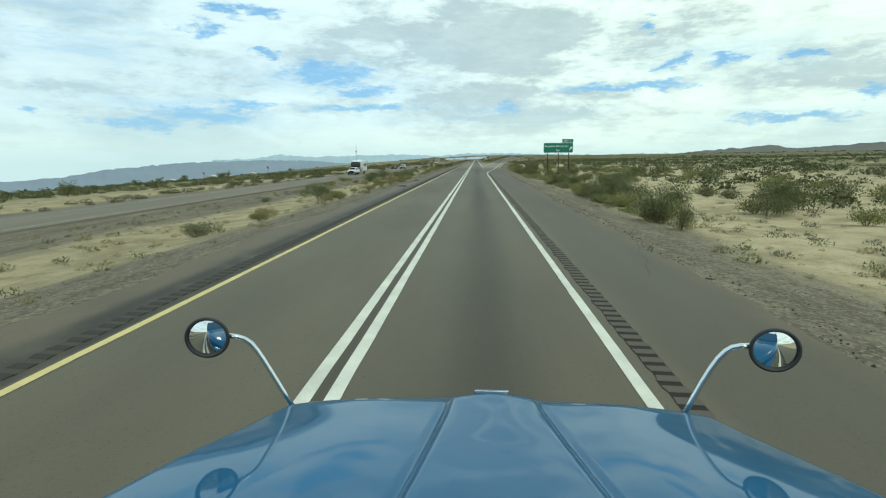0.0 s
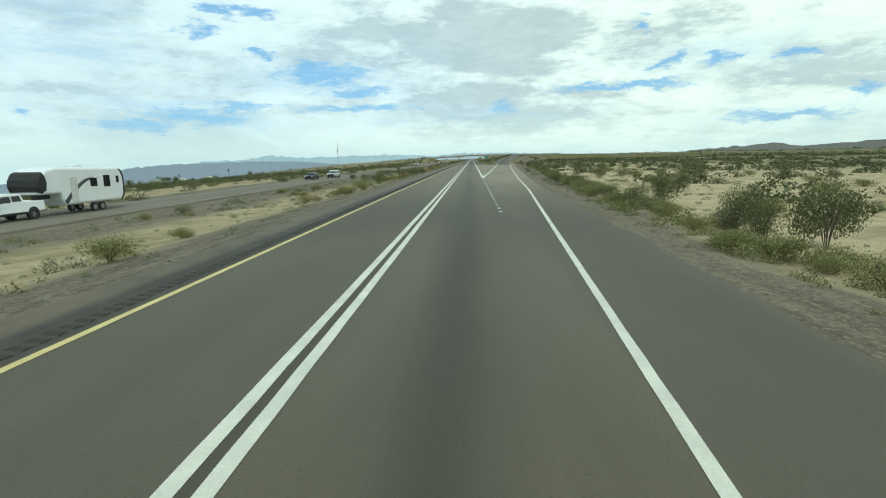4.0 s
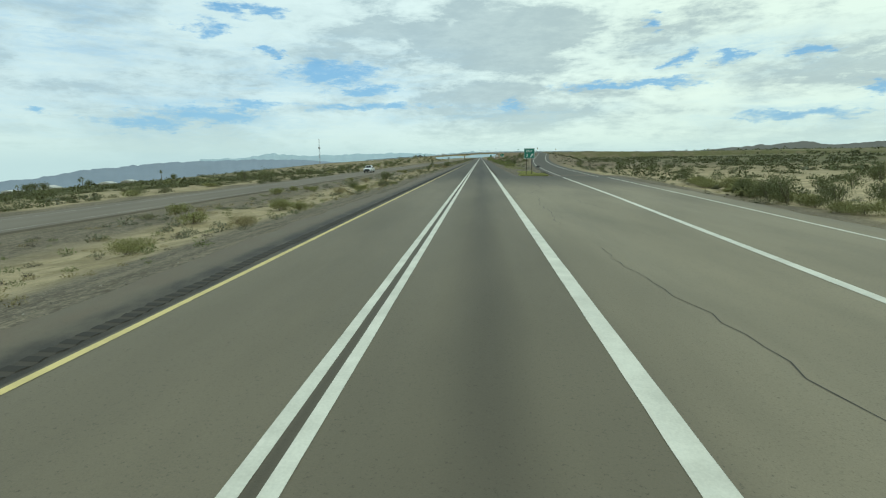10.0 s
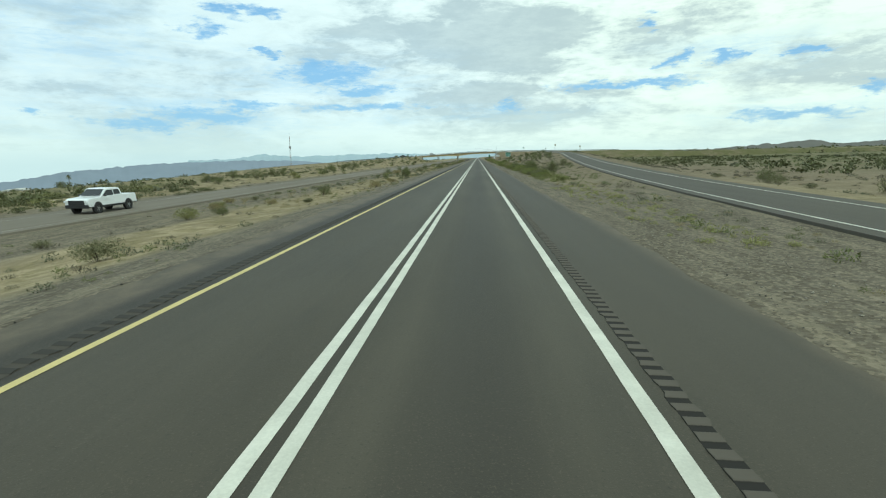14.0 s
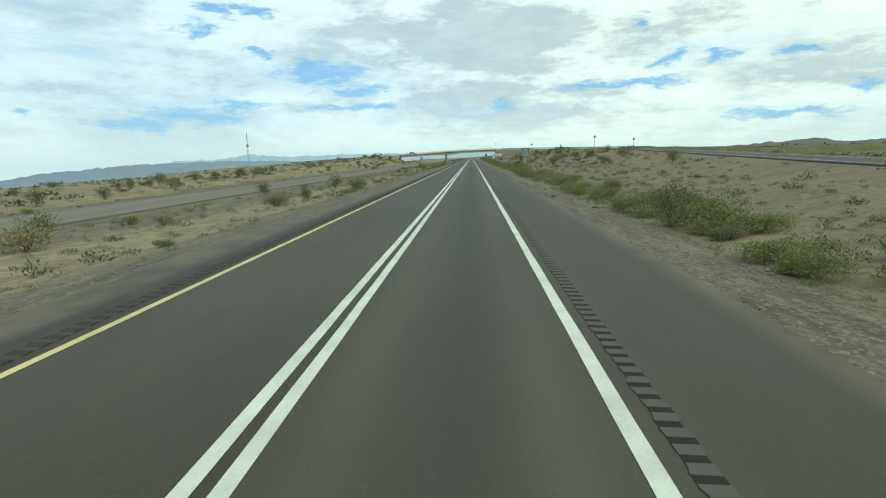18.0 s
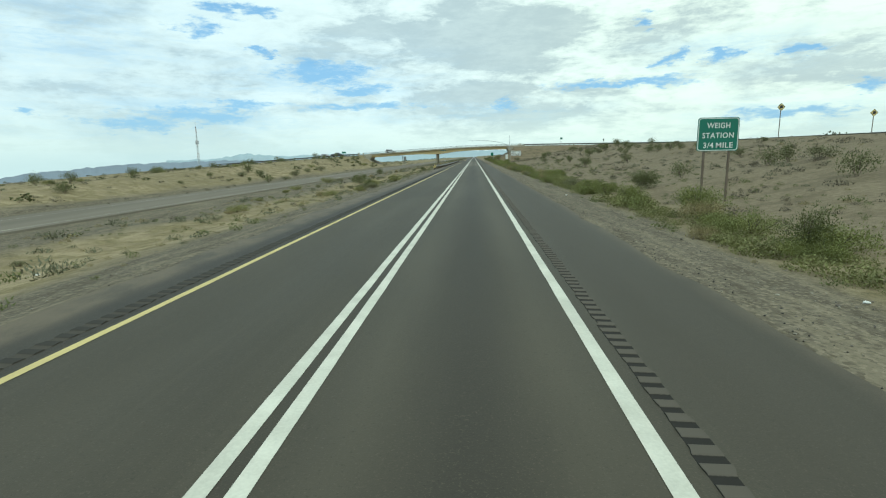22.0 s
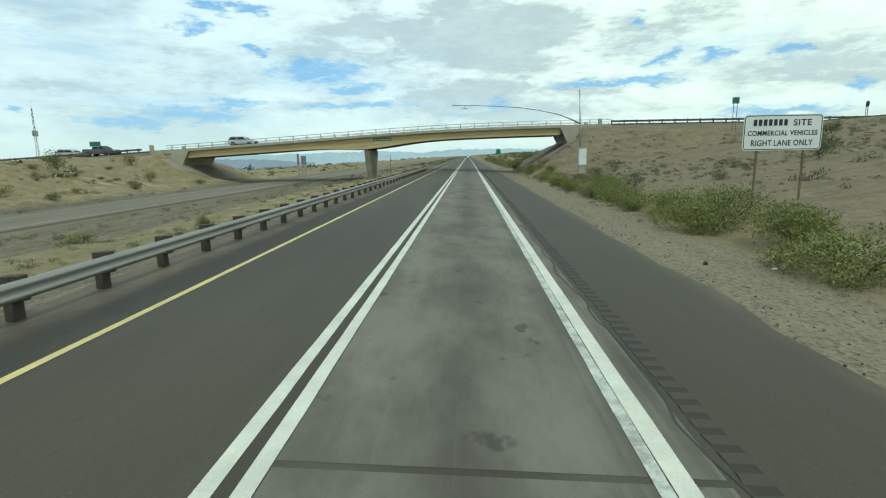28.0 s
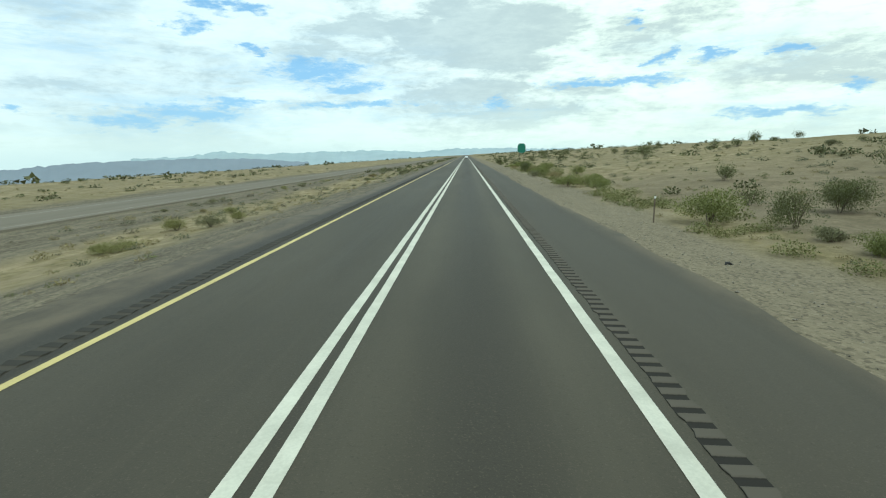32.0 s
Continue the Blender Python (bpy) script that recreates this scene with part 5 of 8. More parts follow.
def mast():
    m = tagged(empty("sensor_mast", (17.6, 803, 1.5)), "tall galvanised pole with long curved sensor arm", "mast arm pole")
    inv = m.matrix_world.inverted()

    def add(ob):
        ob.parent, ob.matrix_parent_inverse = m, inv
        return ob

    bm = bmesh.new()
    tube(bm, [(17.75, 803, 1.0), (17.6, 803, 6.5), (17.35, 803, 11.2)], [0.17, 0.14, 0.10], 10)
    add(part("pole", bm, GALVANISED, None, smooth=True))
    arm = [(17.6, 802.95, 6.6), (16.2, 802.95, 7.3), (14.6, 802.95, 7.95), (12, 802.95, 8.55), (9.5, 802.95, 8.95), (6.5, 802.95, 9.2), (3.4, 802.95, 9.35), (-0.2, 802.95, 9.45)]
    bm = bmesh.new()
    tube(bm, arm, [0.12, 0.11, 0.10, 0.09, 0.085, 0.075, 0.065, 0.05], 8)
    add(part("arm", bm, GALVANISED, None, smooth=True))
    add(box_part("sensor", (1.0, 2.0, 802.7, 803.2, 8.92, 9.06), SIGN_WHITE, None, "flat white sensor head", 0.03))
    bm = bmesh.new()
    tube(bm, [(1.5, 802.95, 9.4), (1.5, 802.95, 9.05)], 0.035)
    add(part("hanger", bm, GALVANISED))
    add(box_part("base_plate", (17.4, 18.1, 802.65, 803.35, 1.35, 1.5), CONCRETE, None, "", 0.03))
    c = tagged(empty("roadside_cabinet", (15.6, 792, 0.2)), "pale metal equipment cabinet on a concrete foot", "cabinet")
    for name, dims, mat_, bev in (("body", (-0.5, 0.5, -0.35, 0.35, 0.9, 3.0), ALUMINIUM, 0.03), ("foot", (-0.35, 0.35, -0.3, 0.3, -0.9, 0.9), CONCRETE, 0.03),
                                  ("hood", (-0.55, 0.55, -0.4, 0.4, 3.0, 3.08), ALUMINIUM, 0.02), ("door", (-0.44, 0.44, -0.375, -0.352, 1.0, 2.9), SIGN_WHITE, 0.008),
                                  ("latch", (0.3, 0.36, -0.40, -0.376, 1.8, 2.0), RUSTY_POST, 0.005)):
        o = box_part(name, dims, mat_, c, "", bev)


mast()


def camera_pole(x, y):
    z = float(land(x, y))
    p = tagged(empty("camera_pole", (x, y, z)), "thin steel pole with white dome camera and junction box", "camera pole")
    bm = bmesh.new()
    tube(bm, [(0, 0, -0.4), (0, 0, 2.0), (0, 0, 3.75)], [0.065, 0.06, 0.05], 10)
    part("pole", bm, DULL_STEEL, p, smooth=True)
    box_part("junction_box", (-0.28, 0.02, -0.22, -0.06, 1.35, 1.85), ALUMINIUM, p, "", 0.02)
    for z0, l in ((2.35, 0.42), (2.62, 0.72)):
        bm = bmesh.new()
        tube(bm, [(0, 0, z0), (l * 0.6, -0.02, z0 + 0.02), (l, -0.03, z0 + 0.12)], 0.022, 6)
        part("bracket", bm, SIGN_WHITE, p)
    for x0, z0, r in ((0.1, 2.92, 0.14), (0.72, 2.78, 0.10)):
        bm = bmesh.new()
        bmesh.ops.create_uvsphere(bm, u_segments=14, v_segments=8, radius=r, matrix=pose(x0, -0.05, z0))
        for v in bm.verts:
            v.co.z = max(v.co.z, z0 - r * 0.9)
        dome = part("dome_camera", bm, SIGN_WHITE, p, "white dome camera", smooth=True)
        bm = bmesh.new()
        bmesh.ops.create_uvsphere(bm, u_segments=12, v_segments=6, radius=r * 0.72, matrix=pose(x0, -0.05, z0 - r * 0.55))
        part("lens_bowl", bm, SIGN_BLACK, dome, smooth=True)
    for dx in (-0.1, -0.02):
        bm = bmesh.new()
        tube(bm, [(dx - 0.02, -0.1, 1.4), (dx * 0.6, -0.07, 1.1), (-0.02, -0.06, 0.7), (-0.01, -0.06, -0.2)], 0.014, 5)
        part("conduit", bm, RUSTY_POST, p)


camera_pole(-11.2, 816.6)


# ---------------------------------------------------------------- radio tower
def tower():
    t = tagged(empty("radio_tower", (-228, 1000, float(land(-228, 1000, False)))), "thin red and white lattice radio tower with antennas", "tower")
    red = surface("faded red tower paint", (0.36, 0.28, 0.26), (0.30, 0.23, 0.21), 0.6)
    h = 30.5 - float(land(-228, 1000, False))
    for k in range(8):
        bm = bmesh.new()
        z0, z1 = h * k / 8, h * (k + 1) / 8
        r0, r1 = 1.3 - 1.05 * k / 8, 1.3 - 1.05 * (k + 1) / 8
        for j in range(3):
            a, b = 2 * pi * j / 3, 2 * pi * (j + 1) / 3
            tube(bm, [(r0 * cos(a), r0 * sin(a), z0), (r1 * cos(a), r1 * sin(a), z1)], 0.10, 5)
            for q in range(3):
                f, g = q / 3, (q + 1) / 3
                ra, rb = r0 + (r1 - r0) * f, r0 + (r1 - r0) * g
                tube(bm, [(ra * cos(a), ra * sin(a), z0 + (z1 - z0) * f), (rb * cos(b), rb * sin(b), z0 + (z1 - z0) * g)], 0.055, 4)
        part("section", bm, red if k % 2 else GALVANISED, t)
    bm = bmesh.new()
    for a in range(6):
        q = 2 * pi * a / 6
        box(bm, 1.1 * cos(q) - 0.18, 1.1 * cos(q) + 0.18, 1.1 * sin(q) - 0.18, 1.1 * sin(q) + 0.18, h * 0.66, h * 0.73, 0.05)
        tube(bm, [(0, 0, h * 0.7), (1.1 * cos(q), 1.1 * sin(q), h * 0.7)], 0.08, 5)
    part("antenna_ring", bm, ALUMINIUM, t)
    bm = bmesh.new()
    tube(bm, [(0, 0, h), (0, 0, h + 4)], 0.05, 5)
    part("spike", bm, ALUMINIUM, t)


tower()


# ---------------------------------------------------------------- far hills
def hills(name, azimuths, elevations, far, depth, colour, label, seed):
    """A range of hills: crest heights in degrees at compass bearings, with folded flanks."""
    az = np.linspace(azimuths[0], azimuths[-1], 260)
    crest = 2.5 + far * np.tan(np.radians(np.interp(az, azimuths, elevations)))
    crest = crest + far * 0.0022 * (value_noise(az * 2.3, az * 0, seed) - 0.5) + far * 0.0012 * (value_noise(az * 6.1, az * 0, seed + 7) - 0.5) + far * 0.0018 * (value_noise(az * 0.8, az * 0, seed + 1) - 0.5)
    rows = np.linspace(0, 1, 14)
    gx, gy, gz = [], [], []
    for r in rows:
        d = far - depth * r
        fold = depth * 0.10 * (value_noise(az * 1.6 + r, az * 0 + r * 3, seed + 2) - 0.5)
        a = np.radians(az)
        gx.append((d + fold) * np.sin(a) + 1.8)
        gy.append((d + fold) * np.cos(a) + 420)
        low = np.minimum(land(gx[-1], gy[-1], False) - 3, crest - 2)
        gz.append(low + (crest - low) * (1 - r) ** 1.3 * (1 - 0.18 * r * value_noise(az * 2.6, az * 0 + r, seed + 4)))
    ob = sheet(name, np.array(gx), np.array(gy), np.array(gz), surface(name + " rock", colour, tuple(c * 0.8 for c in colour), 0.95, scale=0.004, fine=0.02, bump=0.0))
    tagged(ob, label, "mountains", kind="structure")


# aerial haze is painted into the colour of the two blue ranges
hills("backdrop_far_range", [-30, -25.5, -22.8, -20, -16.6, -10, -5, 0, 6, 14, 24], [0.0, 0.2, 0.62, 0.35, 0.40, 0.55, 0.35, 0.6, 0.5, 0.3, 0.0], 4050, 700, (0.36, 0.45, 0.50), "mountain range with pale blue haze painted into its colour", 3)
hills("backdrop_left_range", [-75, -60, -47, -43, -40.5, -37, -34.4, -30, -26.3, -22, -19.8, -15], [-1.9, -1.7, -1.7, -1.35, -0.85, -0.6, -0.30, -0.12, -0.02, -0.05, -0.10, -0.5], 3700, 500, (0.215, 0.255, 0.31), "desert mountain range beyond the plain with blue-grey haze painted in", 9)
hills("backdrop_right_range", [22, 24.6, 28, 30, 31.5, 33.6, 37.4, 45, 60], [0.2, 0.62, 0.86, 0.95, 1.2, 0.75, 1.05, 1.4, 1.6], 3300, 700, (0.105, 0.10, 0.085), "low dark rocky hills", 21)


# ---------------------------------------------------------------- plants
def leaf_cloud(r, count, rx, rz, leaf, lobes, low=0.0):
    """Leaf quads, thrown round a few lobes, as arrays of vertices and faces."""
    centres = []
    for _ in range(lobes):
        a, d = r.uniform(0, 2 * pi), rx * 0.62 * math.sqrt(r.random())
        centres.append((d * cos(a), d * sin(a), rz * r.uniform(0.35, 0.75), r.uniform(0.42, 0.7)))
    verts, faces = [], []
    for k in range(count):
        cx, cy, cz, s = centres[k % lobes]
        u = Vector((r.gauss(0, 1), r.gauss(0, 1), r.gauss(0, 1))).normalized() * (0.35 + 0.65 * r.random() ** 0.7) * r.uniform(0.82, 1.0)
        p = Vector((cx + u.x * rx * s, cy + u.y * rx * s, max(low, cz + u.z * rz * s * 0.72)))
        way = (Vector((u.x, u.y, abs(u.z) + 0.5)) + Vector((r.gauss(0, 0.6), r.gauss(0, 0.6), r.gauss(0, 0.6)))).normalized()
        side = way.cross(Vector((r.gauss(0, 1), r.gauss(0, 1), r.gauss(0, 1)))).normalized()
        l = leaf * r.uniform(0.6, 1.5)
        w = l * r.uniform(0.36, 0.62)
        b = len(verts)
        verts += [p - side * w * 0.6, p + side * w * 0.6, p + way * l]
        faces.append((b, b + 1, b + 2))
    return verts, faces


CREOSOTE = surface("creosote leaves", (0.132, 0.142, 0.046), (0.078, 0.086, 0.030), 0.7, scale=2, fine=9, bump=0, by_island=0.25, local=True)
SAGE = surface("yellow green brush leaves", (0.235, 0.228, 0.075), (0.135, 0.140, 0.047), 0.75, scale=2, fine=9, bump=0, by_island=0.25, local=True)
DRY = surface("dry straw brush", (0.30, 0.25, 0.115), (0.18, 0.155, 0.075), 0.85, scale=2, fine=9, bump=0, by_island=0.25, local=True)
GREY_BRUSH = surface("grey green brush", (0.20, 0.195, 0.10), (0.115, 0.115, 0.058), 0.8, scale=2, fine=9, bump=0, by_island=0.25, local=True)
RABBIT = surface("rabbitbrush leaves", (0.215, 0.225, 0.062), (0.110, 0.130, 0.036), 0.75, scale=1.3, fine=7, bump=0, by_island=0.3, local=True)
TWIG = surface("grey brown twigs", (0.14, 0.11, 0.08), (0.07, 0.055, 0.04), 0.9, scale=6, fine=40, bump=0)


def bush_model(name, seed, rx, rz, leaf, count, lobes, material, label, category):
    r = random.Random(seed)
    thing = tagged(empty(name), label, category, group=category + "es of the roadside" if category.endswith("h") else category + "s of the roadside")
    bm = bmesh.new()
    for _ in range(7 if count > 900 else 4):
        a, lean = r.uniform(0, 2 * pi), r.uniform(0.25, 0.85)
        pts = []
        for k in range(4):
            f = k / 3
            pts.append((cos(a) * rx * lean * f + r.gauss(0, 0.03), sin(a) * rx * lean * f + r.gauss(0, 0.03), rz * 0.8 * f ** 0.8 - 0.12 * (1 - f)))
        tube(bm, pts, [0.030, 0.022, 0.014, 0.006], 4, False)
    bmesh.ops.pointmerge(bm, verts=[v for v in bm.verts if v.co.z < -0.06], merge_co=(0, 0, -0.12))
    part("woody_base", bm, TWIG, thing)
    verts, faces = leaf_cloud(r, count, rx, rz, leaf, lobes + (10 if count < 1300 else 0))
    f = soup("foliage", verts, faces, material)
    f.parent = thing
    return thing


# each kind in a fine build for the verges and a coarse one for what stays far off
MODELS, used = {}, {}
for far, fewer, larger in (("", 0.78, 1.18), ("far ", 0.22, 1.95)):
    MODELS[far + "creosote"] = [bush_model("creosote_bush", 10 + k, 0.9 + 0.12 * k, 1.25 + 0.1 * (k % 3), 0.046 * larger, int(5200 * fewer), 13 + k, CREOSOTE, "dark green airy creosote bush on sandy ground", "desert bush") for k in range(5)]
    MODELS[far + "sage"] = [bush_model("brush_clump", 30 + k, 0.85 + 0.1 * k, 0.75 + 0.08 * (k % 3), 0.044 * larger, int(5600 * fewer), 14 + k, SAGE, "rounded yellow-green brush clump on the gravel verge", "brush clump") for k in range(5)]
    MODELS[far + "dry"] = [bush_model("dry_bush", 50 + k, 0.75 + 0.1 * k, 0.7 + 0.08 * k, 0.044 * larger, int(4200 * fewer), 11 + k, DRY, "straw-coloured dry brush on sandy ground", "dry bush") for k in range(3)]
    MODELS[far + "grey"] = [bush_model("burro_bush", 70 + k, 0.7 + 0.1 * k, 0.6 + 0.08 * k, 0.042 * larger, int(4200 * fewer), 11 + k, GREY_BRUSH, "low grey-green desert bush on sandy ground", "small bush") for k in range(4)]
    MODELS[far + "rabbit"] = [bush_model("rabbitbrush", 110 + k, 0.9 + 0.1 * k, 0.85 + 0.09 * (k % 3), 0.044 * larger, int(5600 * fewer), 12 + 2 * k, RABBIT, "dense green rabbitbrush with straw-coloured tips on the verge", "rabbitbrush") for k in range(5)]
MODELS["big"] = [bush_model("tall_creosote_bush", 90 + k, 1.45 + 0.15 * k, 1.75 + 0.12 * k, 0.050, 13000, 20 + 2 * k, CREOSOTE, "tall spreading dark green creosote bush beside the road", "large bush") for k in range(3)]
used.update({k: 0 for k in MODELS})
TAKEN = [(16.2, 107, .8), (18.2, 107, .8), (19.9, 107, .8), (8.7, 339.5, 1.5), (15.9, 602, 1), (17.2, 602, 1), (15.4, 753, 1), (17.5, 753, 1), (11.2, 820, 1), (18.6, 800, 1), (16.8, 790, 1.5)]


def on_road(x, y):
    if -6.2 < x < 8.4 or OPP_L - 1.2 < x < OPP_R + 1.2:
        return True
    if 90 < y < 345 and 0 < x < float(np.interp(y, [95, 150, 240, 300, 338, 345], [8.5, 11.0, 16.5, 21.0, 22.5, 8])):
        return True
    if 325 < y < 835 and float(ramp_left(y)) - 2.2 < x < float(ramp_left(y)) + 8.6:
        return True
    return BRIDGE_Y0 - 2 < y < BRIDGE_Y1 + 2 and (x > 11.4 or x < -40 or -17 < x < -10)


def plant(kind, x, y, size, rr):
    if on_road(x, y) or any(abs(x - a) < d and abs(y - b) < d for a, b, d in TAKEN):
        return
    if kind != "big" and not -15.0 < x < (19.5 if y < 140 else 27.0 if y < 335 else 14.5):
        kind = "far " + kind
    model = MODELS[kind][rr.randrange(len(MODELS[kind]))]
    m = pose(x, y, float(land(x, y)) - 0.04, rr.uniform(-6, 6), rr.uniform(-6, 6), rr.uniform(0, 360))
    s = size * rr.uniform(0.85, 1.15)
    if used[kind] < len(MODELS[kind]):
        model = MODELS[kind][used[kind]]
        model.scale = (s, s, s * rr.uniform(0.85, 1.2))
        model.matrix_basis = m @ Matrix.Diagonal((*model.scale, 1))
    else:
        c = copy_thing(model, m)
        tall = 1.2 if kind.endswith("creosote") else 0.95
        c.scale = (s, s, s * tall * rr.uniform(0.85, 1.15))
    used[kind] += 1


def scatter(count, x0, x1, y0, y1, mixture, lo, hi, seed, crowd=0.0):
    rr = random.Random(seed)
    kinds = [k for k, n in mixture for _ in range(n)]
    for _ in range(count):
        y = rr.uniform(y0, y1)
        x = rr.uniform(x0, x1)
        if crowd and float(value_noise(x / 9 + seed, y / 14)) < crowd:
            continue
        plant(rr.choice(kinds), x, y, rr.uniform(lo, hi), rr)


# the row along the right verge, then the land behind it
scatter(64, 10.6, 14.0, 22, 140, [("sage", 4), ("creosote", 2), ("grey", 1)], 0.65, 1.15, 101)
scatter(100, 14.5, 42, -5, 150, [("creosote", 2), ("sage", 3), ("grey", 1)], 0.7, 1.5, 102)
hedge = random.Random(103)
for k in range(120):
    y = 136 + 1.58 * k
    x = float(np.interp(y, [135, 150, 188, 206, 240, 300, 330], [12.2, 13.0, 15.2, 17.2, 19.8, 24.2, 26.2])) + hedge.uniform(-0.5, 1.0)
    plant(hedge.choice(("sage", "sage", "sage", "grey", "creosote")), x, y, hedge.uniform(0.75, 1.25), hedge)
scatter(50, 22, 50, 150, 330, [("creosote", 2), ("grey", 1), ("sage", 2)], 0.8, 1.5, 104)
scatter(16, 25, 44, 345, 430, [("creosote", 2), ("grey", 2), ("sage", 1)], 0.5, 1.1, 105)
scatter(150, 10.4, 13.4, 425, 792, [("rabbit", 5), ("grey", 2), ("dry", 1)], 0.6, 1.2, 106, 0.2)
scatter(54, 14, 46, 420, 800, [("creosote", 4), ("grey", 2)], 0.6, 1.15, 107)
scatter(42, 10.5, 15, 832, 985, [("rabbit", 3), ("grey", 1), ("dry", 1), ("creosote", 1)], 0.7, 1.35, 108)
scatter(40, 15, 60, 835, 1000, [("creosote", 3), ("grey", 2)], 0.6, 1.2, 109)
scatter(26, 10.6, 13.6, 446, 492, [("rabbit", 4), ("grey", 2), ("creosote", 1)], 0.8, 1.35, 117)
scatter(36, 20, 50, 640, 795, [("creosote", 2), ("grey", 1)], 0.7, 1.25, 118)
scatter(44, 10.8, 14.0, 640, 738, [("grey", 1), ("rabbit", 2), ("dry", 1)], 0.7, 1.15, 119)
# the median
scatter(110, -23, -8.5, -5, 430, [("creosote", 1), ("sage", 2), ("grey", 3), ("dry", 2)], 0.5, 1.05, 110, 0.3)
scatter(50, -23, -8.5, 430, 800, [("creosote", 2), ("sage", 2), ("grey", 4), ("dry", 2)], 0.4, 1.0, 111, 0.3)
scatter(40, -23, -8.5, 828, 1000, [("creosote", 1), ("sage", 2), ("grey", 3), ("dry", 2)], 0.4, 0.9, 112, 0.3)
scatter(52, -13.5, -8.6, 2, 330, [("sage", 3), ("dry", 2), ("creosote", 1)], 0.6, 1.2, 115)
# beyond the other carriageway
scatter(34, -80, -39, 770, 808, [("creosote", 2), ("grey", 2), ("sage", 1)], 0.6, 1.3, 116)
scatter(70, -60, -38, 20, 470, [("creosote", 1), ("sage", 1), ("grey", 1)], 0.8, 1.5, 113)
scatter(80, -72, -37, 470, 812, [("creosote", 2), ("grey", 1), ("sage", 1)], 0.7, 1.35, 114)
def planted(kind, places):
    for x, y, size in places:
        plant(kind, x, y, size, rnd)


# first verge and median
planted("creosote", [(16.0, 104.5, 1.0)])
planted("big", [(20.1, 32.9, 1.2), (14.5, 36.0, 0.8), (-11.8, 44.0, 0.75), (13.4, 46.0, 1.1), (14.6, 48.5, 1.0), (-17.0, 92.0, 0.9), (-15.5, 96.0, 1.0), (-13.0, 100.0, 0.85), (18.6, 105.0, 1.05), (20.8, 105.6, 0.95)])
planted("sage", [(-7.5, 64.4, 0.85)])
# round the exit
planted("big", [(-10.1, 213.6, 0.9), (25.8, 222, 1.15), (-14.1, 324.6, 0.59)])
planted("sage", [(17.1, 204.2, 1.05), (18.5, 209.5, 1.1), (19.1, 218.7, 1.3), (-4.9, 310.6, 0.62), (-7.9, 318.7, 0.38), (-8.2, 318.9, 0.46), (-18.4, 321.9, 0.61), (-19.7, 323.4, 0.51), (-18.9, 323.6, 0.65), (-19.2, 323.8, 0.46), (-19.7, 325.0, 0.58), (-22.7, 356.9, 0.91)])
planted("grey", [(-13.9, 315.5, 0.42), (-13.5, 319.4, 0.44), (-23.0, 332.7, 0.48), (-8.6, 337.2, 0.63), (-10.0, 337.5, 0.58), (-13.8, 341.8, 0.59)])
# foot of the ramp
planted("creosote", [(-11.2, 458.4, 0.95), (-15.5, 462, 0.95), (-11.8, 463.6, 1.15), (12.6, 468, 1.2), (-18.4, 469.9, 0.55), (-15.8, 480.2, 0.7), (13.6, 512, 0.8), (-34.6, 513.4, 0.73), (-40.0, 525.6, 0.86), (-15.2, 533.1, 0.98), (-50.7, 550.9, 0.9), (-50.0, 564.2, 1.05), (-52.4, 576.2, 1.36), (-49.7, 582.7, 1.33), (-45.3, 583.5, 0.96), (27.6, 585.2, 0.88), (12.3, 588.8, 0.9), (26.2, 590.9, 1.13)])
planted("sage", [(-19.2, 483.0, 0.62), (-19.8, 488.9, 0.85), (-21.3, 502.1, 0.82), (-35.6, 510.0, 0.73)])
planted("rabbit", [(11.7, 456.9, 0.9), (12.2, 461, 1.5), (11.6, 467, 1.4), (12.2, 509, 1.2), (9.5, 545.5, 0.73), (11.7, 550.1, 0.31), (11.3, 552.4, 0.94), (11.5, 556.5, 0.81), (11.1, 563.1, 1.58), (11.8, 570, 1.3), (13.3, 580.6, 1.3), (12.7, 592.6, 1.25), (13.3, 598.9, 1.2)])
planted("grey", [(-9.6, 486.8, 0.61), (-14.2, 510.3, 1.3), (-41.3, 541.9, 1.7), (10.8, 545.8, 0.91), (11.2, 550.3, 0.56), (13.0, 552.8, 0.56), (25.4, 565.6, 1.05), (25.8, 566.8, 0.79), (23.6, 575.2, 1.16), (24.3, 581.1, 1.2)])
planted("dry", [(-17.5, 489.4, 1.33), (17.8, 566.3, 1.11)])
# along the slope
planted("creosote", [(-40.0, 644.7, 0.38), (-42.4, 657.7, 0.55), (-37.4, 661.6, 0.53), (-35.5, 665.5, 0.9), (36, 671.5, 1.1), (-40.0, 672.4, 0.95), (-38.9, 698.9, 0.77)])
planted("big", [(14.5, 612, 0.9)])
planted("sage", [(-8.5, 619.2, 0.58), (-11.7, 621.1, 0.67), (-19.5, 622.6, 0.54), (-7.2, 632.8, 0.75), (-21.4, 635.7, 0.63), (-7.7, 636.4, 0.78), (-10.6, 636.6, 1.06), (-21.8, 640.5, 0.78), (-33.9, 652.6, 0.67), (-33.9, 656.1, 0.98), (-22.5, 658.6, 1.19)])
planted("rabbit", [(12.4, 607, 1.3), (11.9, 639.4, 1.4), (12.3, 644.3, 1.2)])
planted("grey", [(27.5, 612.3, 1.7), (-8.0, 622.6, 0.86), (-40.6, 665.9, 1.22), (-36.0, 675.7, 1.1), (-37.3, 685.6, 1.7), (-39.3, 711.6, 1.56)])
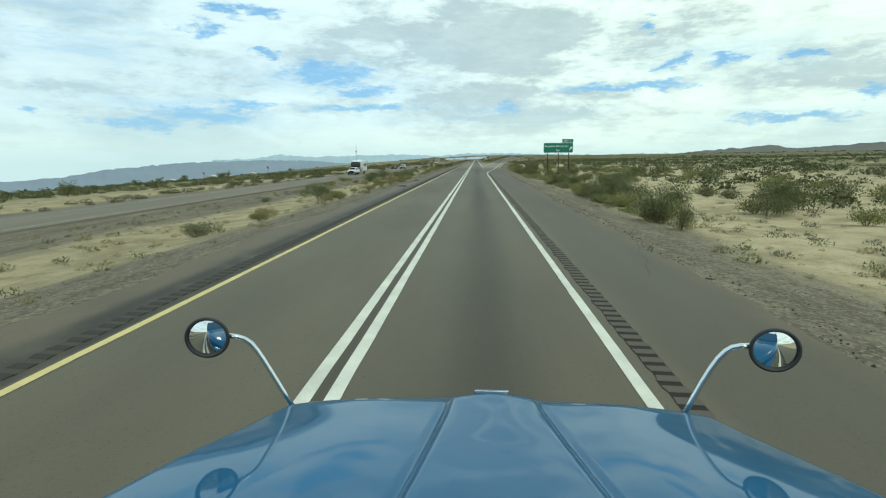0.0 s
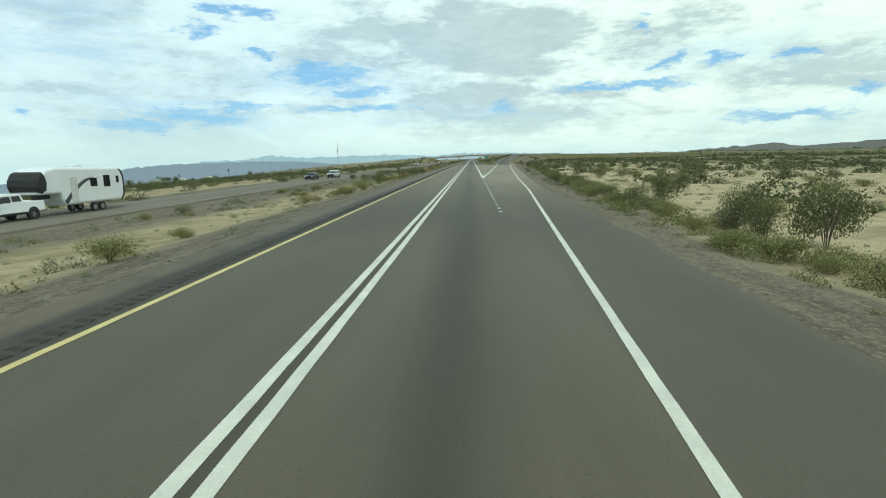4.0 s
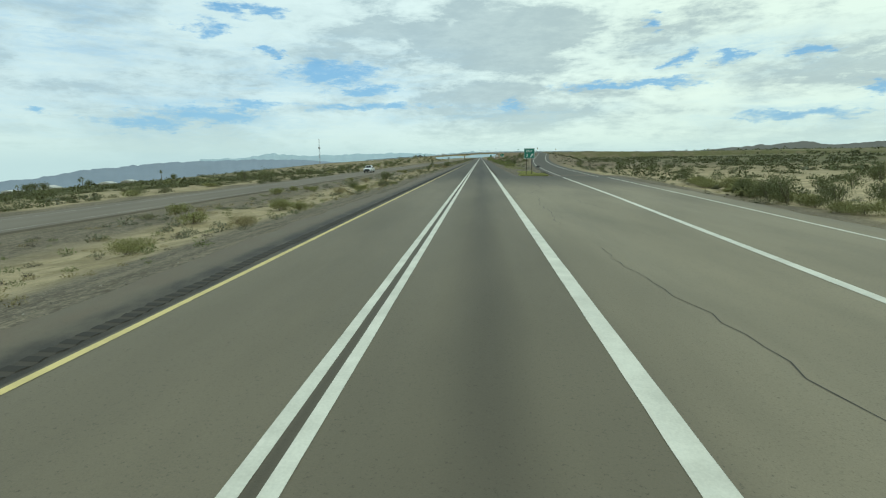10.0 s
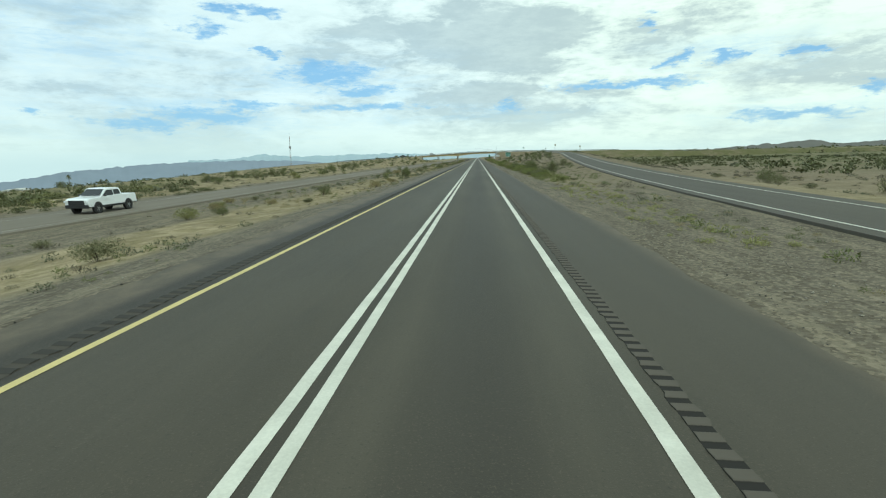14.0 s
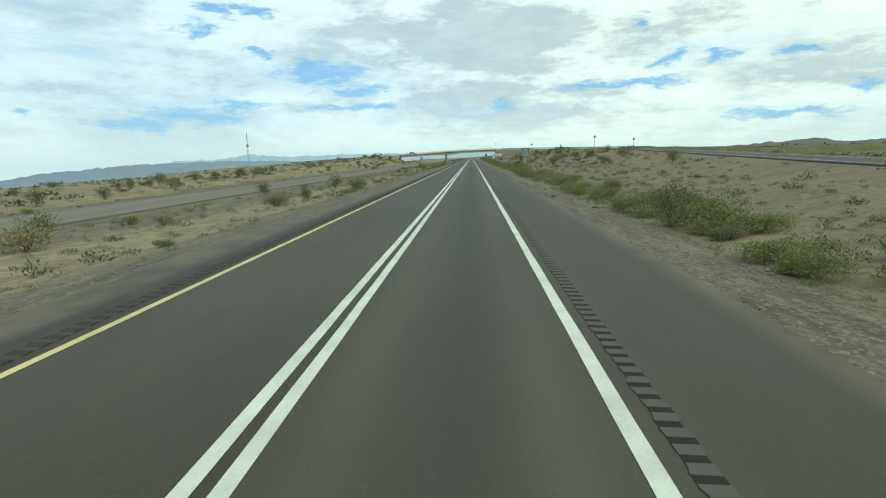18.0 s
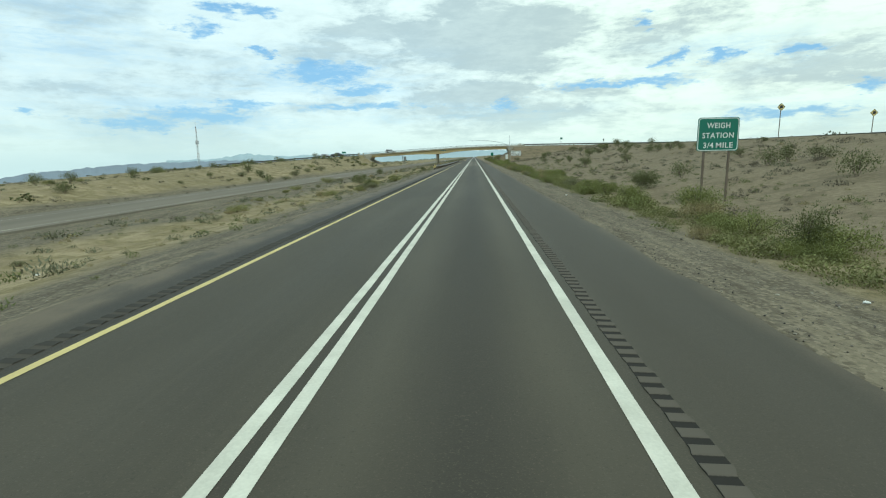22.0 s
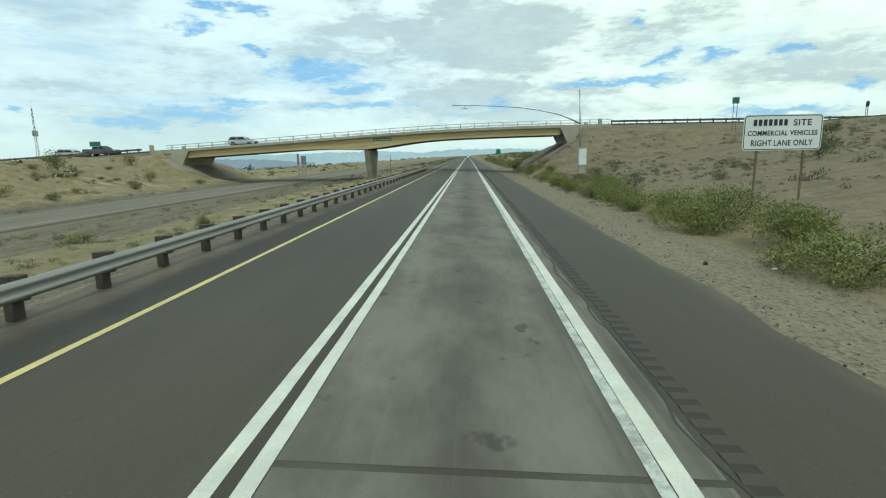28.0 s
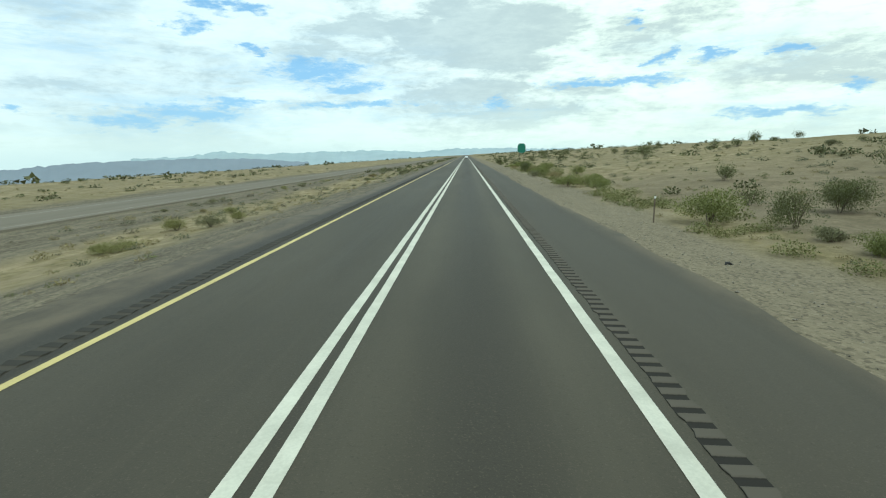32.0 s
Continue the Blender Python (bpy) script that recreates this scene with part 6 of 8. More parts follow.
# round the overpass
planted("creosote", [(13.4, 838, 1.2)])
planted("big", [(15.2, 845.5, 1.1), (18.5, 856, 1.0)])
planted("rabbit", [(11.9, 736, 1.4), (11.6, 741, 1.45), (12.4, 745, 1.5), (11.3, 749.5, 1.55), (12.6, 750, 1.4), (12.1, 754, 1.5), (11.0, 757.5, 1.4), (11.2, 760, 1.2), (11.7, 765, 1.2), (11.2, 767.5, 1.35), (12.4, 768.6, 1.2), (13.2, 770.5, 1.0), (12.7, 773.6, 1.1), (10.9, 773.9, 1.2), (10.9, 774, 1.0), (11.3, 781, 1.1), (12.3, 789, 1.2), (12.0, 793, 1.3), (11.9, 794.2, 1.1), (13.4, 801, 1.2), (11.8, 803, 1.0), (11.0, 804.5, 0.9), (11.5, 808.6, 1.0), (11.9, 809, 0.9), (10.9, 812.4, 0.95)])
planted("rabbit", [(10.7, 815.5, 0.8), (10.9, 828.5, 1.2), (11.6, 831.5, 1.3), (15.0, 842, 1.3), (13.0, 842.5, 1.5)])
planted("grey", [(13.0, 779, 1.1), (14.2, 786, 1.2)])
planted("dry", [(11.6, 770, 1.1), (12.0, 774.6, 1.3), (11.6, 786, 1.1), (11.1, 793, 1.0), (12.2, 797, 1.2), (11.3, 798.8, 1.15), (13.0, 806, 1.3), (10.8, 806.0, 1.1), (10.5, 818.5, 0.7), (12.2, 834.5, 1.2)])

# sandy ground beside the first stretch
planted("dry", [(-14.1, 56.3, 0.75), (-12.0, 57.9, 0.73), (-8.9, 64.3, 1.3)])
planted("creosote", [(-14.9, 56.4, 0.62), (18.1, 70.1, 1.0), (29.8, 91.8, 1.1), (-17.6, 94.0, 1.17), (36.1, 97.7, 1.15), (41.4, 100.4, 1.31)])
planted("sage", [(13.9, 55.8, 0.88), (13.1, 57.8, 1.08), (13.8, 65.2, 1.36), (14.0, 79.1, 1.22), (-21.7, 82.8, 0.8), (-23.5, 98.5, 1.2)])
planted("big", [(17.2, 61.6, 1.0), (17.7, 77.5, 0.85), (14.8, 93.2, 0.8), (-12.5, 98.6, 0.8), (-21.5, 116.6, 0.85)])
# sandy ground beside the exit lane
planted("creosote", [(-17.8, 229.5, 0.95), (-15.1, 234.0, 0.91), (-21.3, 271.7, 1.2)])
planted("big", [(-8.7, 219.0, 0.5), (-8.8, 221.9, 0.55)])
planted("sage", [(18.8, 232.8, 1.11), (20.1, 237.4, 0.83), (20.0, 239.6, 1.62), (-22.3, 240.8, 0.92), (21.0, 244.8, 0.84), (-23.9, 253.5, 1.53), (-21.8, 262.7, 1.19)])
planted("dry", [(-8.2, 219.8, 0.43), (-7.1, 222.7, 0.52), (-13.3, 241.1, 1.14)])


for kind, models in MODELS.items():
    for model in models[used[kind]:]:
        for c in list(model.children):
            bpy.data.objects.remove(c)
        bpy.data.objects.remove(model)


# ---------------------------------------------------------------- brush and tufts past counting
def brush_field(name, kind_rows, seed, material, label):
    """Joined low clumps: rows of (count, x0, x1, y0, y1, size0, size1, leaves)."""
    rng = np.random.RandomState(seed)
    all_v = []
    for count, x0, x1, y0, y1, s0, s1, leaves in kind_rows:
        x, y = rng.uniform(x0, x1, count), rng.uniform(y0, y1, count)
        keep = value_noise(x / 16 + seed, y / 22, seed) > 0.30
        rl = ramp_left(y)
        keep &= ~((x > -6.4) & (x < 7.7)) & ~((x > OPP_L - 1) & (x < OPP_R + 1))
        keep &= ~((y > 90) & (y < 337) & (x > 0) & (x < np.interp(y, [95, 150, 240, 300, 335, 337], [8.2, 10.6, 16.0, 20.4, 22, 7.6])))
        keep &= ~((y > 325) & (y < 835) & (x > rl - 2) & (x < rl + 8.4))
        keep &= ~((y > BRIDGE_Y0 - 1.5) & (y < BRIDGE_Y1 + 1.5) & ((x > 9) | (x < -38) | ((x > -17.5) & (x < -12.5))))
        x, y = x[keep], y[keep]
        z = land(x, y)
        size = rng.uniform(s0, s1, len(x)) * (0.6 + 0.8 * rng.rand(len(x)) ** 2)
        m = len(x)
        if not m:
            continue
        near_rows = leaves > 20 and s1 < 0.7
        n_ = int(leaves * (2.6 if near_rows else 1.3))
        u = rng.normal(size=(m, n_, 3))
        u /= np.linalg.norm(u, axis=-1, keepdims=True)
        rad = rng.rand(m, n_, 1) ** 0.45
        p = u * rad
        p[..., 2] = np.abs(p[..., 2]) * 0.85
        c = np.stack([x, y, z], -1)[:, None] + p * size[:, None, None] * np.array([1, 1, 0.8])
        way = u * 0.6 + rng.normal(size=u.shape) * 0.7
        way[..., 2] = np.abs(way[..., 2]) * 0.8 + (0.45 if near_rows else 0.0)
        way /= np.linalg.norm(way, axis=-1, keepdims=True)
        side = np.cross(way, rng.normal(size=u.shape))
        side /= np.linalg.norm(side, axis=-1, keepdims=True)
        l = (size[:, None, None] * ((2.1 if near_rows else 1.75) / np.sqrt(n_))) * rng.uniform(0.6, 1.3, (m, n_, 1))
        w = l * (0.24 if near_rows else 0.55)
        v = np.stack([c - side * w, c + side * w, c + way * l], 2).reshape(-1, 3)
        all_v.append(v)
    v = np.concatenate(all_v).astype(np.float32)
    quads = np.arange(len(v), dtype=np.int32)
    me = bpy.data.meshes.new(name)
    me.vertices.add(len(v))
    me.vertices.foreach_set("co", v.ravel())
    me.loops.add(len(quads))
    me.loops.foreach_set("vertex_index", quads)
    me.polygons.add(len(quads) // 3)
    me.polygons.foreach_set("loop_start", np.arange(0, len(quads), 3, dtype=np.int32))
    me.update()
    me.validate()
    me.materials.append(material)
    tagged(new(name, me), label, "desert brush", kind="stuff")


FAR_GREEN = surface("far creosote", (0.105, 0.110, 0.040), (0.060, 0.066, 0.026), 0.8, scale=0.2, fine=2, bump=0, by_island=0.4)
FAR_GREY = surface("far grey brush", (0.15, 0.15, 0.09), (0.09, 0.095, 0.055), 0.8, scale=0.2, fine=2, bump=0, by_island=0.4)
STRAW = surface("straw tufts", (0.30, 0.25, 0.125), (0.17, 0.15, 0.075), 0.9, scale=0.3, fine=3, bump=0, by_island=0.4)
OLIVE = surface("olive weeds", (0.17, 0.18, 0.065), (0.10, 0.115, 0.045), 0.85, scale=0.3, fine=3, bump=0, by_island=0.4)
DARK_TUFT = surface("dark dead tufts", (0.150, 0.130, 0.090), (0.085, 0.075, 0.050), 0.9, scale=0.3, fine=3, bump=0, by_island=0.4)

brush_field("far_brush", [(1700, -66, -34.8, 0, 440, 0.5, 1.05, 170), (1300, -110, -60, 0, 430, 0.6, 1.3, 80), (2600, -300, -42, 40, 520, 0.8, 1.6, 46), (2400, -1200, -250, 200, 1700, 1.4, 3.0, 10), (1500, -900, -60, 860, 2400, 1.2, 2.6, 14),
                          (420, -100, -38, 480, 1000, 0.5, 1.1, 40), (300, -23, -9, 960, 1500, 0.5, 1.1, 30)], 3, FAR_GREEN,
            "dark green desert scrub over the plain beyond the opposite carriageway")
brush_field("far_scrub", [(1500, 24, 120, -10, 400, 0.7, 1.5, 60), (4000, 60, 420, 20, 620, 0.9, 1.9, 30), (900, 46, 190, 400, 800, 0.8, 1.7, 40), (3800, 250, 1300, 100, 2000, 1.6, 3.6, 10), (1200, 60, 700, 850, 2400, 1.1, 2.4, 14),
                          (260, 14, 60, 830, 1150, 0.5, 1.2, 60), (300, 11, 60, 1000, 1600, 0.6, 1.3, 30)], 4, FAR_GREEN,
            "dark green desert scrub over the plain below the rocky hills")
brush_field("grey_brush", [(1500, -23.5, -8, -5, 1000, 0.22, 0.60, 40), (900, 10.5, 34, -5, 420, 0.25, 0.65, 44), (600, 14, 50, 420, 800, 0.2, 0.5, 36), (500, 11, 50, 830, 1100, 0.25, 0.6, 36),
                           (900, -120, -38, 0, 1000, 0.3, 0.8, 36), (1800, -400, -80, 0, 1400, 0.5, 1.2, 9), (1800, 50, 400, 0, 1400, 0.5, 1.2, 9)], 5, FAR_GREY, "low grey-green scrub on sand")
brush_field("straw_tufts", [(3000, -23.5, -7.2, -5, 1000, 0.10, 0.36, 26), (1000, 9.5, 26, -5, 420, 0.10, 0.34, 34), (1100, 9.5, 48, 420, 800, 0.10, 0.30, 30), (700, 10, 45, 826, 1060, 0.1, 0.34, 30), (600, -70, -38, 0, 1000, 0.15, 0.4, 24)], 7, STRAW, "dry straw-coloured grass tufts")
brush_field("olive_weeds", [(2400, -23.5, -7.0, -5, 1000, 0.10, 0.38, 28), (800, 9.6, 17, -5, 420, 0.12, 0.4, 30), (1300, 12.5, 21, 425, 720, 0.12, 0.34, 24), (700, 9.6, 15, 420, 800, 0.12, 0.42, 36), (420, 10, 30, 826, 1060, 0.12, 0.4, 36)], 11, OLIVE, "olive green weeds along the verge")
brush_field("dead_tufts", [(2600, 12.5, 52, 400, 812, 0.20, 0.60, 34), (800, -23, -9, 200, 1000, 0.14, 0.42, 30), (350, 12, 50, -5, 330, 0.14, 0.34, 30), (1100, -90, -34, 440, 812, 0.18, 0.55, 30), (700, 16, 60, 770, 811, 0.18, 0.42, 36), (260, 15, 50, 823, 850, 0.18, 0.4, 30)], 13, DARK_TUFT, "dark dead tufts scattered on the slope")
brush_field("verge_hedge", [(420, 10.8, 13.0, 425, 792, 0.5, 0.95, 400), (170, 10.9, 13.0, 540, 665, 0.45, 0.9, 400), (150, 10.6, 13.4, 25, 140, 0.4, 0.85, 320), (170, 10.8, 14.5, 830, 990, 0.45, 0.9, 320)], 19,
            surface("verge brush", (0.205, 0.205, 0.070), (0.115, 0.122, 0.043), 0.8, scale=0.25, fine=2, bump=0, by_island=0.4), "yellow-green brush along the gravel verge")
def grass(name, rows, seed, material, label):
    """Thin upright blades in tufts: rows of (tufts, x0, x1, y0, y1, height)."""
    rng = np.random.RandomState(seed)
    verts, faces = [], []
    for tufts, x0, x1, y0, y1, height in rows:
        for _ in range(tufts):
            x, y = rng.uniform(x0, x1), rng.uniform(y0, y1)
            if x > float(ramp_left(y)) - 1.7 or float(value_noise(x / 1.3 + 9, y / 1.8)) < 0.25:
                continue
            z = float(land(x, y)) - 0.03
            for _ in range(14):
                a, l = rng.uniform(0, 2 * pi), height * rng.uniform(0.5, 1.2)
                ox, oy = rng.normal(0, 0.09, 2)
                lean = rng.uniform(0.1, 0.7) * l
                w = 0.014
                b = len(verts)
                verts += [(x + ox - w * sin(a), y + oy + w * cos(a), z), (x + ox + w * sin(a), y + oy - w * cos(a), z), (x + ox + lean * cos(a), y + oy + lean * sin(a), z + l)]
                faces.append((b, b + 1, b + 2))
    tagged(soup(name, verts, faces, material), label, "grass", kind="stuff")


GORE_GRASS = surface("yellow green grass", (0.36, 0.35, 0.12), (0.24, 0.25, 0.085), 0.85, scale=0.6, fine=3, bump=0, by_island=0.4)
grass("gore_grass", [(2300, 7.7, 12.2, 337.1, 339.6, 0.34), (1100, 7.9, 12.0, 339.6, 346, 0.24), (700, 8.8, 11.4, 345, 362, 0.22)], 17, GORE_GRASS, "yellow-green grass round the exit sign")
brush_field("gore_weeds", [(260, 9.0, 11.8, 341, 362, 0.14, 0.34, 60), (200, 8.5, 12, 380, 420, 0.1, 0.3, 36)], 17,
            surface("yellow weeds", (0.30, 0.29, 0.10), (0.19, 0.20, 0.07), 0.85, scale=0.4, fine=3, bump=0, by_island=0.4), "yellow-green weeds behind the exit sign")


def stones(name, rows, seed, material, label):
    rng = np.random.RandomState(seed)
    verts, faces = [], []
    for count, x0, x1, y0, y1, s0, s1 in rows:
        for _ in range(count):
            x, y = rng.uniform(x0, x1), rng.uniform(y0, y1)
            if 90 < y < 346 and 0 < x < float(np.interp(y, [95, 150, 240, 300, 338, 346], [8.2, 10.6, 16.0, 20.4, 22, 8])):
                continue
            r = rng.uniform(s0, s1)
            z = float(land(x, y, False)) + r * 0.25
            b = len(verts)
            d = rng.uniform(0.55, 1.15, 6) * r
            verts += [(x + d[0], y, z), (x, y + d[1], z), (x - d[2], y, z), (x, y - d[3], z), (x, y, z + d[4] * 0.75), (x, y, z - d[5] * 0.7)]
            for k in range(4):
                faces += [(b + k, b + (k + 1) % 4, b + 4), (b + (k + 1) % 4, b + k, b + 5)]
    tagged(soup(name, verts, faces, material), label, "stones", kind="stuff")


STONE = surface("verge stones", (0.26, 0.235, 0.19), (0.13, 0.115, 0.09), 0.9, scale=1, fine=20, by_island=0.8)
stones("verge_stones", [(15000, 7.0, 10.8, -5, 960, 0.012, 0.045), (6000, -9, -5.0, -5, 960, 0.012, 0.042), (420, 7.3, 12, 410, 960, 0.04, 0.09), (500, 12, 26, 740, 812, 0.04, 0.12)], 23, STONE, "loose stones along the gravel verge")
CRUMB = surface("crumbled asphalt", (0.06, 0.056, 0.048), (0.035, 0.033, 0.029), 0.95, scale=1, fine=20, by_island=0.6)
stones("crumbled_edge", [(1300, 6.7, 8.0, -5, 100, 0.012, 0.045), (2600, 6.6, 7.9, 345, 830, 0.012, 0.04), (1700, -5.7, -4.8, -5, 900, 0.012, 0.04)], 29, CRUMB, "dark crumbs of broken asphalt along the pavement edge")
# scraps of shredded tyre and a few pale bits of litter on the verge
RUBBER = surface("tyre rubber", (0.018, 0.018, 0.019), (0.03, 0.03, 0.03), 0.8, scale=8, fine=60)
for x, y, l, a in ((8.1, 506.5, 0.5, 20), (8.9, 504.0, 0.6, 75), (8.6, 515, 0.4, 40), (9.4, 499, 0.5, 10), (9.3, 660, 0.5, 60), (8.8, 846, 0.35, 30), (9.2, 841, 0.3, 120), (8.3, 742, 0.3, 50), (-6.6, 460, 0.3, 50), (-4.75, 45.9, 0.6, 35), (-4.95, 46.6, 0.5, 80), (-4.6, 46.4, 0.35, 10), (-5.05, 45.6, 0.4, 130), (-5.0, 57.2, 0.45, 60), (-4.8, 58.2, 0.4, 15)):
    bm = bmesh.new()
    pts = [(l * (k / 5 - 0.5) * cos(radians(a)), l * (k / 5 - 0.5) * sin(radians(a)), 0.03 + 0.06 * sin(k * 1.1)) for k in range(6)]
    tube(bm, pts, [0.02, 0.05, 0.06, 0.05, 0.045, 0.02], 5)
    for v in bm.verts:
        v.co.z *= 0.7
    o = part("tyre_scrap", bm, RUBBER)
    o.location = (x, y, max(float(land(x, y, False)), float(paved_z(x)) if -5.1 < x < 0 else -9.0))
    tagged(o, "curled strip of shredded black tyre on the verge", "tyre scrap", "tyre scraps on the verge")


LITTER = surface("pale litter", (0.70, 0.70, 0.66), (0.5, 0.5, 0.47), 0.7, scale=6, fine=30)
for k, (x, y) in enumerate(((10.2, 583.0), (15.2, 586.5), (9.3, 50.0), (-12.5, 588.0), (10.0, 349.5), (9.0, 612.0), (-8.8, 802.0), (9.6, 792.0), (10.1, 742.0))):
    bm = bmesh.new()
    bmesh.ops.create_icosphere(bm, subdivisions=1, radius=0.085)
    rl_ = random.Random(k)
    for v in bm.verts:
        v.co = Vector((v.co.x * rl_.uniform(0.6, 1.5), v.co.y * rl_.uniform(0.5, 1.2), v.co.z * rl_.uniform(0.2, 0.7)))
    o = part("litter", bm, LITTER)
    o.matrix_world = pose(x, y, float(land(x, y)) + 0.03, 0, 0, 40 * k)
    tagged(o, "crumpled pale paper litter lying on the ground", "litter", "litter along the verge")


# ---------------------------------------------------------------- vehicles
WHITE_CAR = surface("white vehicle paint", (0.75, 0.77, 0.78), (0.68, 0.70, 0.71), 0.3, scale=1, fine=8, bump=0, coat=0.6)
SILVER_CAR = surface("silver vehicle paint", (0.50, 0.51, 0.52), (0.42, 0.43, 0.44), 0.3, 0.4, scale=1, fine=8, bump=0, coat=0.6)
DARK_CAR = surface("dark grey vehicle paint", (0.05, 0.055, 0.06), (0.04, 0.042, 0.045), 0.3, scale=1, fine=8, bump=0, coat=0.6)
BLACK_TRIM = surface("black plastic trim", (0.012, 0.012, 0.013), (0.02, 0.02, 0.021), 0.7, scale=4, fine=30, bump=0.03)
GREY_CAR = surface("grey plastic trim", (0.06, 0.06, 0.062), (0.04, 0.04, 0.042), 0.6, scale=4, fine=30, bump=0.05)
WINDOW = glassy("dark vehicle glass", (0.012, 0.014, 0.016), 0.18, 0.15)
LAMP = glassy("clear lamp lens", (0.7, 0.72, 0.72), 0.15)
RED_LAMP = glassy("red lamp lens", (0.35, 0.01, 0.01), 0.15)
CHROME = surface("chrome", (0.75, 0.77, 0.78), (0.62, 0.64, 0.66), 0.13, 1.0, scale=3, fine=20, bump=0)


def wheel(thing, x, y, radius, width):
    """A wheel with tyre and rim, on the axle at (x, y)."""
    def disc(r0, r1, w):
        bm = bmesh.new()
        prof = [(r0, -w / 2), (r1 - 0.03, -w / 2), (r1, -w / 2 + 0.04), (r1, w / 2 - 0.04), (r1 - 0.03, w / 2), (r0, w / 2)]
        n = 20
        rings = [[bm.verts.new((x + px, y + pr * cos(2 * pi * k / n), radius + pr * sin(2 * pi * k / n))) for pr, px in prof] for k in range(n)]
        for k in range(n):
            a, b = rings[k], rings[(k + 1) % n]
            for j in range(len(prof)):
                q = (j + 1) % len(prof)
                bm.faces.new((a[j], a[q], b[q], b[j]))
        return bm
    tyre = part("tyre", disc(radius * 0.6, radius, width), RUBBER, thing, smooth=True)
    bm = bmesh.new()
    bmesh.ops.create_cone(bm, cap_ends=True, segments=16, radius1=radius * 0.6, radius2=radius * 0.6, depth=width * 0.75, matrix=pose(x, y, radius, 0, 90, 0))
    for k in range(5):
        a = 2 * pi * k / 5
        bmesh.ops.create_cube(bm, size=1, matrix=pose(x, y + cos(a) * radius * 0.3, radius + sin(a) * radius * 0.3, math.degrees(a), 0, 0) @ Matrix.Diagonal((width * 0.85, radius * 0.5, radius * 0.12, 1)))
    part("rim", bm, ALUMINIUM, tyre)


def body_shell(outline, half, tuck, bevel=0.07):
    """A body from a side outline (y, z), narrowing above the waist by tuck."""
    bm = bmesh.new()
    side_prism(bm, outline, -half, half)
    waist = 1.02
    for v in bm.verts:
        if v.co.z > waist:
            v.co.x *= 1 - tuck * (v.co.z - waist)
    bmesh.ops.bevel(bm, geom=list(bm.edges), offset=bevel, segments=2, affect="EDGES", profile=0.6)
    return bm


def quad_panel(name, pts, material, thing, thick=0.012):
    bm = bmesh.new()
    v = [bm.verts.new(p) for p in pts]
    bm.faces.new(v)
    f = bmesh.ops.extrude_face_region(bm, geom=list(bm.faces))
    n = (v[1].co - v[0].co).cross(v[2].co - v[0].co).normalized()
    for q in f["geom"]:
        if isinstance(q, bmesh.types.BMVert):
            q.co += n * thick
    bmesh.ops.recalc_face_normals(bm, faces=bm.faces)
    return part(name, bm, material, thing)


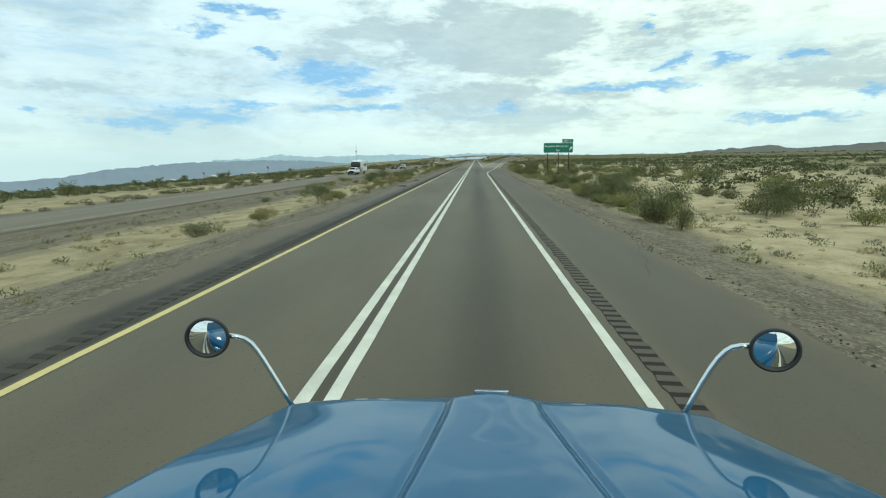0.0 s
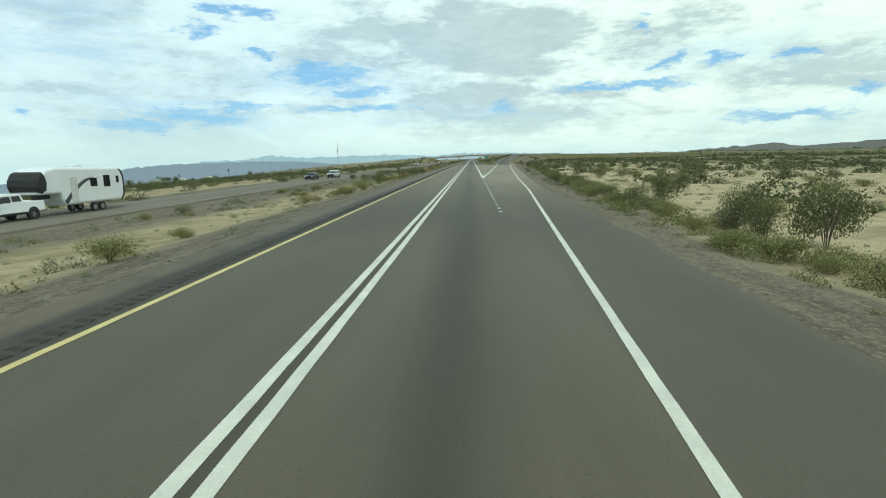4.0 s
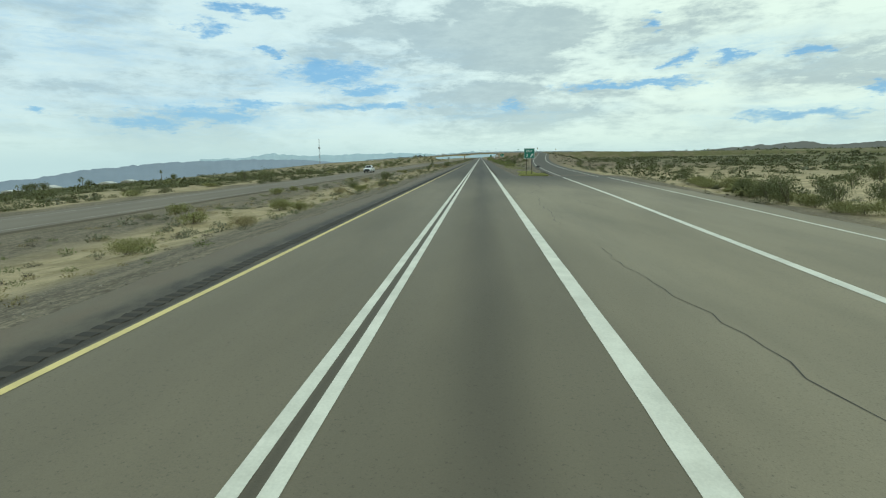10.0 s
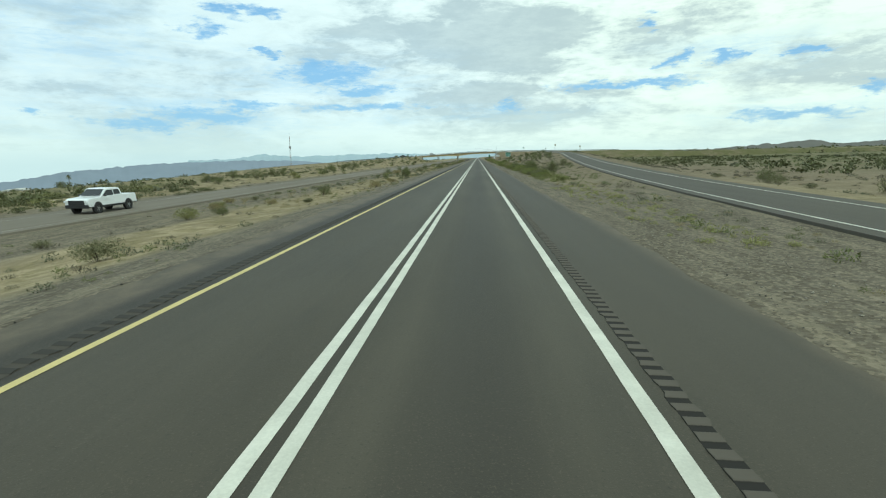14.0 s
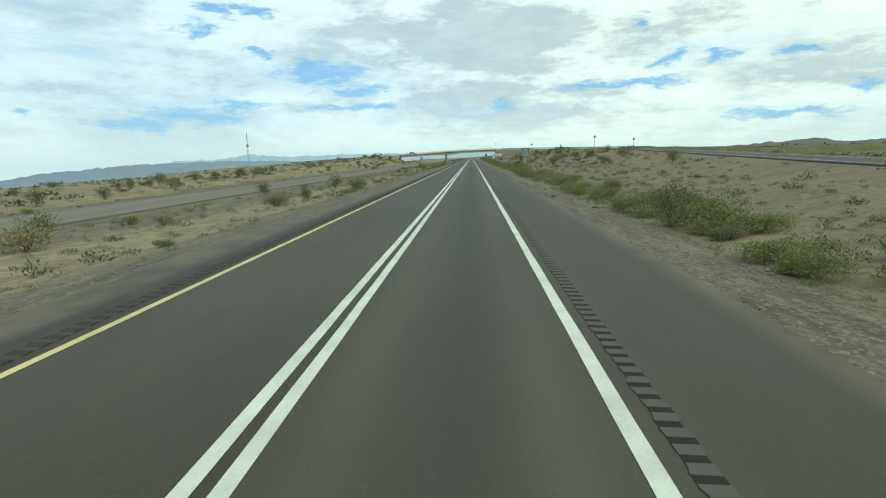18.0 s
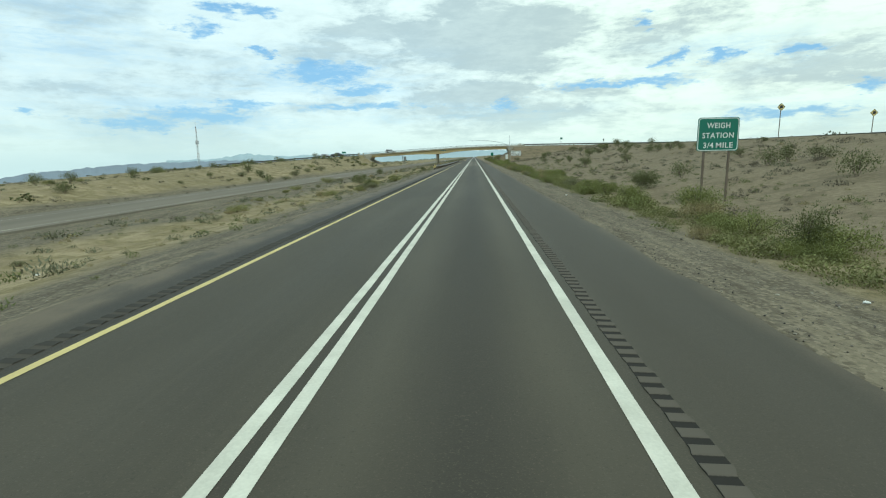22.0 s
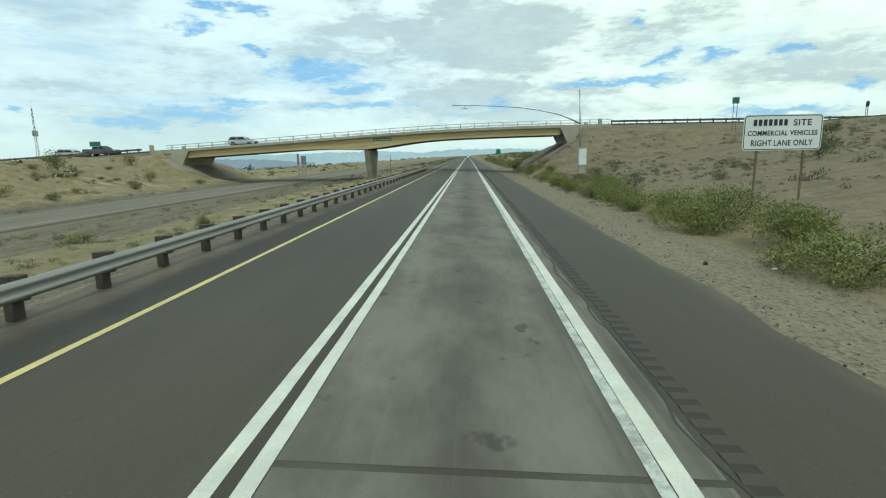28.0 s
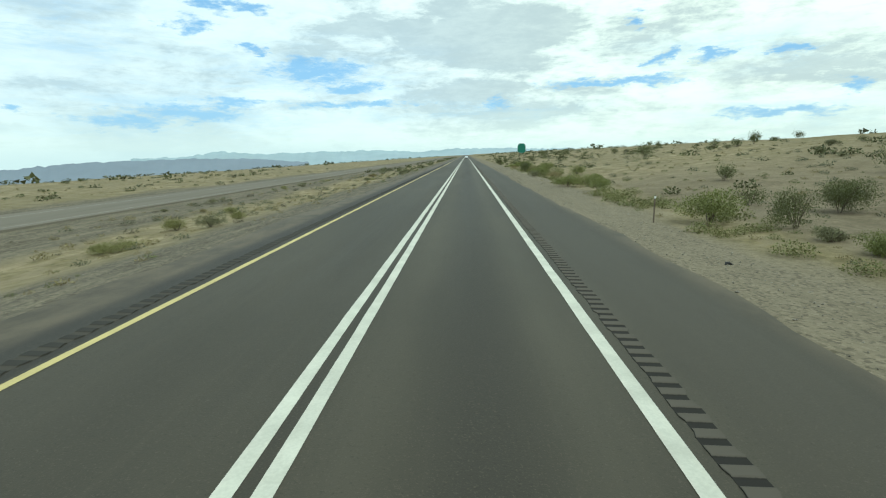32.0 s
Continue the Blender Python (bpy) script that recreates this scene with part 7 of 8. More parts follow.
def vehicle(name, kind, paint, place, turn, label, category):
    """A pickup, suv or sedan that points towards -y before it is turned."""
    thing = empty(name, (0, 0, 0))
    tagged(thing, label, category)
    if kind == "pickup":
        body = [(-2.88, 0.55), (-2.95, 0.80), (-2.92, 1.12), (-2.7, 1.24), (-1.5, 1.30), (-0.72, 1.90), (-0.4, 1.95), (0.7, 1.95), (0.95, 1.90), (1.12, 1.36), (2.86, 1.34), (2.9, 0.6)]
        half, axles, r, roof = 0.98, (-1.9, 1.75), 0.41, [(-1.44, 1.32), (-0.74, 1.84), (0.86, 1.86), (1.02, 1.36)]
    elif kind == "suv":
        body = [(-2.28, 0.42), (-2.35, 0.70), (-2.3, 0.95), (-2.05, 1.06), (-1.2, 1.14), (-0.55, 1.66), (-0.2, 1.73), (1.7, 1.73), (2.0, 1.66), (2.28, 1.1), (2.3, 0.45)]
        half, axles, r, roof = 0.92, (-1.45, 1.4), 0.36, [(-1.12, 1.13), (-0.5, 1.61), (1.88, 1.62), (2.15, 1.13)]
    else:
        body = [(-2.3, 0.32), (-2.35, 0.65), (-2.2, 0.82), (-1.1, 0.95), (-0.4, 1.42), (0.9, 1.42), (1.55, 1.0), (2.25, 0.92), (2.3, 0.4)]
        half, axles, r, roof = 0.88, (-1.4, 1.4), 0.33, [(-1.0, 0.97), (-0.37, 1.36), (0.85, 1.36), (1.45, 0.98)]
    part("body", body_shell(body, half, 0.18 if kind != "sedan" else 0.3), paint, thing, smooth=False)
    for sx in (-1, 1):
        def at(y, z):
            k = 1 - (0.18 if kind != "sedan" else 0.3) * max(0, z - 1.02)
            return (sx * (half * k + 0.004), y, z)
        (ya, za), (yb, zb), (yc, zc), (yd, zd) = roof
        mid = (yb + yc) / 2
        quad_panel("side_window", [at(ya + 0.18, za + 0.03), at(mid - 0.05, za + 0.03), at(mid - 0.05, zb - 0.06), at(yb + 0.10, zb - 0.06)][::sx], WINDOW, thing)
        quad_panel("side_window", [at(mid + 0.05, zd + 0.03), at(yd - 0.12, zd + 0.03), at(yc - 0.08, zc - 0.06), at(mid + 0.05, zb - 0.06)][::sx], WINDOW, thing)
        for y in axles:
            bm = bmesh.new()
            bmesh.ops.create_cone(bm, cap_ends=True, segments=24, radius1=r * 1.2, radius2=r * 1.2, depth=0.2, matrix=pose(sx * (half - 0.092), y, r + 0.04, 0, 90, 0))
            part("wheel_arch", bm, BLACK_TRIM, thing)
            wheel(thing, sx * (half - 0.09), y, r, 0.24)
        box_part("sill", (sx * half - 0.03, sx * half + 0.012, axles[0] + r * 1.2, axles[1] - r * 1.2, body[0][1] - 0.1, body[0][1] + 0.06), BLACK_TRIM, thing, "", 0.01)
        f = (body[1][0], body[2][1])
        box_part("headlight", (sx * half - 0.15 - 0.2 * sx - 0.1, sx * half - 0.15 - 0.2 * sx + 0.25, f[0] - 0.03, f[0] + 0.15, f[1] - 0.22, f[1] - 0.04), LAMP, thing, "", 0.03)
        b = body[-1]
        box_part("tail_light", (sx * half - 0.12 * sx - 0.08, sx * half - 0.12 * sx + 0.08, b[0] - 0.1, b[0] + 0.03, 0.75, 1.0), RED_LAMP, thing, "", 0.02)
        box_part("door_mirror", (sx * (half + 0.1) - 0.1, sx * (half + 0.1) + 0.1, ya + 0.25, ya + 0.4, za + 0.0, za + 0.16), GREY_CAR, thing, "", 0.03)
    (ya, za), (yb, zb), (yc, zc), (yd, zd) = roof
    w0, w1 = half * 0.86, half * 0.74
    d = Vector((0, zb - za, -(yb - ya))).normalized() * -0.075
    quad_panel("windscreen", [(-w0, ya + d.y * 0.9, za + 0.09), (w0, ya + d.y * 0.9, za + 0.09), (w1, yb + d.y * 0.4, zb + 0.02), (-w1, yb + d.y * 0.4, zb + 0.02)], WINDOW, thing)
    quad_panel("rear_window", [(-w1, yc + 0.09, zc - 0.05), (w1, yc + 0.09, zc - 0.05), (w0, yd + 0.10, zd + 0.06), (-w0, yd + 0.10, zd + 0.06)], WINDOW, thing)
    f = body[0]
    box_part("front_bumper", (-half * 0.98, half * 0.98, f[0] - 0.1, f[0] + 0.2, f[1] - 0.08, f[1] + 0.2), BLACK_TRIM, thing, "", 0.05)
    box_part("grille", (-half * 0.66, half * 0.66, body[1][0] - 0.045, body[1][0] + 0.1, f[1] + 0.2, body[2][1] - 0.03), BLACK_TRIM, thing, "", 0.02)
    box_part("rear_bumper", (-half * 0.97, half * 0.97, body[-1][0] - 0.1, body[-1][0] + 0.08, body[-1][1] - 0.06, body[-1][1] + 0.15), GREY_CAR, thing, "", 0.04)
    if kind == "pickup":
        box_part("bed_floor", (-half * 0.86, half * 0.86, 1.3, 2.75, 1.195, 1.215), GREY_CAR, thing)
    thing.matrix_world = pose(*place, 0, 0, turn)
    return thing


def camper(place):
    t = tagged(empty("camper_trailer"), "white fifth-wheel camper trailer with dark front cap and grey swoosh", "camper trailer")
    out = [(-4.35, 1.72), (-4.68, 1.95), (-4.8, 2.35), (-4.72, 2.8), (-4.4, 3.25), (-3.8, 3.6), (-3.0, 3.75), (3.9, 3.66), (4.5, 3.4), (4.78, 2.9), (4.85, 2.2), (4.75, 1.2), (4.4, 0.75), (-2.2, 0.75), (-2.45, 1.2), (-2.6, 1.68)]
    bm = bmesh.new()
    side_prism(bm, out, -1.22, 1.22)
    bmesh.ops.bevel(bm, geom=[e for e in bm.edges if abs(e.verts[0].co.x - e.verts[1].co.x) < 0.1], offset=0.22, segments=4, affect="EDGES", profile=0.5)
    part("body", bm, WHITE_CAR, t)
    bm = bmesh.new()
    side_prism(bm, [(-4.37, 1.76), (-4.72, 1.97), (-4.86, 2.36), (-4.78, 2.82), (-4.46, 3.28), (-4.2, 3.42), (-3.9, 3.2), (-3.75, 2.6), (-3.9, 1.9)], -1.235, 1.235)
    bmesh.ops.bevel(bm, geom=[e for e in bm.edges if abs(e.verts[0].co.x - e.verts[1].co.x) < 0.1], offset=0.2, segments=3, affect="EDGES", profile=0.5)
    part("front_cap", bm, BLACK_TRIM, t, "glossy black rounded front cap")
    bm = bmesh.new()
    side_prism(bm, [(4.35, 3.5), (4.53, 3.42), (4.81, 2.92), (4.88, 2.2), (4.78, 1.18), (4.42, 0.73), (4.3, 0.8), (4.62, 1.25), (4.7, 2.2), (4.64, 2.85)], -1.23, 1.23)
    part("rear_trim", bm, BLACK_TRIM, t)
    for sx in (-1, 1):
        x = sx * 1.225
        for y0, y1, z0, z1 in ((0.6, 1.4, 2.1, 2.8), (2.2, 3.0, 2.0, 3.0), (3.8, 4.15, 2.3, 2.9)):
            box_part("window", (x - 0.015, x + 0.015, y0, y1, z0, z1), WINDOW, t, "", 0.01)
        box_part("entry_door", (x - 0.012, x + 0.012, -1.6, -0.85, 0.95, 2.95), surface("pale door", (0.66, 0.67, 0.66), None, 0.4, bump=0), t, "", 0.01)
        bm = bmesh.new()
        prev = None
        for k in range(15):
            a = k / 14
            y, z = -2.4 + 3.6 * a, 1.1 + 1.75 * sin(a * 1.8)
            v = (bm.verts.new((x + sx * 0.004, y, z)), bm.verts.new((x + sx * 0.004, y + 0.25, z - 0.10 - 0.2 * (1 - a))))
            if prev:
                bm.faces.new((prev[0], prev[1], v[1], v[0]))
            prev = v
        part("swoosh", bm, GREY_CAR, t, "dark grey painted swoosh")
        for y in (1.0, 1.9):
            wheel(t, sx * 1.02, y, 0.38, 0.24)
    box_part("roof_unit", (-0.4, 0.4, 0.0, 1.0, 3.66, 3.95), WHITE_CAR, t, "", 0.08)
    box_part("pin_box", (-0.2, 0.2, -3.9, -2.6, 1.3, 1.8), GREY_CAR, t, "", 0.03)
    t.matrix_world = pose(*place)
    return t


camper((-31.0, 145.6, OPP_Z))
vehicle("pickup_truck", "pickup", WHITE_CAR, (-31.0, 138.7, OPP_Z), 0, "white pickup truck towing the camper trailer", "pickup truck")
vehicle("silver_suv", "suv", SILVER_CAR, (-29.4, 222.5, OPP_Z), 0, "silver sport utility vehicle on the opposite carriageway", "car")
vehicle("dark_sedan", "sedan", DARK_CAR, (-32.0, 214.5, OPP_Z), 0, "dark grey saloon car beside a silver vehicle", "car")
vehicle("crew_pickup", "pickup", WHITE_CAR, (-29.4, 405.5, OPP_Z), 0, "plain white pickup truck on the opposite carriageway", "pickup truck")
vehicle("bridge_suv", "suv", SILVER_CAR, (-37.0, 818.0, float(deck_z(-37.0))), 90, "silver sport utility vehicle crossing the overpass", "car")
vehicle("parked_suv", "suv", SILVER_CAR, (-68.0, 818.0, float(deck_z(-68.0))), 90, "silver car on the overpass approach", "car")
vehicle("dark_pickup", "pickup", DARK_CAR, (-62.5, 818.0, float(deck_z(-62.5))), 90, "dark pickup truck on the overpass approach", "pickup truck")
vehicle("far_car", "suv", WHITE_CAR, (1.9, 1165, -0.06), 180, "white car far ahead in the lane", "car")


# ---------------------------------------------------------------- far buildings and trees
def house(x, y, w, d, h, wall, roof, label):
    z = float(land(x, y, False))
    t = tagged(empty("farm_building", (x, y, z)), label, "building")
    box_part("wall", (-w / 2, w / 2, -d / 2, d / 2, -1, h), wall, t)
    bm = bmesh.new()
    prism(bm, [(-w / 2 - 0.4, h), (w / 2 + 0.4, h), (0, h + w * 0.13)], -d / 2 - 0.4, d / 2 + 0.4)
    bmesh.ops.recalc_face_normals(bm, faces=bm.faces)
    part("roof", bm, roof, t)
    for k in range(3):
        a = -w / 2 + w * (k + 0.7) / 3.6
        box_part("window", (a - 0.6, a + 0.6, -d / 2 - 0.03, -d / 2 + 0.02, h * 0.4, h * 0.75), WINDOW, t)


PALE_WALL = surface("pale stucco", (0.55, 0.52, 0.45), (0.45, 0.42, 0.36), 0.9, scale=0.4, fine=6)
WHITE_ROOF = surface("white metal roof", (0.50, 0.49, 0.45), (0.40, 0.39, 0.36), 0.5, scale=0.4, fine=6)
for x, y, w, d, h in ((-330, 640, 14, 9, 2.6), (-300, 690, 10, 7, 2.6), (-372, 760, 16, 9, 2.8), (-420, 700, 12, 8, 2.8), (-520, 820, 17, 10, 3)):
    house(x, y, w, d, h, PALE_WALL, WHITE_ROOF, "low pale building with white roof on the plain")
house(720, 900, 24, 14, 4, PALE_WALL, WHITE_ROOF, "low pale building below the hills")


def desert_tree(x, y, height, width, seed, palm=False):
    r = random.Random(seed)
    z = float(land(x, y, False))
    t = tagged(empty("palm_tree" if palm else "desert_tree", (x, y, z)), "tall thin palm with a dark ragged crown" if palm else "dark green rounded desert tree", "tree", "trees on the plain")
    bm = bmesh.new()
    tube(bm, [(0, 0, -0.5), (0.1, 0, height * 0.4), (0.15, 0.1, height * (0.92 if palm else 0.65))], [0.3, 0.22, 0.14], 7)
    if not palm:
        for k in range(6):
            a = r.uniform(0, 2 * pi)
            tube(bm, [(0.1, 0, height * 0.35), (cos(a) * width * 0.3, sin(a) * width * 0.3, height * 0.55), (cos(a) * width * 0.6, sin(a) * width * 0.6, height * 0.75)], [0.14, 0.09, 0.04], 5)
    part("trunk", bm, TWIG, t)
    if palm:
        verts, faces = [], []
        for k in range(34):
            a, e = r.uniform(0, 2 * pi), r.uniform(-0.9, 1.1)
            for j in range(6):
                f = j / 5
                c = Vector((cos(a) * width * f * cos(e * 0.6), sin(a) * width * f * cos(e * 0.6), height * 0.92 + width * (sin(e) * f - 0.55 * f * f)))
                s_ = Vector((-sin(a), cos(a), 0)) * 0.28 * (1 - 0.7 * f)
                verts += [c - s_, c + s_]
            b = len(verts) - 12
            faces += [(b + 2 * j, b + 2 * j + 1, b + 2 * j + 3, b + 2 * j + 2) for j in range(5)]
        o = soup("crown", verts, faces, CREOSOTE)
    else:
        v, f = leaf_cloud(r, 2600, width, height * 0.85, 0.045 * height, 12, height * 0.2)
        o = soup("crown", v, f, CREOSOTE)
    o.parent = t


for k, (x, y, h, w, palm) in enumerate(((-300, 600, 7, 4, False), (-315, 655, 9, 2.4, True), (-345, 700, 8, 4.5, False), (-290, 720, 10, 2.4, True), (-395, 690, 9, 5, False), (-410, 770, 11, 2.6, True),
                                        (-350, 560, 6, 4, False), (-440, 650, 8, 4.5, False), (-270, 560, 6, 3.5, False), (-470, 760, 10, 2.6, True), (-260, 850, 7, 4, False), (-230, 640, 5, 3.2, False),
                                        (77.5, 708, 2.0, 1.0, False), (70, 716, 1.3, 0.8, False), (53, 838, 3.2, 2.2, False), (28, 862, 2.6, 1.8, False))):
    desert_tree(x, y, h, w, 200 + k, palm)


# ---------------------------------------------------------------- the blue truck at its starting place
def truck():
    cx = 1.79
    t = tagged(empty("semi_truck", (cx, 1.0, -0.06)), "bright blue conventional semi truck with chrome hood mirrors", "truck")
    inv = t.matrix_world.inverted()
    blue = surface("blue truck paint", (0.004, 0.082, 0.19), (0.003, 0.07, 0.165), 0.45, scale=0.8, fine=5, bump=0, coat=0.75)
    for node in blue.node_tree.nodes:
        if node.type == "BSDF_PRINCIPLED":
            node.inputs["Specular IOR Level"].default_value = 0.1
    dark = surface("black truck trim", (0.02, 0.02, 0.021), (0.03, 0.03, 0.031), 0.6, scale=4, fine=40)

    def add(ob):
        ob.parent, ob.matrix_parent_inverse = t, inv
        return ob

    ys = [-0.25, 0.35, 1.0, 1.4, 1.7, 1.85, 2.0, 2.12, 2.22, 2.29, 2.33, 2.35]
    zc = [2.02, 1.875, 1.722, 1.626, 1.553, 1.515, 1.477, 1.44, 1.395, 1.30, 1.15, 0.95]
    hw = [1.24, 1.24, 1.22, 1.17, 1.10, 1.07, 1.03, 1.0, 0.985, 0.97, 0.96, 0.955]
    yy = np.concatenate([np.linspace(-0.25, 2.0, 56), np.linspace(2.01, 2.35, 24)])
    zz, hh = np.interp(yy, ys, zc), np.interp(yy, ys, hw)
    for _ in range(4):
        zz[3:-3] = np.convolve(zz, np.ones(7) / 7, "valid")
    us = np.concatenate([[-1.012, -1.01, -1.004], np.linspace(-1, -0.9, 6), np.linspace(-0.895, 0.895, 180), np.linspace(0.9, 1, 6), [1.004, 1.01, 1.012]])
    gx = cx + us[None] * hh[:, None]
    gy = np.repeat(yy[:, None], len(us), 1)
    x = us[None] * hh[:, None]
    front = np.clip((yy + 0.3) / 1.0, 0, 1)[:, None] * np.clip((2.16 - yy) / 0.2, 0, 1)[:, None]
    crease = (0.20 + 0.10 * np.clip((2.1 - yy) / 1.2, 0, 1.4) ** 1.2)[:, None]
    away = np.abs(x) - crease
    bulge = 0.022 / (1 + np.exp(away * 90)) * front - 0.016 * np.exp(-(away / 0.018) ** 2) * front
    side = 0.016 * np.exp(-((np.abs(x) - 0.60) / 0.30) ** 2) * front
    a = np.abs(us)[None]
    drop = -0.055 * a ** 3 - 0.10 * np.clip((a - 0.9) / 0.1, 0, 1) ** 2
    skirt = np.where(a > 1.0011, np.where(a > 1.011, -0.75, np.where(a > 1.006, -0.35, -0.05)), 0.0)
    nose = 0.030 * np.exp(-(x / 0.15) ** 2) * np.clip((yy - 1.45) / 0.55, 0, 1)[:, None]
    gz = np.maximum(zz[:, None] + bulge + side + nose + drop + skirt, 0.45)
    add(sheet("hood", gx, gy, gz, blue, True))["label"] = "glossy blue hood with two long creases"
    # chrome badge bar on the nose
    add(box_part("nose_badge", (cx - 0.085, cx + 0.085, 2.175, 2.195, 1.40, 1.452), CHROME, None, "chrome nose trim", 0.012))
    # grille, bumper, lamps
    add(box_part("grille", (cx - 0.62, cx + 0.62, 2.30, 2.385, 0.62, 1.16), CHROME, None, "", 0.03))
    for q in range(7):
        z = 0.68 + q * 0.07
        add(box_part("grille_bar", (cx - 0.58, cx + 0.58, 2.38, 2.41, z, z + 0.03), dark, None, "", 0.006))
    add(box_part("bumper", (cx - 1.18, cx + 1.18, 2.2, 2.5, 0.28, 0.6), CHROME, None, "", 0.06))
    for sx in (-1, 1):
        add(box_part("headlight", (cx + sx * 0.82 - 0.16, cx + sx * 0.82 + 0.16, 2.28, 2.38, 0.72, 1.0), LAMP, None, "", 0.05))
        bm = bmesh.new()
        side_prism(bm, [(0.5, 0.7), (0.7, 1.15), (1.2, 1.35), (1.8, 1.3), (2.2, 1.0), (2.25, 0.6), (2.0, 0.6), (1.85, 0.95), (1.3, 1.12), (0.9, 0.95), (0.75, 0.6)], cx + sx * 1.0 - 0.2, cx + sx * 1.0 + 0.2)
        bmesh.ops.bevel(bm, geom=list(bm.edges), offset=0.04, segments=2, affect="EDGES")
        add(part("fender", bm, blue))
    # hood mirrors on curved chrome arms
    for sx, (mx, mz), arm in ((-1, (0.49, 1.77), [(0.575, 2.03, 1.77), (0.645, 2.05, 1.755), (0.685, 2.06, 1.70), (0.74, 2.06, 1.60), (0.86, 2.06, 1.37)]),
                              (1, (2.97, 1.76), [(2.885, 2.03, 1.765), (2.82, 2.05, 1.76), (2.775, 2.06, 1.70), (2.72, 2.06, 1.60), (2.63, 2.06, 1.37)])):
        to_eye = (Vector((1.71, 0, 2.3)) - Vector((mx, 2.0, mz))).normalized()
        turn = (to_eye + Vector((sx * 0.10, -1.0, -0.22))).normalized().to_track_quat("Z", "Y").to_matrix().to_4x4()
        at = Matrix.Translation((mx, 2.0, mz)) @ turn
        r = 0.09
        bm = bmesh.new()
        rings = []
        for f in (0.0, 0.25, 0.5, 0.75, 1.0):
            rings.append([bm.verts.new(at @ Vector((r * 0.93 * f * cos(2 * pi * j / 28), r * 0.93 * f * sin(2 * pi * j / 28), 0.018 * (1 - f * f)))) for j in range(28 if f else 1)])
        for j in range(28):
            bm.faces.new((rings[0][0], rings[1][j], rings[1][(j + 1) % 28]))
        for p, q in zip(rings[1:], rings[2:]):
            for j in range(28):
                bm.faces.new((p[j], q[j], q[(j + 1) % 28], p[(j + 1) % 28]))
        mirror = add(part("mirror", bm, MIRROR, None, "round convex mirror glass", smooth=True))
        bm = bmesh.new()
        tube(bm, [at @ Vector((r * cos(2 * pi * j / 32), r * sin(2 * pi * j / 32), 0.002)) for j in range(33)], 0.008, 8, False)
        rim = part("mirror_rim", bm, dark, mirror, "black rubber rim", smooth=True)
        bm = bmesh.new()
        rings = []
        for f in (0.0, 0.2, 0.4, 0.6, 0.8, 0.95):
            rr_ = r * math.sqrt(1 - f * f)
            rings.append([bm.verts.new(at @ Vector((rr_ * cos(2 * pi * j / 28), rr_ * sin(2 * pi * j / 28), -0.004 - 0.065 * f))) for j in range(28)])
        for p, q in zip(rings, rings[1:]):
            for j in range(28):
                bm.faces.new((p[j], p[(j + 1) % 28], q[(j + 1) % 28], q[j]))
        bm.faces.new(rings[-1])
        shell = part("mirror_shell", bm, CHROME, mirror, "chrome mirror back", smooth=True)
        bm = bmesh.new()
        pts = [Vector(p) for p in arm]
        fine_pts = []
        for p, q in zip(pts, pts[1:]):
            fine_pts += [p.lerp(q, f) for f in (0, 0.5)]
        fine_pts.append(pts[-1])
        for _ in range(2):
            fine_pts = [fine_pts[0]] + [(a_ + 2 * b_ + c_) / 4 for a_, b_, c_ in zip(fine_pts, fine_pts[1:], fine_pts[2:])] + [fine_pts[-1]]
        tube(bm, fine_pts, 0.0125, 10)
        add(part("mirror_arm", bm, CHROME, None, "bent chrome arm", smooth=True))
    # cab behind the camera
    bm = bmesh.new()
    side_prism(bm, [(-0.25, 0.75), (-0.27, 2.04), (-0.85, 2.98), (-1.6, 3.25), (-3.9, 3.7), (-4.0, 0.85)], cx - 1.2, cx + 1.2)
    bmesh.ops.bevel(bm, geom=list(bm.edges), offset=0.08, segments=2, affect="EDGES")
    add(part("cab", bm, blue))
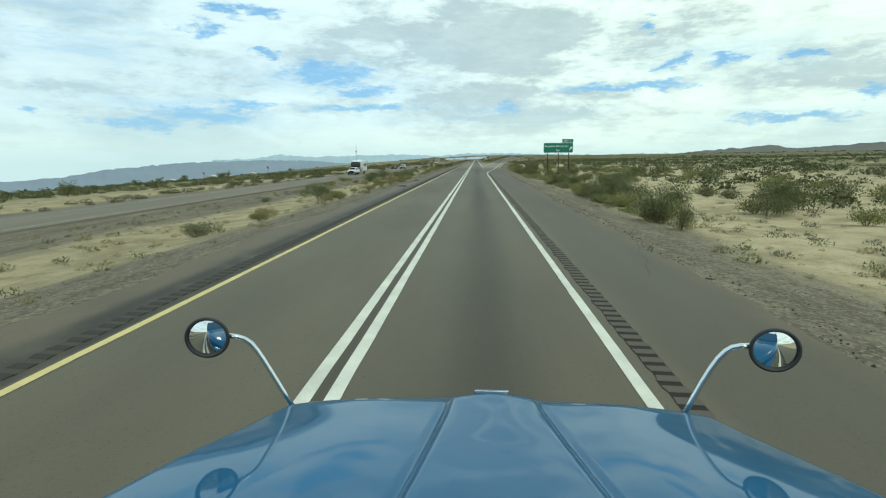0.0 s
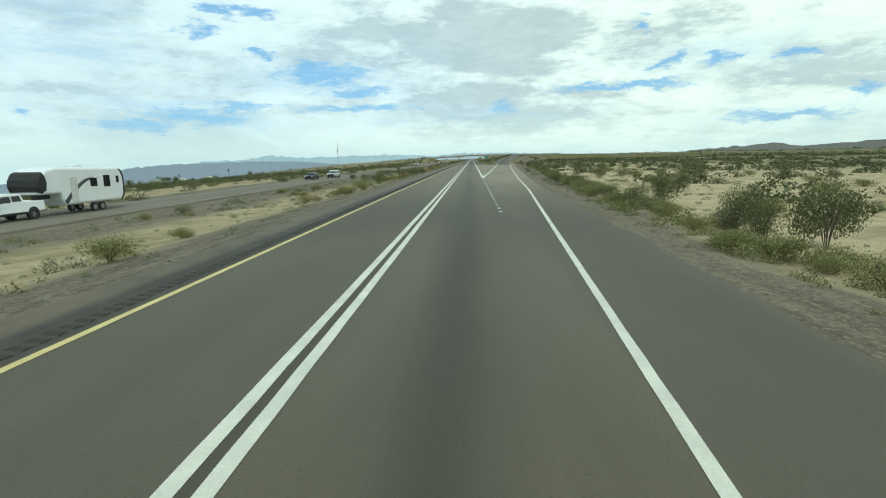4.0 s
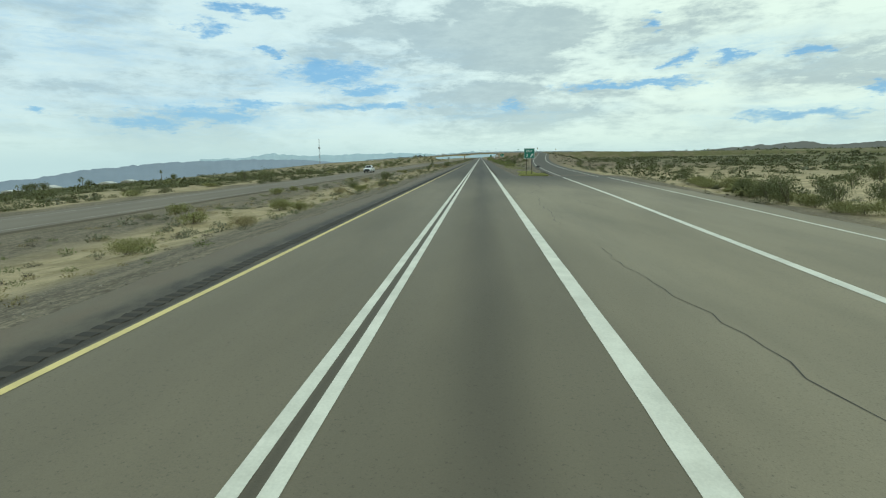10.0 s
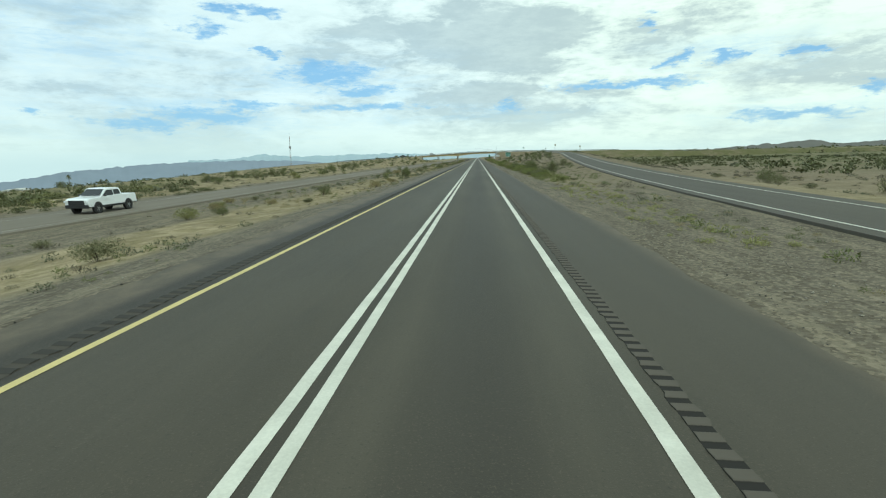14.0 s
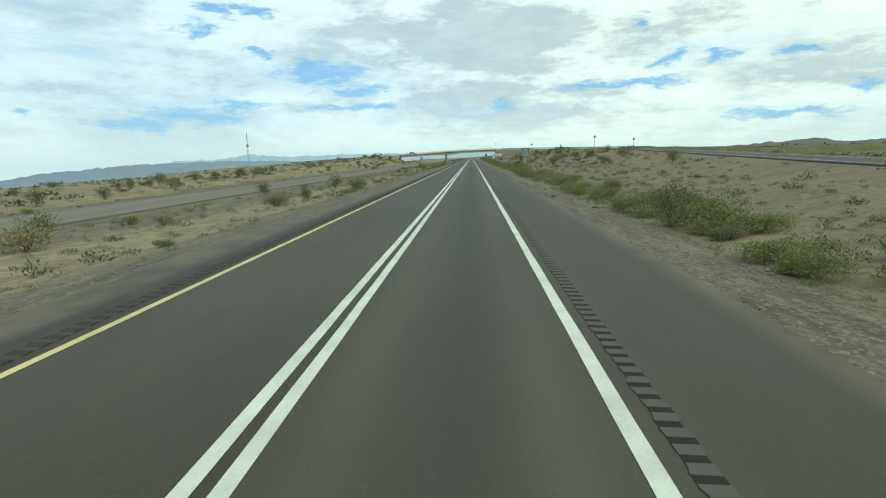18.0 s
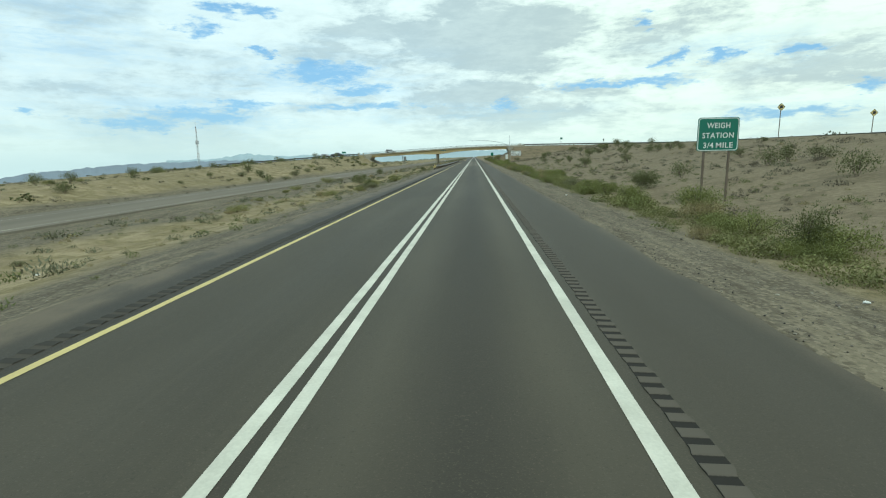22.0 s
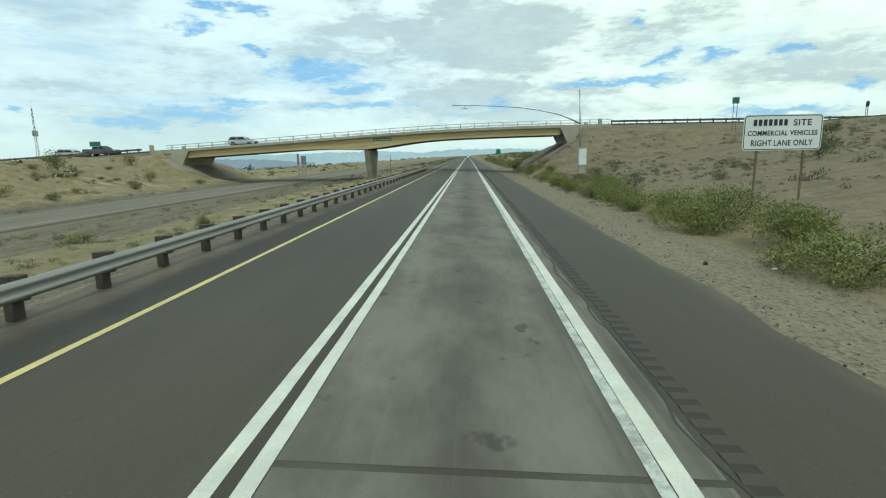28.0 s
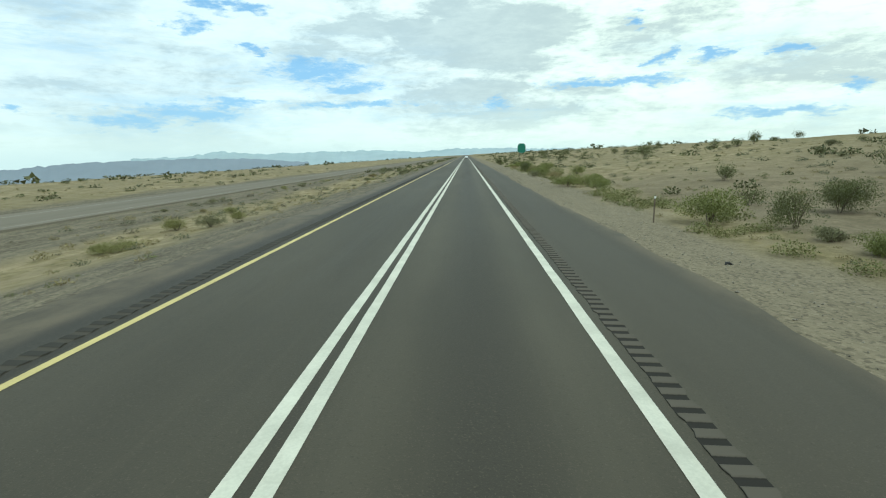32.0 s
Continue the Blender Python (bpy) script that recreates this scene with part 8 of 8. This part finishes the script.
    for sx in (-1, 1):
        a_, b_ = sorted((cx + sx * 0.03, cx + sx * 1.03))
        quad = [(a_, -0.36, 2.10), (b_, -0.36, 2.10), (b_, -0.86, 2.90), (a_, -0.86, 2.90)]
        w = quad_panel("windscreen", [(p[0], p[1] + 0.03, p[2] + 0.02) for p in quad], WINDOW, None)
        add(w)
        add(box_part("door", (cx + sx * 1.205 - 0.01, cx + sx * 1.205 + 0.01, -1.75, -0.6, 0.95, 2.85), blue, None, "", 0.01))
        add(box_part("door_window", (cx + sx * 1.215 - 0.01, cx + sx * 1.215 + 0.01, -1.65, -0.85, 2.0, 2.7), WINDOW, None, "", 0.01))
        bm = bmesh.new()
        bmesh.ops.create_cone(bm, cap_ends=True, segments=24, radius1=0.32, radius2=0.32, depth=1.4, matrix=pose(cx + sx * 0.98, -2.6, 0.62, 90, 0, 0))
        add(part("fuel_tank", bm, CHROME, None, "polished cylindrical fuel tank"))
    add(box_part("chassis", (cx - 0.42, cx + 0.42, -7.2, 2.0, 0.72, 0.98), dark, None, "", 0.02))
    add(box_part("fifth_wheel", (cx - 0.5, cx + 0.5, -6.3, -5.4, 0.98, 1.14), dark, None, "", 0.04))
    for y in (1.35, -5.2, -6.5):
        for sx in (-1, 1):
            o = empty("wheel", (0, 0, 0))
            wheel(o, sx * 1.0, 0, 0.5, 0.3 if y > 0 else 0.55)
            for c in list(o.children):
                c.parent = t
                c.matrix_parent_inverse = Matrix.Identity(4)
                c.matrix_basis = pose(0, y - 1.0, 0.0)
            bpy.data.objects.remove(o)
    # a long-nosed cab: hood and mirrors are drawn out forwards
    long_nose = Matrix(((1.0003, 0.0003, 0.0018, -0.0052), (-0.0106, 1.0774, -0.0282, 0.0905), (-0.0000, 0.0001, 1.0025, -0.0063), (0, 0, 0, 1)))
    for ob in t.children_recursive:
        if ob.name.split('.')[0] not in ('tyre', 'rim', 'chassis', 'fifth_wheel', 'fuel_tank', 'cab', 'door', 'door_window', 'windscreen'):
            ob.data.transform(long_nose)
    return t


MIRROR = mirror_material()
truck()
